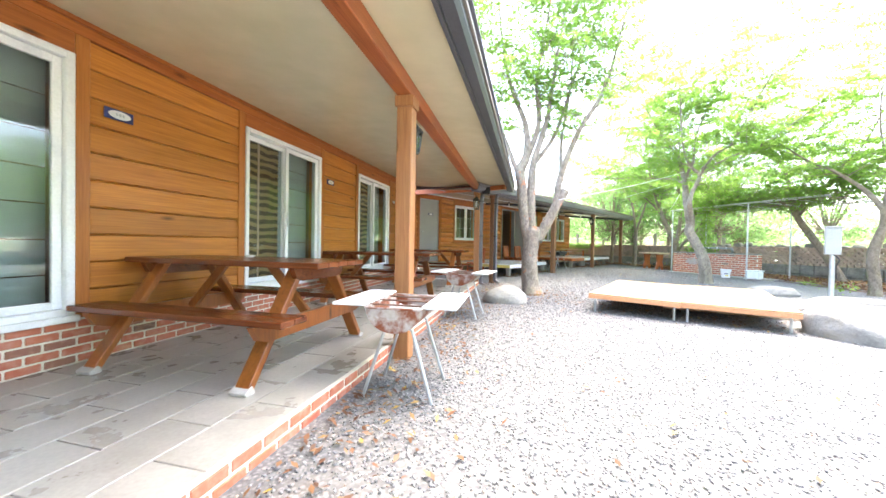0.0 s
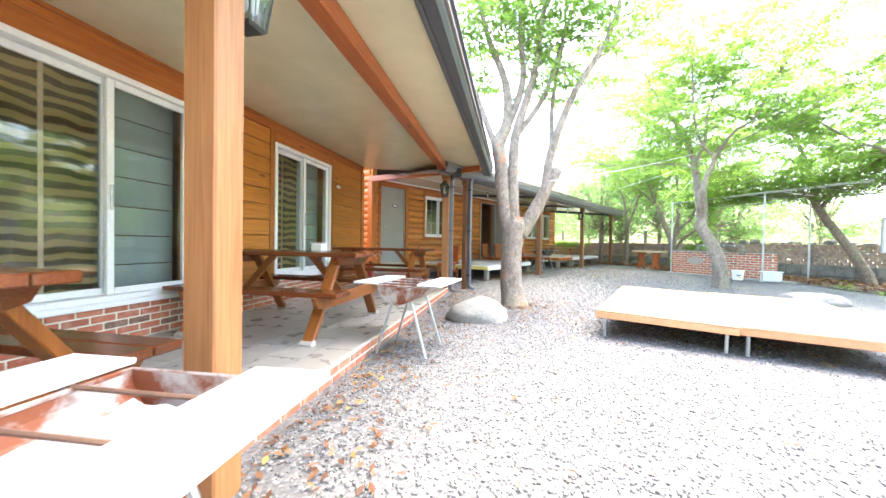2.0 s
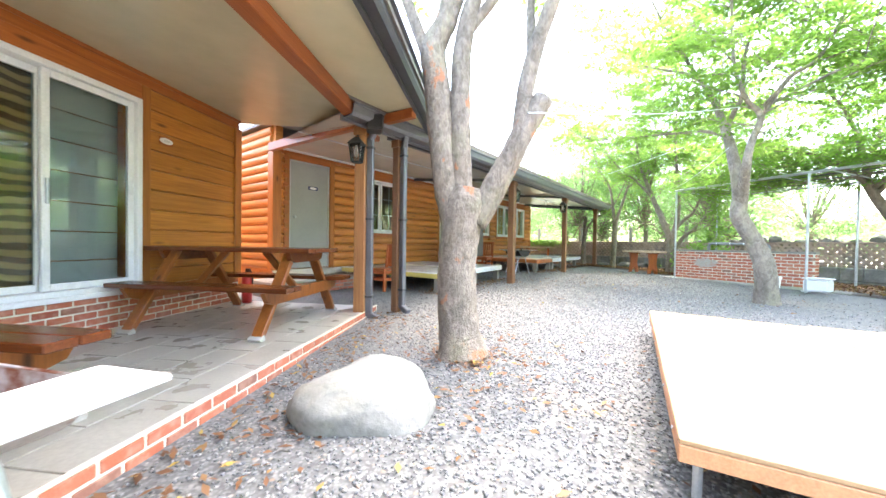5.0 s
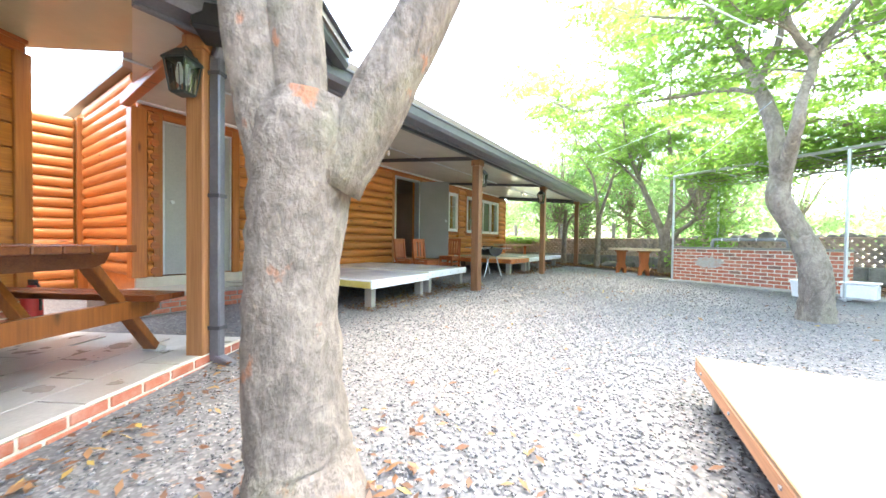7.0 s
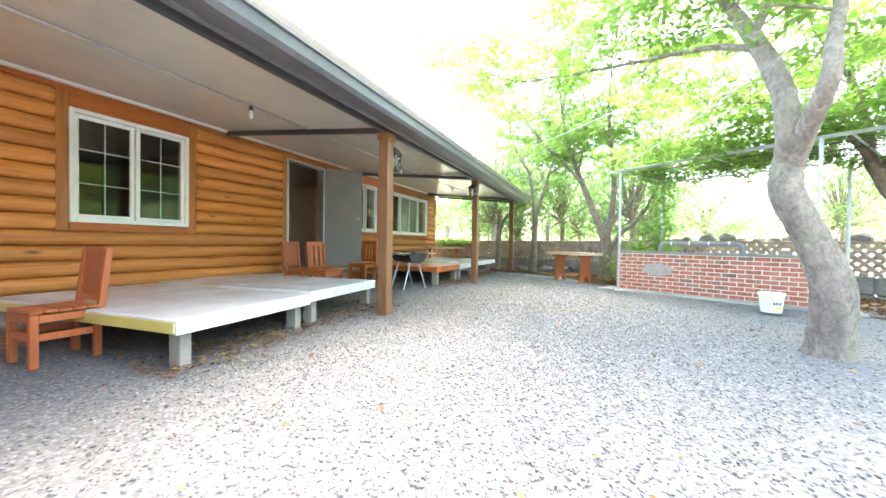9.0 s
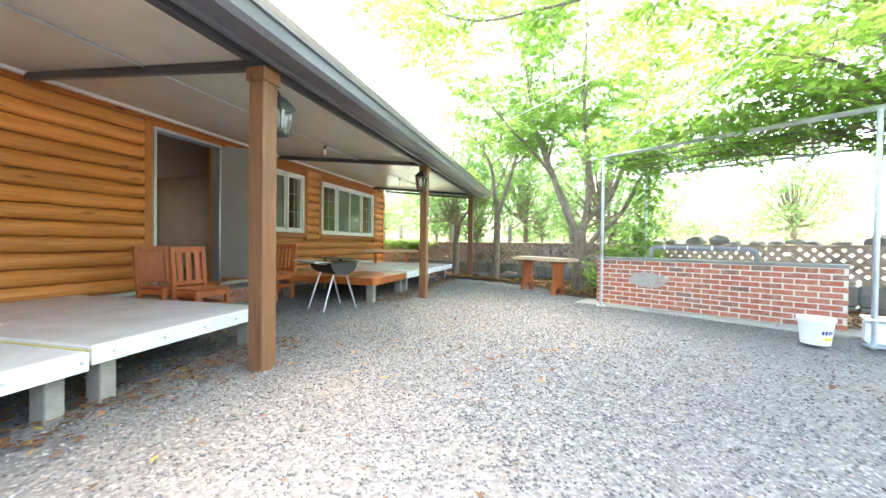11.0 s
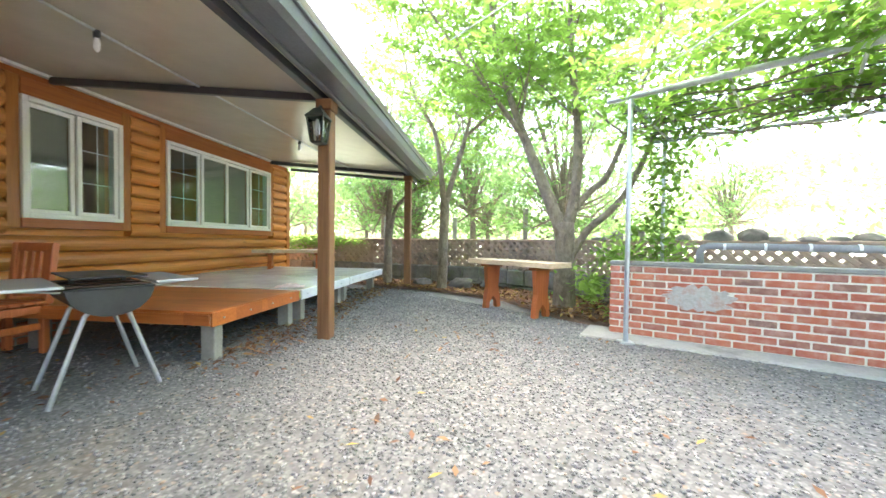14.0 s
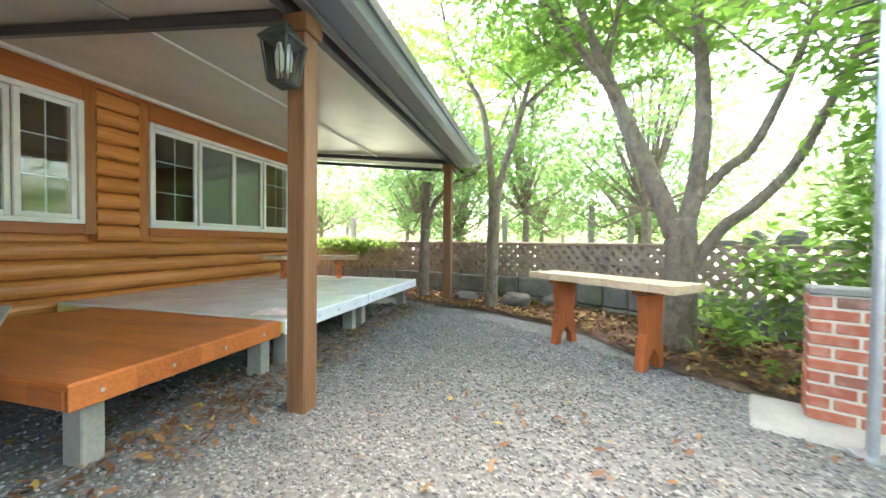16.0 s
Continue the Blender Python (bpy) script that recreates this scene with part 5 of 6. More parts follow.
def bucket(m, r0, r1, h, label, printed):
    b = thing("bucket", label, "bucket", m)
    n = 28
    mb = Mesh()
    rings = [(r0, 0.0), (r1, h - 0.03), (r1 + 0.01, h - 0.03), (r1 + 0.01, h), (r1 - 0.004, h), (r0 - 0.004, 0.01)]
    verts = [(r * math.cos(TAU * k / n), r * math.sin(TAU * k / n), z) for r, z in rings for k in range(n)]
    faces = [(i * n + k, i * n + (k + 1) % n, i * n + n + (k + 1) % n, i * n + n + k) for i in range(len(rings) - 1) for k in range(n)]
    faces += [tuple(range(n))[::-1], tuple(5 * n + k for k in range(n))]
    part("body", mb.add(verts, faces), M_PLASTIC, b)
    part("lid", Mesh().tube([(0, 0, h - 0.006), (0, 0, h + 0.006)], r1 + 0.004, 28), M_PLASTIC, b)
    if printed:
        def arc(a0, a1, z0, z1, mat, name, label):
            v, f = [], []
            for k in range(7):
                a = radians(a0 + (a1 - a0) * k / 6)
                for z in (z0, z1):
                    r = r0 + (r1 - r0) * z / h + 0.002
                    v.append((r * math.cos(a), r * math.sin(a), z))
            f = [(2 * k, 2 * k + 2, 2 * k + 3, 2 * k + 1) for k in range(6)]
            part(name, Mesh().add(v, f), mat, b, label)
        for a0, a1 in ((-24, -15), (-12, -3), (1, 10), (13, 22)):
            arc(a0, a1, h * 0.42, h * 0.56, M_NAVY, "print", "navy print bar")
        arc(-12, 26, h * 0.2, h * 0.32, M_YELLOW, "print", "yellow print band")
    return b


bucket(pose(-1.20, 13.82, 0.215, 0, 0, -75), 0.105, 0.13, 0.25, "white plastic bucket with navy and yellow print on the kerb", True)
wbx = thing("white_tub", "white plastic tub on the end of the kerb", "tub", pose(-0.55, 13.95, 0.215, 0, 0, -26))
part("body", Mesh().box(-0.18, 0.18, -0.13, 0.13, 0, 0.23, 0.03), M_PLASTIC, wbx)
part("rim", Mesh().box(-0.195, 0.195, -0.145, 0.145, 0.231, 0.26, 0.01), M_PLASTIC, wbx)

# ---- pergola of steel pipe ----
PG = [(-2.921, 15.397), (-0.72, 13.9), (0.22, 15.3), (-2.06, 16.6)]
pg = thing("pergola", "galvanised pipe pergola carrying vines over the brick wall", "pergola")
for x, y in PG:
    part("pole", Mesh().tube([(x, y, 0.15), (x, y, 2.46)], 0.022, 12), M_STEEL, pg, "galvanised pole")
    part("base_plate", Mesh().box(x - 0.06, x + 0.06, y - 0.06, y + 0.06, 0.2, 0.222, 0.004), M_STEEL, pg)
fa, fb = Vector((-3.09, 15.50, 2.485)), Vector((0.9, 12.95, 2.485))
ra, rb_ = Vector((-2.16, 16.66, 2.40)), Vector((1.85, 14.3, 2.40))
part("front_rail", Mesh().tube([fa, fb], 0.027, 10), M_STEEL, pg)
part("rear_rail", Mesh().tube([ra, rb_], 0.02, 10), M_STEEL, pg)
for k in range(7):
    f = 0.035 + k * 0.155
    part("cross_rail", Mesh().tube([fa.lerp(fb, f), ra.lerp(rb_, f)], 0.013, 8), M_STEEL, pg)
for k in (0.25, 0.5, 0.75):
    part("wire_rail", Mesh().tube([fa.lerp(ra, k), fb.lerp(rb_, k)], 0.007, 6), M_DARKM, pg)
bx = thing("meter_box", "grey electric meter box on a steel pole", "box", pose(0.78, 10.87, ground_z(10.87)))
part("pole", Mesh().tube([(0, 0, 0), (0, 0, 0.98)], 0.045, 12), M_STEEL, bx)
part("box", Mesh().box(-0.12, 0.12, -0.08, 0.08, 0.90, 1.46, 0.012), M_GREYDOOR, bx)
part("hood", Mesh().box(-0.135, 0.135, -0.1, 0.095, 1.462, 1.49, 0.006), M_GREYDOOR, bx)
part("cable", Mesh().tube([tuple(p[:3]) for p in curve([(0.0, -0.06, 0.92, 1), (0.09, -0.08, 0.8, 1), (0.05, -0.07, 0.65, 1), (0.06, -0.05, 0.4, 1)])], 0.011, 6), M_BLACK, bx)
part("door_line", Mesh().box(-0.1, 0.1, -0.083, -0.079, 0.94, 1.42, 0.002), M_GREYDOOR, bx)

# conduit and bulbs under the log house ceiling
cd = thing("ceiling_conduit", "thin grey conduit with bare bulbs under the ceiling", "conduit")
part("conduit", Mesh().tube([(-7.05, YE0 + 0.3, 2.625), (-7.05, YE1 - 0.2, 2.625)], 0.011, 8), M_STEEL, cd)
for y in (10.75, 14.2, 17.0):
    part("socket", Mesh().tube([(-7.05, y, 2.63), (-7.05, y, 2.575)], 0.022, 10), M_DARKM, cd)
    part("bulb", Mesh().tube([(-7.05, y, 2.575), (-7.05, y, 2.545), (-7.05, y, 2.50), (-7.05, y, 2.475)], [0.014, 0.02, 0.02, 0.006], 10), M_PLASTIC, cd, "unlit bulb")
tb1 = thing("napkin_tub", "small white tub on a picnic table", "tub", MA @ pose(-2.1, 5.6, PORCH + 0.82))
part("body", Mesh().box(-0.07, 0.07, -0.06, 0.06, 0, 0.085, 0.015), M_PLASTIC, tb1)
part("rim", Mesh().box(-0.077, 0.077, -0.067, 0.067, 0.086, 0.098, 0.004), M_PLASTIC, tb1)
ds = thing("soap_dish", "small white dish on a picnic table", "dish", MA @ pose(-2.55, 2.8, PORCH + 0.82))
part("dish", Mesh().tube([(0, 0, 0), (0, 0, 0.02)], [0.03, 0.04], 14), M_PLASTIC, ds)

# overhead cables
for i, (p, q, sag) in enumerate((((-3.35, 6.95, 2.05), (-1.9, 11.15, 3.1), 0.05), ((-4.6, 15.4, 3.1), (3.2, 9.0, 4.4), 0.25), ((-2.0, 11.3, 2.55), (-3.0, 15.2, 2.5), 0.06))):
    line = [tuple(Vector(p).lerp(Vector(q), k / 12) - Vector((0, 0, sag * math.sin(math.pi * k / 12)))) for k in range(13)]
    solid("overhead_cable", Mesh().tube(line, 0.006, 5), M_STEEL, "thin pale cable strung between the trees", "cable", group="overhead cables")

ex = thing("fire_extinguisher", "red fire extinguisher standing at the porch's end", "extinguisher", MA @ pose(-3.15, 9.55, PORCH))
part("bottle", Mesh().tube([(0, 0, 0), (0, 0, 0.02), (0, 0, 0.36), (0, 0, 0.41), (0, 0, 0.44)], [0.06, 0.07, 0.07, 0.045, 0.02], 16), M_RED, ex, "", None, True)
part("valve", Mesh().box(-0.02, 0.05, -0.015, 0.015, 0.44, 0.49, 0.004), M_BLACK, ex)
part("hose", Mesh().tube([(0.05, 0, 0.46), (0.09, 0, 0.40), (0.085, 0, 0.22)], 0.01, 8), M_BLACK, ex)
cl = Mesh()
rg = random.Random(8)
nx, ny = 12, 9
cl.v = [(-0.16 + 0.32 * i / (nx - 1) + rg.uniform(-0.012, 0.012), -0.11 + 0.22 * j / (ny - 1) + rg.uniform(-0.012, 0.012), 0.006 + rg.random() ** 2 * 0.055 * math.sin(math.pi * i / (nx - 1)) * math.sin(math.pi * j / (ny - 1))) for j in range(ny) for i in range(nx)]
cl.f = [(j * nx + i, j * nx + i + 1, (j + 1) * nx + i + 1, (j + 1) * nx + i) for j in range(ny - 1) for i in range(nx - 1)]
solid("crumpled_cloth", cl, M_CLOTH, "crumpled pink and white cloth on the pale platform", "cloth", pose(-6.5, 15.82, 0.58, 0, 0, 20), smooth=True)

# ---- trees ----
def leaf_mesh(name, centres, size, material, rng, flat=0.5, dirs=None):
    """Many small folded leaves, one island each: four corners of a rhombus bent along its rib."""
    c = np.asarray(centres, float)
    n = len(c)
    if dirs is None:
        yaw, tilt = rng.uniform(0, TAU, n), rng.normal(0, flat, n)
    else:
        dirs = np.asarray(dirs, float)
        yaw = np.arctan2(dirs[:, 1], dirs[:, 0]) + rng.normal(0, 0.3, n)
        tilt = np.arctan2(dirs[:, 2], np.hypot(dirs[:, 0], dirs[:, 1])) + rng.normal(-0.15, flat * 0.7, n)
    roll = rng.normal(0, flat, n)
    s = size * rng.uniform(0.65, 1.25, n)
    d = np.stack([np.cos(yaw) * np.cos(tilt), np.sin(yaw) * np.cos(tilt), np.sin(tilt)], 1)
    w = np.stack([-np.sin(yaw), np.cos(yaw), np.sin(roll)], 1)
    w /= np.linalg.norm(w, axis=1)[:, None]
    up = np.cross(d, w)
    s = s[:, None]
    pts = np.stack([c - d * s, c + w * s * 0.42 + up * s * 0.10, c + d * s, c - w * s * 0.42 + up * s * 0.10], 1).reshape(-1, 3)
    me = bpy.data.meshes.new(name)
    me.vertices.add(4 * n)
    me.vertices.foreach_set("co", pts.ravel())
    me.loops.add(4 * n)
    me.loops.foreach_set("vertex_index", np.arange(4 * n, dtype=np.int32))
    me.polygons.add(n)
    me.polygons.foreach_set("loop_start", np.arange(0, 4 * n, 4, dtype=np.int32))
    me.polygons.foreach_set("loop_total", np.full(n, 4, dtype=np.int32))
    me.update(calc_edges=True)
    me.materials.append(material)
    return me


UPV = np.array([0.0, 0.0, 1.0])


def unit(a):
    return a / (np.linalg.norm(a) + 1e-9)


def spray(rng, wood, p, d, ln, r0, gap, size, at, ways, droop=0.0, step=0.10):
    """A leafy branch: twigs to both sides in a flat fan, and leaves in two rows along every twig."""
    n = 5
    q = [np.array(p, float)]
    for _ in range(n):
        d = unit(d + rng.normal(0, 0.11, 3) - UPV * (0.05 + 0.1 * droop))
        q.append(q[-1] + d * ln / n)
    wood.tube(q, [max(0.0025, r0 * (1 - 0.8 * k / n)) for k in range(n + 1)], 4, False)
    s, side = 0.16, 1
    while s < 1.0:
        i = min(int(s * n), n - 1)
        b = q[i] + (q[i + 1] - q[i]) * (s * n - i)
        along = unit(q[i + 1] - q[i])
        td = unit(along * 0.6 + unit(np.cross(along, UPV)) * side * rng.uniform(0.6, 1.0) + UPV * rng.normal(0, 0.16))
        tl = ln * (0.36 * (1 - s) + 0.14) * rng.uniform(0.7, 1.25)
        e = b + td * tl - UPV * (0.10 + 0.1 * droop) * tl
        wood.tube([b, (b + e) / 2 + UPV * 0.03 * tl, e], [0.0035, 0.0026, 0.0015], 3, False)
        m = max(4, int(tl / gap))
        f = np.linspace(0.08, 1.04, m) + rng.normal(0, 0.02, m)
        sg = np.where(np.arange(m) % 2, 1.0, -1.0)[:, None]
        way = td * 0.6 + unit(np.cross(td, UPV)) * sg * 0.8 + rng.normal(0, 0.22, (m, 3))
        at.append(b + (e - b) * f[:, None] + way * size * 0.9 + rng.normal(0, 0.02, (m, 3)))
        ways.append(way)
        side = -side
        s += step / ln * rng.uniform(0.7, 1.3)


def tree(name, label, base, trunk, limbs, seed, bark=None, leaf=None, every=0.3, gap=0.024, size=0.045, reach=1.5, droop=0.0, group="yard trees", side=10, grow=2.6, low=2.3):
    """trunk and limbs: points (x, y, z, radius) from the tree's foot. Branches grow on each limb above a height and carry flat sprays of leaves."""
    rng = np.random.default_rng(seed)
    t = thing(name, label, "tree", Matrix.Translation(base), group)
    tm = Mesh()
    pts = curve(trunk, 7)
    tm.tube([p[:3] for p in pts], [p[3] for p in pts], 18, True, 0.05, seed)
    part("trunk", tm, bark or M_BARK, t, "", None, True)
    at, ways = [], []
    for li, limb in enumerate(limbs):
        limb = list(limb)
        if grow and limb[-1][3] < 0.03 and limb[-1][2] > 3.0:
            e, e0 = np.array(limb[-1]), np.array(limb[-2])
            d = unit((e - e0)[:3]) + np.array([rng.normal(0, 0.15), rng.normal(0, 0.15), 0.4])
            limb[-1] = (*limb[-1][:3], max(limb[-1][3], 0.018))
            limb.append((*(e[:3] + unit(d) * grow), 0.008))
        pts = np.array(curve(limb, 6))
        lm = Mesh()
        lm.tube([p[:3] for p in pts], [max(p[3], 0.006) for p in pts], side, True, 0.05, seed + li)
        lob = part("limb", lm, bark or M_BARK, t, "", None, True)
        if limb[-1][3] > 0.05:
            continue
        arc = np.concatenate([[0], np.cumsum(np.linalg.norm(np.diff(pts[:, :3], axis=0), axis=1))])
        wood, turn = Mesh(), rng.uniform(0, TAU)
        s = arc[-1] * 0.22
        while s < arc[-1]:
            p = np.array([np.interp(s, arc, pts[:, k]) for k in range(4)])
            k = min(int(np.searchsorted(arc, s)), len(pts) - 1)
            along = unit(pts[k, :3] - pts[k - 1, :3])
            s += every * rng.uniform(0.6, 1.4)
            turn += 2.4 + rng.normal(0, 0.3)
            if p[2] < low:
                continue
            f = s / arc[-1]
            d = np.array([math.cos(turn), math.sin(turn), rng.uniform(-0.05, 0.45) - droop]) + along * 0.45
            spray(rng, wood, p[:3], unit(d), reach * rng.uniform(0.5, 1.15) * (1.1 - 0.4 * f), min(0.016, p[3] * 0.5), gap, size, at, ways, droop)
        for _ in range(3):
            spray(rng, wood, pts[-1, :3], unit(along + rng.normal(0, 0.6, 3)), reach * 0.6, 0.006, gap, size, at, ways, droop)
        tagged(part("spray", wood, bark or M_BARK, lob), kind="stuff")
    if at:
        part("crown", leaf_mesh("crown", np.concatenate(at), size, leaf or M_LEAF, rng, 0.45, np.concatenate(ways)), None, t, "loose light-green leaves")
    return t


# the forked tree beside the boulder
tree("forked_tree", "grey-barked tree forked low, with flaking orange patches", (-3.94, 6.94, 0.03),
     [(0.02, 0.00, -0.10, 0.271), (0.02, 0.00, 0.06, 0.215), (-0.02, 0.00, 0.21, 0.186), (-0.05, -0.01, 0.72, 0.169), (-0.03, 0.00, 1.06, 0.175), (0.00, 0.02, 1.34, 0.192), (0.02, 0.03, 1.48, 0.136)],
     [[(-0.08, -0.02, 1.17, 0.124), (-0.15, -0.09, 1.68, 0.119), (-0.20, -0.14, 2.36, 0.113), (-0.24, -0.16, 2.70, 0.113), (-0.14, -0.07, 3.04, 0.090), (-0.17, -0.09, 3.71, 0.062), (-0.51, -0.25, 4.73, 0.045), (-0.73, -0.34, 6.20, 0.023)],
      [(-0.15, -0.07, 2.92, 0.068), (0.07, 0.05, 3.71, 0.056), (0.03, 0.03, 4.73, 0.040), (0.23, 0.17, 6.43, 0.017)],
      [(-0.01, 0.00, 1.29, 0.102), (-0.03, -0.02, 1.91, 0.096), (-0.01, 0.00, 2.81, 0.079), (0.23, 0.14, 3.83, 0.056), (0.36, 0.23, 5.07, 0.034), (0.45, 0.45, 6.54, 0.014)],
      [(0.07, 0.06, 1.17, 0.124), (0.23, 0.17, 1.51, 0.113), (0.43, 0.32, 2.00, 0.096), (0.56, 0.40, 2.27, 0.090)],
      [(0.38, 0.28, 1.85, 0.079), (0.47, 0.34, 2.58, 0.073), (0.79, 0.45, 3.49, 0.056), (1.24, 0.68, 4.39, 0.040), (1.53, 0.90, 5.86, 0.017)],
      [(-0.20, -0.14, 2.40, 0.060), (-0.42, -0.34, 3.15, 0.048), (-0.72, -0.60, 4.20, 0.034), (-0.92, -0.85, 5.60, 0.014)],
      [(-0.01, 0.00, 2.81, 0.052), (0.34, 0.30, 3.50, 0.042), (0.56, 0.58, 4.60, 0.030), (0.90, 0.92, 6.00, 0.012)],
      [(0.47, 0.34, 2.58, 0.045), (0.40, 0.48, 3.40, 0.036), (0.52, 0.62, 4.60, 0.022), (0.50, 0.80, 6.10, 0.010)]],
     3, M_BARK, M_LEAF, 0.20, 0.015, 0.050, 1.35, low=3.3)
# the leaning tree before the brick wall
tree("leaning_tree", "leaning grey-barked tree with spreading limbs in the gravel", (-1.465, 11.963, 0.10),
     [(0.02, 0.02, -0.14, 0.25), (0.01, 0.01, -0.02, 0.19), (0.0, -0.04, 0.25, 0.155), (-0.03, -0.1, 0.6, 0.142), (-0.10, -0.1, 0.85, 0.132), (-0.21, -0.11, 1.11, 0.118), (-0.36, -0.15, 1.42, 0.118), (-0.37, -0.15, 1.6, 0.112), (-0.35, -0.15, 1.78, 0.10)],
     [[(-0.36, -0.15, 1.65, 0.10), (-0.40, -0.26, 1.95, 0.09), (-0.46, -0.22, 2.36, 0.082), (-0.57, 0.08, 2.95, 0.068), (-0.80, 0.46, 3.72, 0.045), (-1.08, 0.76, 4.24, 0.03), (-2.30, 1.50, 5.19, 0.014)],
      [(-0.78, 0.42, 3.65, 0.038), (-1.1, 0.3, 4.25, 0.03), (-1.45, 0.1, 4.9, 0.014)],
      [(-0.56, 0.06, 2.9, 0.045), (-0.46, 0.06, 3.2, 0.04), (-0.36, 0.08, 3.47, 0.036), (-0.33, 0.18, 4.18, 0.028), (-0.11, 0.36, 5.0, 0.013)],
      [(-0.54, 0.02, 2.78, 0.034), (-0.85, 0.36, 3.02, 0.03), (-1.48, 0.76, 3.18, 0.022), (-2.34, 1.16, 3.35, 0.012), (-3.2, 1.4, 3.55, 0.006)],
      [(-0.35, -0.16, 1.62, 0.085), (-0.33, -0.3, 1.85, 0.075), (-0.32, -0.62, 2.18, 0.062), (-0.27, -0.55, 2.5, 0.05), (-0.15, -0.35, 2.94, 0.046), (-0.3, -0.45, 3.15, 0.036), (-0.42, -0.54, 3.4, 0.032), (-0.51, -0.64, 3.84, 0.024), (-0.55, -0.74, 4.6, 0.012)],
      [(-0.15, -0.35, 2.94, 0.036), (0.15, -0.34, 3.45, 0.032), (0.47, -0.14, 3.72, 0.026), (0.73, 0.06, 4.28, 0.02), (1.1, 0.2, 5.2, 0.01)],
      [(0.1, -0.34, 3.38, 0.022), (-0.1, -0.3, 3.1, 0.02), (0.5, -0.6, 3.3, 0.018), (1.2, -0.5, 3.6, 0.01)]],
     5, M_BARK3, M_LEAF, 0.18, 0.016, 0.048, 1.7, 0.05, low=2.6, grow=1.7)
# the low-forked tree behind the slab table
tree("spreading_tree", "brown-grey tree with four spreading limbs in the earth bed", (-3.13, 17.05, 0.2),
     [(0.0, 0, -0.1, 0.19), (0, 0, 0.1, 0.155), (0.0, 0, 0.6, 0.13), (0.0, 0, 1.0, 0.13), (0.0, 0, 1.22, 0.12)],
     [[(-0.04, 0, 1.05, 0.095), (-0.22, 0.03, 1.55, 0.085), (-0.42, 0.06, 2.05, 0.075), (-0.72, 0.1, 2.85, 0.05), (-0.95, 0.15, 3.6, 0.035), (-1.15, 0.2, 5.0, 0.014)],
      [(0.02, 0, 1.1, 0.085), (0.12, 0, 1.6, 0.075), (0.15, 0.0, 2.4, 0.06), (0.02, 0.02, 4.0, 0.035), (0.05, 0.0, 5.6, 0.012)],
      [(0.08, 0, 1.35, 0.055), (0.32, -0.03, 1.65, 0.045), (0.55, -0.06, 1.9, 0.04), (0.9, -0.1, 2.9, 0.025), (1.2, 0.0, 4.2, 0.01)],
      [(0.08, 0.0, 0.75, 0.06), (0.3, -0.03, 1.12, 0.052), (0.55, -0.05, 1.35, 0.048), (0.82, -0.1, 1.72, 0.04), (1.2, -0.1, 2.6, 0.03), (1.7, 0.1, 3.6, 0.012)],
      [(-0.5, 0.08, 2.3, 0.04), (-1.0, -0.2, 2.9, 0.03), (-1.5, -0.5, 3.4, 0.012)],
      [(-0.36, 0.05, 1.95, 0.035), (-0.62, 0.15, 2.6, 0.03), (-0.5, 0.3, 3.8, 0.01)]],
     7, M_BARK2, M_LEAF, 0.18, 0.016, 0.048, 1.7, low=2.2)
tree("slender_tree", "slender dark tree forking above the lattice wall", (-5.04, 18.5, 0.2),
     [(0, 0, -0.1, 0.13), (0, 0, 0.1, 0.10), (0.02, 0, 0.8, 0.09), (0.04, 0, 1.5, 0.085), (0.04, 0, 1.75, 0.075)],
     [[(0.03, 0, 1.6, 0.06), (-0.05, 0, 2.3, 0.05), (-0.18, 0, 3.0, 0.04), (-0.6, -0.05, 3.8, 0.025), (-0.9, 0, 5.0, 0.01)],
      [(0.05, 0, 1.6, 0.06), (0.18, 0.02, 2.1, 0.05), (0.33, 0.04, 2.6, 0.045), (0.55, 0.06, 3.5, 0.03), (0.8, 0.1, 5.0, 0.01)],
      [(0.4, 0.05, 2.9, 0.03), (1.0, 0.1, 3.4, 0.02), (1.6, 0.0, 3.7, 0.008)]],
     9, M_BARK2, M_LEAF, 0.18, 0.016, 0.048, 1.5, low=2.3)
tree("twin_stem_tree", "dark twin-stemmed tree near the eave's end", (-6.28, 19.2, 0.2),
     [(0, 0, -0.1, 0.12), (0, 0, 0.1, 0.095), (0.0, 0, 0.8, 0.085), (0.02, 0, 1.2, 0.08)],
     [[(0.0, 0, 1.1, 0.07), (0.02, 0.0, 1.6, 0.065), (0.04, 0.0, 2.0, 0.06)],
      [(0.03, 0, 1.0, 0.05), (0.15, 0.03, 1.6, 0.045), (0.5, 0.12, 2.0, 0.035), (0.95, 0.2, 2.3, 0.025), (1.4, 0.2, 3.2, 0.01)]],
     11, M_BARK2, M_LEAF, 0.16, 0.015, 0.050, 1.3, low=2.0)
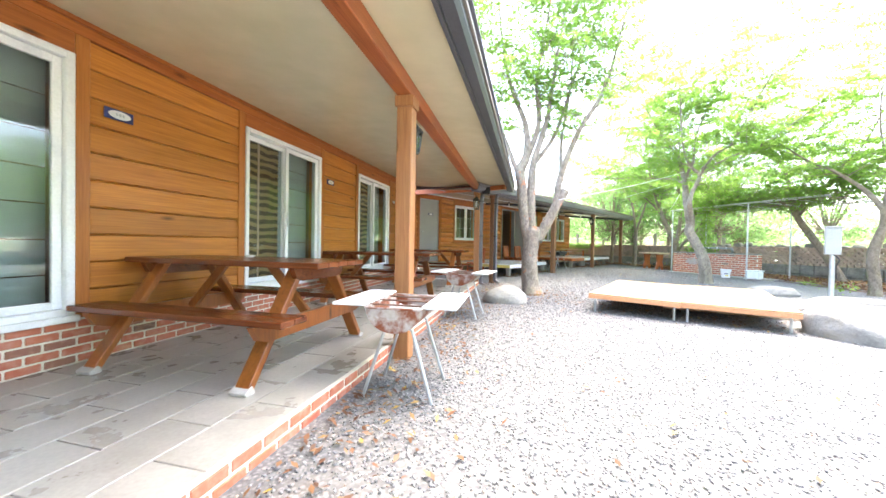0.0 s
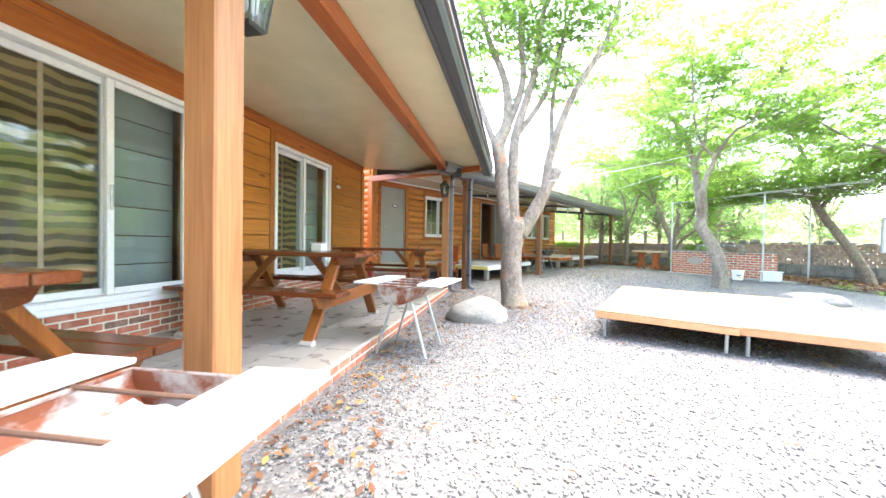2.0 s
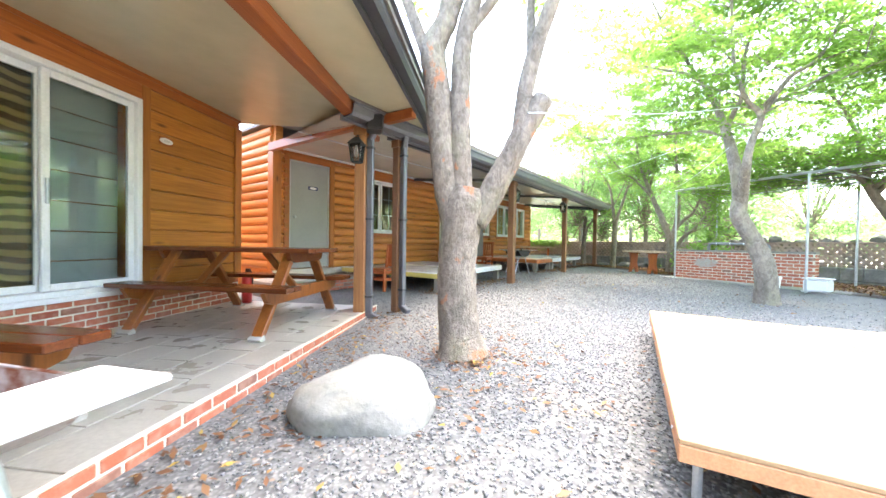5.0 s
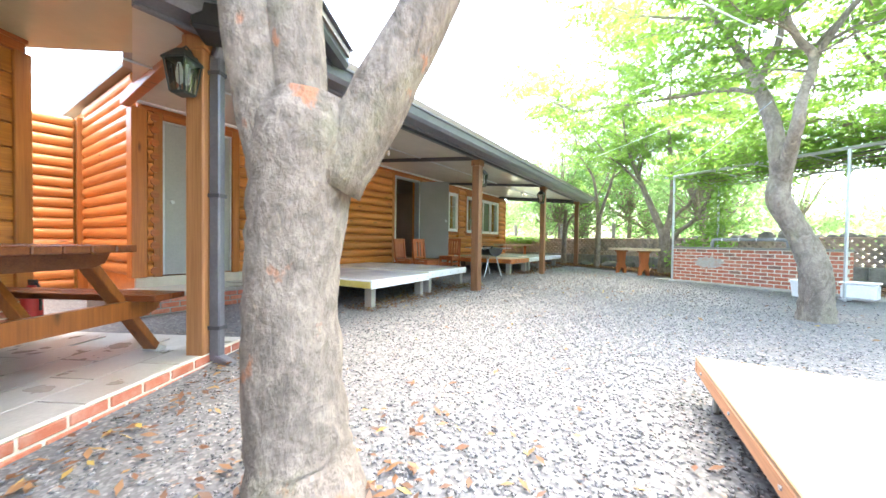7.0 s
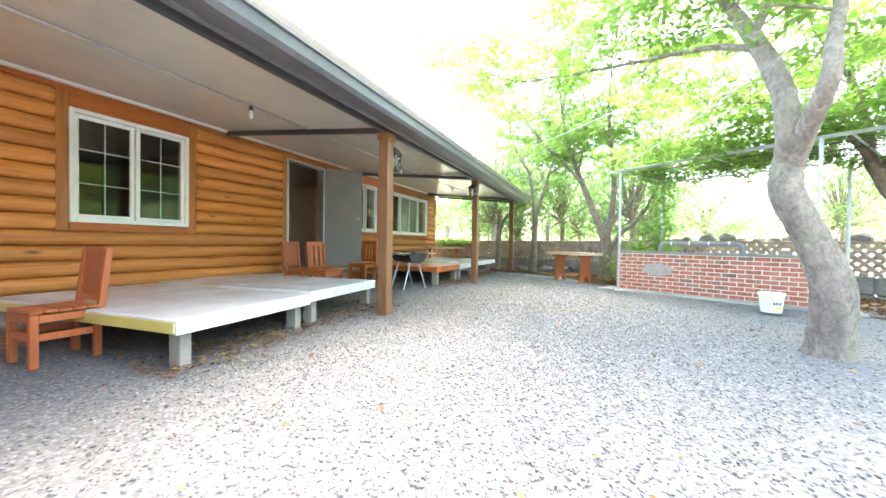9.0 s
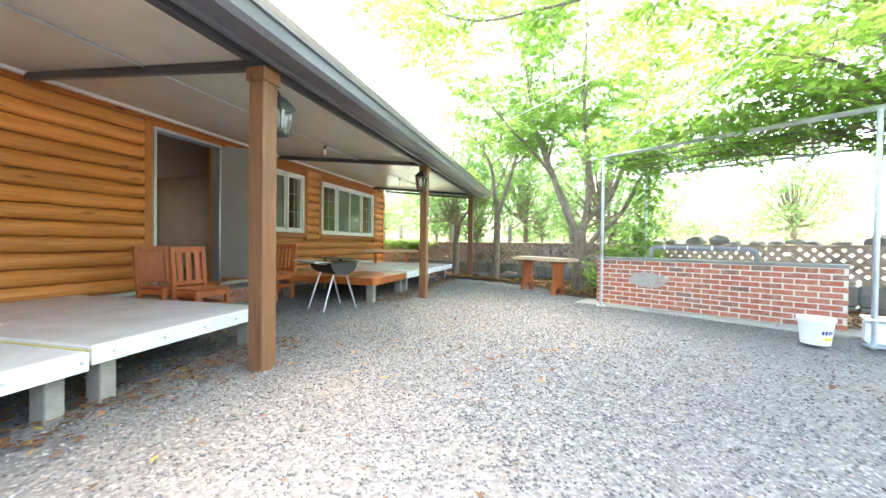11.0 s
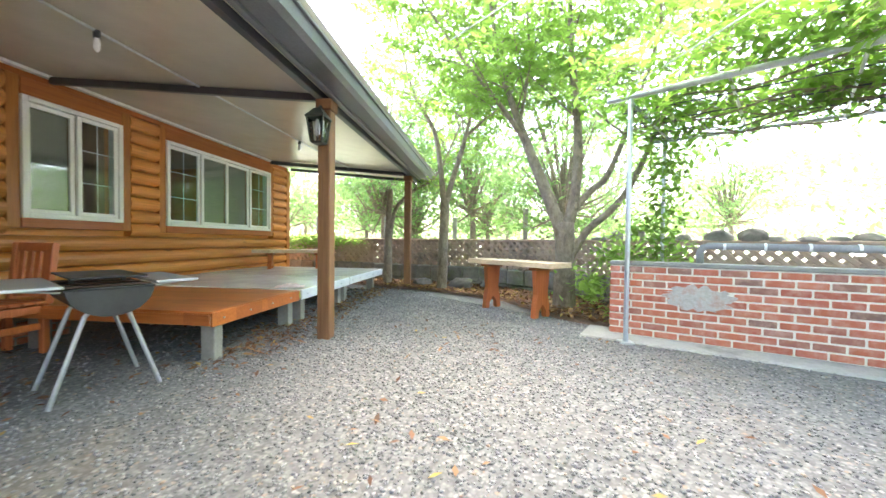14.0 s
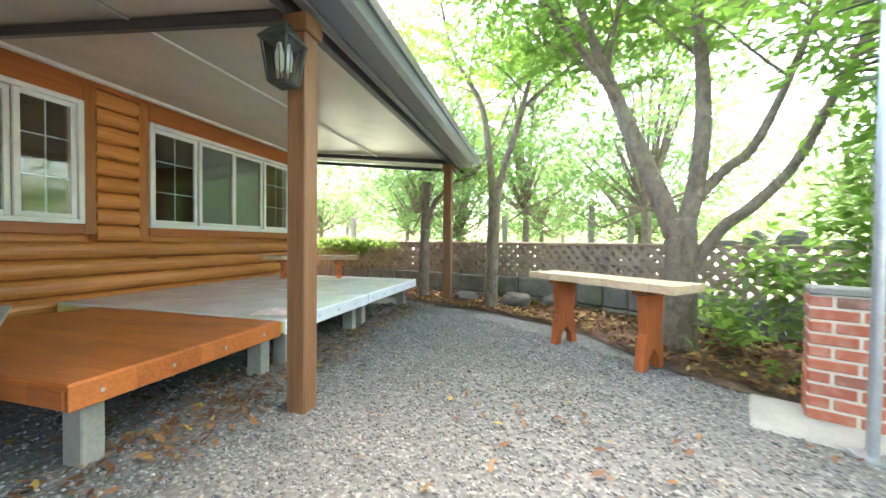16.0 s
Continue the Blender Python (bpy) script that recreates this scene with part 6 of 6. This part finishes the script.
# trees at the right, by the boundary
tree("curved_tree", "thin leaning tree with a broad leafy crown by the lattice wall", (1.25, 14.9, 0.2),
     [(0, 0, -0.1, 0.14), (-0.05, 0, 0.2, 0.11), (-0.3, 0, 0.75, 0.1), (-0.55, 0, 1.2, 0.095), (-0.85, 0, 1.75, 0.085), (-1.02, 0.02, 2.15, 0.075)],
     [[(-1.0, 0, 2.1, 0.06), (-1.1, 0, 2.8, 0.05), (-1.3, 0.1, 3.6, 0.035), (-1.7, 0.1, 4.6, 0.012)],
      [(-0.9, 0, 1.9, 0.05), (-0.5, 0, 2.5, 0.04), (-0.1, -0.1, 3.2, 0.03), (0.4, -0.2, 4.0, 0.012)],
      [(-1.0, 0, 2.1, 0.045), (-1.5, -0.4, 2.5, 0.035), (-2.1, -0.8, 2.75, 0.02), (-2.7, -1.2, 2.8, 0.01)],
      [(-0.95, 0, 2.0, 0.045), (-0.6, -0.6, 2.5, 0.03), (-0.2, -1.3, 2.8, 0.02), (0.2, -2.0, 2.9, 0.01)],
      [(-1.02, 0, 2.15, 0.05), (-0.8, 0.6, 2.9, 0.03), (-0.6, 1.2, 3.6, 0.012)]],
     13, M_BARK2, M_LEAF, 0.17, 0.016, 0.048, 1.75, low=2.2)
tree("curved_tree", "leaning tree with a leafy crown behind the meter box", (1.5, 12.0, 0.15),
     [(0, 0, -0.1, 0.13), (0, 0, 0.2, 0.1), (-0.05, 0, 0.9, 0.09), (0.1, 0, 1.5, 0.085), (0.1, 0, 1.9, 0.08)],
     [[(0.1, 0, 1.8, 0.06), (-0.2, 0, 2.3, 0.045), (-0.7, 0, 2.8, 0.03), (-1.2, 0.1, 3.2, 0.012)],
      [(0.1, 0, 1.8, 0.06), (0.4, 0, 2.5, 0.045), (0.8, 0.1, 3.2, 0.03), (1.3, 0.1, 4.2, 0.012)],
      [(0.1, 0, 1.7, 0.05), (0.7, -0.3, 2.1, 0.035), (1.5, -0.6, 2.6, 0.012)],
      [(0.1, 0, 1.9, 0.05), (0.2, 0.5, 2.8, 0.035), (0.1, 0.9, 4.0, 0.012)]],
     15, M_BARK2, M_LEAF, 0.17, 0.016, 0.048, 1.75, low=1.9)


# ---- vines on the pergola, ivy and shrubs ----
def stuff(name, centres, size, material, label, category, seed, flat=0.5):
    ob = new(name, leaf_mesh(name, centres, size, material, np.random.default_rng(seed), flat))
    return tagged(ob, label, category, kind="stuff")


rng = np.random.default_rng(21)
at, ways, shoots = [], [], Mesh()
for k in range(290):
    f, g = rng.uniform(0.0, 1.06) ** 0.85, rng.uniform(-0.12, 1.12)
    p = np.array(fa.lerp(fb, f)) * (1 - g) + np.array(ra.lerp(rb_, f)) * g
    p[2] += 0.08 + abs(rng.normal(0, 0.34)) * (0.35 + f)
    a = rng.uniform(0, TAU)
    spray(rng, shoots, p, unit(np.array([math.cos(a), math.sin(a), rng.uniform(-0.1, 0.5)])), rng.uniform(0.45, 0.95), 0.005, 0.026, 0.05, at, ways, 0.75, 0.10)
vine_ob = new("pergola_vine", leaf_mesh("pergola_vine", np.concatenate(at), 0.052, M_LEAFD, rng, 0.45, np.concatenate(ways)))
tagged(vine_ob, "green vine leaves trailing over the pergola rails", "vine", kind="stuff")
tagged(part("shoots", shoots, M_BARK2, vine_ob), kind="stuff")
stems = thing("vine_stem", "twisting brown vine stems along the pergola rails", "vine")
for k in range(7):
    q = [np.array(fa.lerp(ra, rng.uniform(0, 1)))]
    end = np.array(fb.lerp(rb_, rng.uniform(0, 1)))
    q0 = q[0]
    q = [tuple((q0 * (1 - f_ / 16) + end * (f_ / 16)) + rng.normal(0, 1, 3) * np.array([0.05, 0.07, 0.05])) for f_ in range(17)]
    part("stem", Mesh().tube([p[:3] for p in curve([(*p, 1) for p in q], 3)], 0.009, 6), M_BARK2, stems)
post_vine = [np.array([-2.06, 16.6, 0.0]) + rng.normal(0, 1, (42, 3)) * np.array([0.17, 0.17, 0.10]) + np.array([0, 0, z]) for z in np.arange(0.75, 2.5, 0.06)]
stuff("post_vine", np.concatenate(post_vine), 0.06, M_LEAF, "light green vine climbing the rear pergola pole", "vine", 23)
shrub = [np.array([-2.35 + rng.normal(0, 0.28), 16.75 + rng.normal(0, 0.25), 0.45 + abs(rng.normal(0.3, 0.25))]) + rng.normal(0, 0.09, (40, 3)) for k in range(26)]
stuff("shrub", np.concatenate(shrub), 0.06, M_LEAF, "light green shrub behind the brick wall's end", "shrub", 24)
ivy = []
for k in range(150):
    f = rng.uniform(0, 1)
    ivy.append(np.array([-7.2 - 6 * f, 20.1 + 1.3 * f, 1.2 - abs(rng.normal(0, 0.16)) + 0.02]) + rng.normal(0, 1, (45, 3)) * np.array([0.14, 0.10, 0.05]))
stuff("ivy", np.concatenate(ivy), 0.045, M_LEAF, "bright green ivy hanging over the lattice wall", "ivy", 25)
weeds = [np.array([x, y, 0.28]) + rng.normal(0, 1, (60, 3)) * np.array([0.12, 0.12, 0.05]) for x, y in ((0.5, 12.6), (-2.7, 16.3), (-2.2, 16.4), (1.0, 11.6), (-1.0, 15.9), (-3.0, 17.6))]
stuff("weeds", np.concatenate(weeds), 0.04, M_LEAF, "small green weeds in the earth bed", "weeds", 26)

# fallen leaves: along the porch, under the platforms and in the bed
lit = []
for _ in range(900):
    u = rng.uniform(0.5, 9.5)
    p = MA @ Vector((-1.2 + abs(rng.normal(0, 0.35)), u, 0))
    lit.append((p.x, p.y, ground_z(p.y) + 0.025))
for _ in range(1100):
    y = rng.uniform(9.3, 18.5)
    lit.append((-6.0 - rng.uniform(0, 1) ** 0.7 * 2.6 + rng.normal(0, 0.1), y, ground_z(y) + 0.025))
for _ in range(2600):
    y = rng.uniform(9.3, 18.6)
    if 12.4 < y < 14.2:
        continue
    lit.append((-6.05 - abs(rng.normal(0, 0.30)) + rng.normal(0, 0.12), y, ground_z(y) + 0.022))
for _ in range(420):
    x, y = rng.uniform(-5.5, 3), rng.uniform(0, 15.5)
    lit.append((x, y, ground_z(y) + 0.025))
for _ in range(34):
    x0, y0 = rng.uniform(-6.2, -2.9), rng.uniform(9.5, 16.0)
    for _k in range(rng.integers(3, 14)):
        x, y = x0 + rng.normal(0, 0.22), y0 + rng.normal(0, 0.3)
        lit.append((x, y, ground_z(y) + 0.025))
for _ in range(420):
    a, r = rng.uniform(0, TAU), abs(rng.normal(0, 0.8))
    x, y = -3.7 + r * math.cos(a), 6.8 + r * math.sin(a)
    lit.append((x, y, ground_z(y) + 0.025))
for _ in range(500):
    x, y = rng.uniform(-2.4, 0.2), rng.uniform(6.2, 8.8)
    lit.append((x, y, ground_z(y) + 0.02))
stuff("fallen_leaves", lit, 0.032, M_LITTER, "scattered dry brown and yellow leaves on the gravel", "leaves", 27, 0.25)
bedl = []
for _ in range(15000):
    i = rng.integers(0, 4)
    x = rng.uniform(-9.3, 3.0)
    yb = np.interp(x, [-9.6, -6.8, -4.3, -2.6, -0.1, 3.4], [20.7, 20.0, 19.2, 17.9, 16.2, 14.3])
    ya = np.interp(x, [-9.6, -7.6, -6.2, -4.9, -3.95, -3.35, -2.75, -1.6, -0.2, 1.2, 3.4], [20.2, 19.3, 18.75, 18.2, 17.5, 16.35, 15.9, 15.5, 14.3, 12.6, 11.0])
    y = rng.uniform(ya, yb)
    bedl.append((x, y, ground_z(y) + 0.045 + rng.uniform(0, 0.03)))
stuff("leaf_litter", bedl, 0.042, M_LITTER, "thick brown leaf litter in the earth bed", "leaves", 28, 0.35)

# ---- the wood beyond the boundary ----
def far_tree(x, y, h, r, seed):
    g = np.random.default_rng(seed)
    t = thing("far_tree", "light-green tree beyond the yard, haze in its leaf colour", "tree", pose(x, y, 0.0), "trees beyond the wall")
    tm = Mesh()
    tm.tube([(0, 0, 0), (0.05, 0, h * 0.25), (-0.05, 0.05, h * 0.5)], [0.12, 0.09, 0.05], 8)
    part("trunk", tm, M_BARK2, t)
    pos = []
    for k in range(int(16 * r)):
        a, q = g.uniform(0, TAU), r * g.uniform(0.1, 1.0) ** 0.6
        z = h * g.uniform(0.28, 1.0)
        w = math.sqrt(max(0.05, 1 - ((z / h - 0.6) / 0.5) ** 2))
        c = np.array([q * w * math.cos(a), q * w * math.sin(a), z])
        lm = Mesh()
        tm2 = [(0, 0, h * 0.3), tuple(c * np.array([0.5, 0.5, 0.75])), tuple(c)]
        lm.tube(tm2, [0.04, 0.025, 0.008], 5, False)
        part("limb", lm, M_BARK2, t)
        pos.append(c + g.normal(0, 1, (int(150), 3)) * np.array([0.55, 0.55, 0.18]))
    part("crown", leaf_mesh("crown", np.concatenate(pos), 0.10, M_LEAFHAZE, g), None, t)


# last eight are added out of view to darken glass reflections and porch light
for i, (x, y, h, r) in enumerate(((-12.5, 25.5, 5.0, 2.0), (-9.5, 27, 5.5, 2.2), (-6.8, 24.5, 4.6, 1.8), (-4.2, 27.5, 5.6, 2.2), (-1.6, 24.2, 5.2, 2.1), (-8.0, 31, 7.0, 2.6), (-14.5, 31, 7.5, 3.0), (-3.0, 33, 7.0, 2.8), (2.0, 31, 6.5, 2.6),
                                  (7.0, 20.5, 5.0, 2.3), (9.5, 16.0, 5.2, 2.4), (6.2, 16.5, 4.8, 2.0), (8.0, 12.0, 5.0, 2.2), (-11.5, 36, 8.0, 3.0), (6.5, 29, 7, 2.8), (11.5, 24, 7, 2.8), (13, 18, 7.5, 3.0),
                                  (-4.7, 23.6, 7.0, 2.4), (-2.2, 21.6, 6.4, 2.0), (-7.6, 23.2, 6.8, 2.3), (8.5, 7.0, 6.0, 2.6), (11.0, 2.5, 7.0, 2.9), (8.0, -2.5, 6.0, 2.6), (11.5, -8.0, 7.5, 3.0), (6.0, -9.0, 6.5, 2.8), (1.0, -13.0, 7.0, 3.0), (14.0, 9.5, 8.0, 3.0), (15.0, -2.0, 8.0, 3.2))):
    far_tree(x, y, h, r, 100 + i)
for x in (-3.03, -2.11, -5.2, -7.4, -9.7):
    fp = thing("fence_post", "pale grey concrete fence post beyond the lattice wall", "post", pose(x, 23.0, ground_z(23.0)), "far fence posts")
    part("shaft", Mesh().box(-0.07, 0.07, -0.07, 0.07, -0.05, 1.98 if x > -4 else 1.7, 0.015), M_CONC, fp)
rng = np.random.default_rng(31)
hedge = []
for k in range(520):
    a = radians(rng.uniform(-70, 60))
    d = rng.uniform(38, 70)
    c = np.array([-4 - d * math.sin(a), 8 + d * math.cos(a), rng.uniform(0.2, 1) ** 1.2 * (5.0 + 3.0 * math.sin(a * 7) + 0.05 * d)])
    hedge.append(c + rng.normal(0, 1, (45, 3)) * np.array([1.3, 1.3, 0.6]))
# no haze volume here, the pale leaf colour stands in for it
stuff("far_woods", np.concatenate(hedge), 0.42, M_LEAFHAZE, "distant green woods, haze in their pale leaf colour", "woods", 32)

# ---- loose gravel chips near the path ----
rng = np.random.default_rng(41)
N_CHIP = 320000
cx = rng.uniform(-8.2, 3.2, N_CHIP)
cy = rng.uniform(-0.5, 18.5, N_CHIP)
path_x = np.interp(cy, [0, 2.5, 5, 7, 9, 11, 13.5, 18], [0.0, -1.2, -2.2, -3.0, -3.6, -4.1, -4.4, -5.0])
keep = rng.uniform(0, 1, N_CHIP) < np.exp(-(np.abs(cx - path_x) / 2.3) ** 2.2)
nn = cx * 0.866 + cy * 0.5
uu = -cx * 0.5 + cy * 0.866
keep &= ~((nn < -1.2) & (uu < 9.85))
keep &= ~((cy > 15.8 + (-2.75 - cx) * 0.9) & (cx > -5.2))
ang = math.radians(26)
px_, py_ = cx + 2.94, cy - 15.77
keep &= ~((px_ * math.cos(ang) - py_ * math.sin(ang) > -0.25) & (px_ * math.sin(ang) + py_ * math.cos(ang) > -0.3) & (px_ > -0.3))
cx, cy = cx[keep], cy[keep]
n = len(cx)
cz = np.clip((cy - 5.5) / 9.5 * 0.2, 0, 0.2)
OCT = np.array([(1, 0, 0), (-1, 0, 0), (0, 1, 0), (0, -1, 0), (0, 0, 1), (0, 0, -1)], float)
TRI = np.array([(0, 2, 4), (2, 1, 4), (1, 3, 4), (3, 0, 4), (2, 0, 5), (1, 2, 5), (3, 1, 5), (0, 3, 5)])
s = rng.uniform(0.0055, 0.0125, (n, 1, 1)) * rng.uniform(0.6, 1.3, (n, 6, 1))
yaw = rng.uniform(0, TAU, n)
tl = rng.normal(0, 0.5, n)
c, sn = np.cos(yaw), np.sin(yaw)
rot = np.stack([np.stack([c, -sn, 0 * c], 1), np.stack([sn, c, 0 * c], 1), np.stack([0 * c, 0 * c, 1 + 0 * c], 1)], 1)
ct, st = np.cos(tl), np.sin(tl)
rx = np.stack([np.stack([1 + 0 * ct, 0 * ct, 0 * ct], 1), np.stack([0 * ct, ct, -st], 1), np.stack([0 * ct, st, ct], 1)], 1)
v = OCT[None] * s * np.array([1.25, 0.9, 0.7])
v = np.einsum("nij,nkj->nki", np.einsum("nij,njk->nik", rot, rx), v) + np.stack([cx, cy, cz + rng.uniform(0.001, 0.010, n)], 1)[:, None]
f = (TRI[None] + (np.arange(n) * 6)[:, None, None]).reshape(-1)
me = bpy.data.meshes.new("gravel_chips")
me.vertices.add(6 * n)
me.vertices.foreach_set("co", v.reshape(-1))
me.loops.add(24 * n)
me.loops.foreach_set("vertex_index", f.astype(np.int32))
me.polygons.add(8 * n)
me.polygons.foreach_set("loop_start", np.arange(0, 24 * n, 3, dtype=np.int32))
me.polygons.foreach_set("loop_total", np.full(8 * n, 3, dtype=np.int32))
me.update(calc_edges=True)
me.materials.append(M_STONES)
tagged(new("gravel_chips", me), "loose grey gravel chips over the yard", "gravel", kind="stuff")

# ---- bricks and tiles of the setting ----
brick_face(edge, Matrix.Translation((EDGE - 0.004, 0.0, 0)), UA1, 2, -0.022, 0.071, 1)
brick_face(plinth, Matrix.Translation((NA + 0.004, -0.2, 0)), UA1 + 0.2, 5, PORCH, 0.068, 2)
brick_face(bw_ob, Matrix.Translation((-0.004, 0.0, 0)), WALL_L, 10, 0.215, 0.0698, 3, patch=((0.5, 0.85, 5, 6),))
brick_face(bw_ob, Matrix.Translation((0.0, 0.0, 0)) @ pose(0, 0, 0, 0, 0, -90) @ Matrix.Translation((0.0, -0.196, 0)), 0.19, 10, 0.215, 0.0698, 4)
brick_face(bw_ob, Matrix.Translation((-0.2, WALL_L, 0)) @ pose(0, 0, 0, 0, 0, 90) @ Matrix.Translation((0.0, -0.19, 0)), 0.19, 10, 0.215, 0.0698, 5)
brick_face(step1, Matrix.Translation((-8.04, 7.3, 0)), 2.0, 3, 0.06, 0.068, 6)
brick_face(step2, Matrix.Translation((-8.24, 12.5, 0)), 2.4, 3, 0.19, 0.068, 7)
tile = Mesh().box(0.003, 0.297, 0.003, 0.597, -0.012, 0.0, 0.003).data("tile", M_TILE)
for i in range(8):
    x0 = EDGE - 0.03 - 0.3 * (i + 1)
    if x0 < NA - 0.3:
        break
    for j in range(-1, 17):
        y0 = j * 0.6 + (0.3 if i % 2 else 0.0)
        if y0 + 0.6 <= UA1 + 0.02 and x0 >= NA:
            part("tile", tile, None, porch_ob, m=Matrix.Translation((x0, y0, PORCH)))
part("tile_border", Mesh().box(EDGE - 0.03, EDGE + 0.004, UA0, UA1 + 0.02, PORCH - 0.003, PORCH + 0.001, 0.001), M_MORTAR, porch_ob, "pale mortar edge")
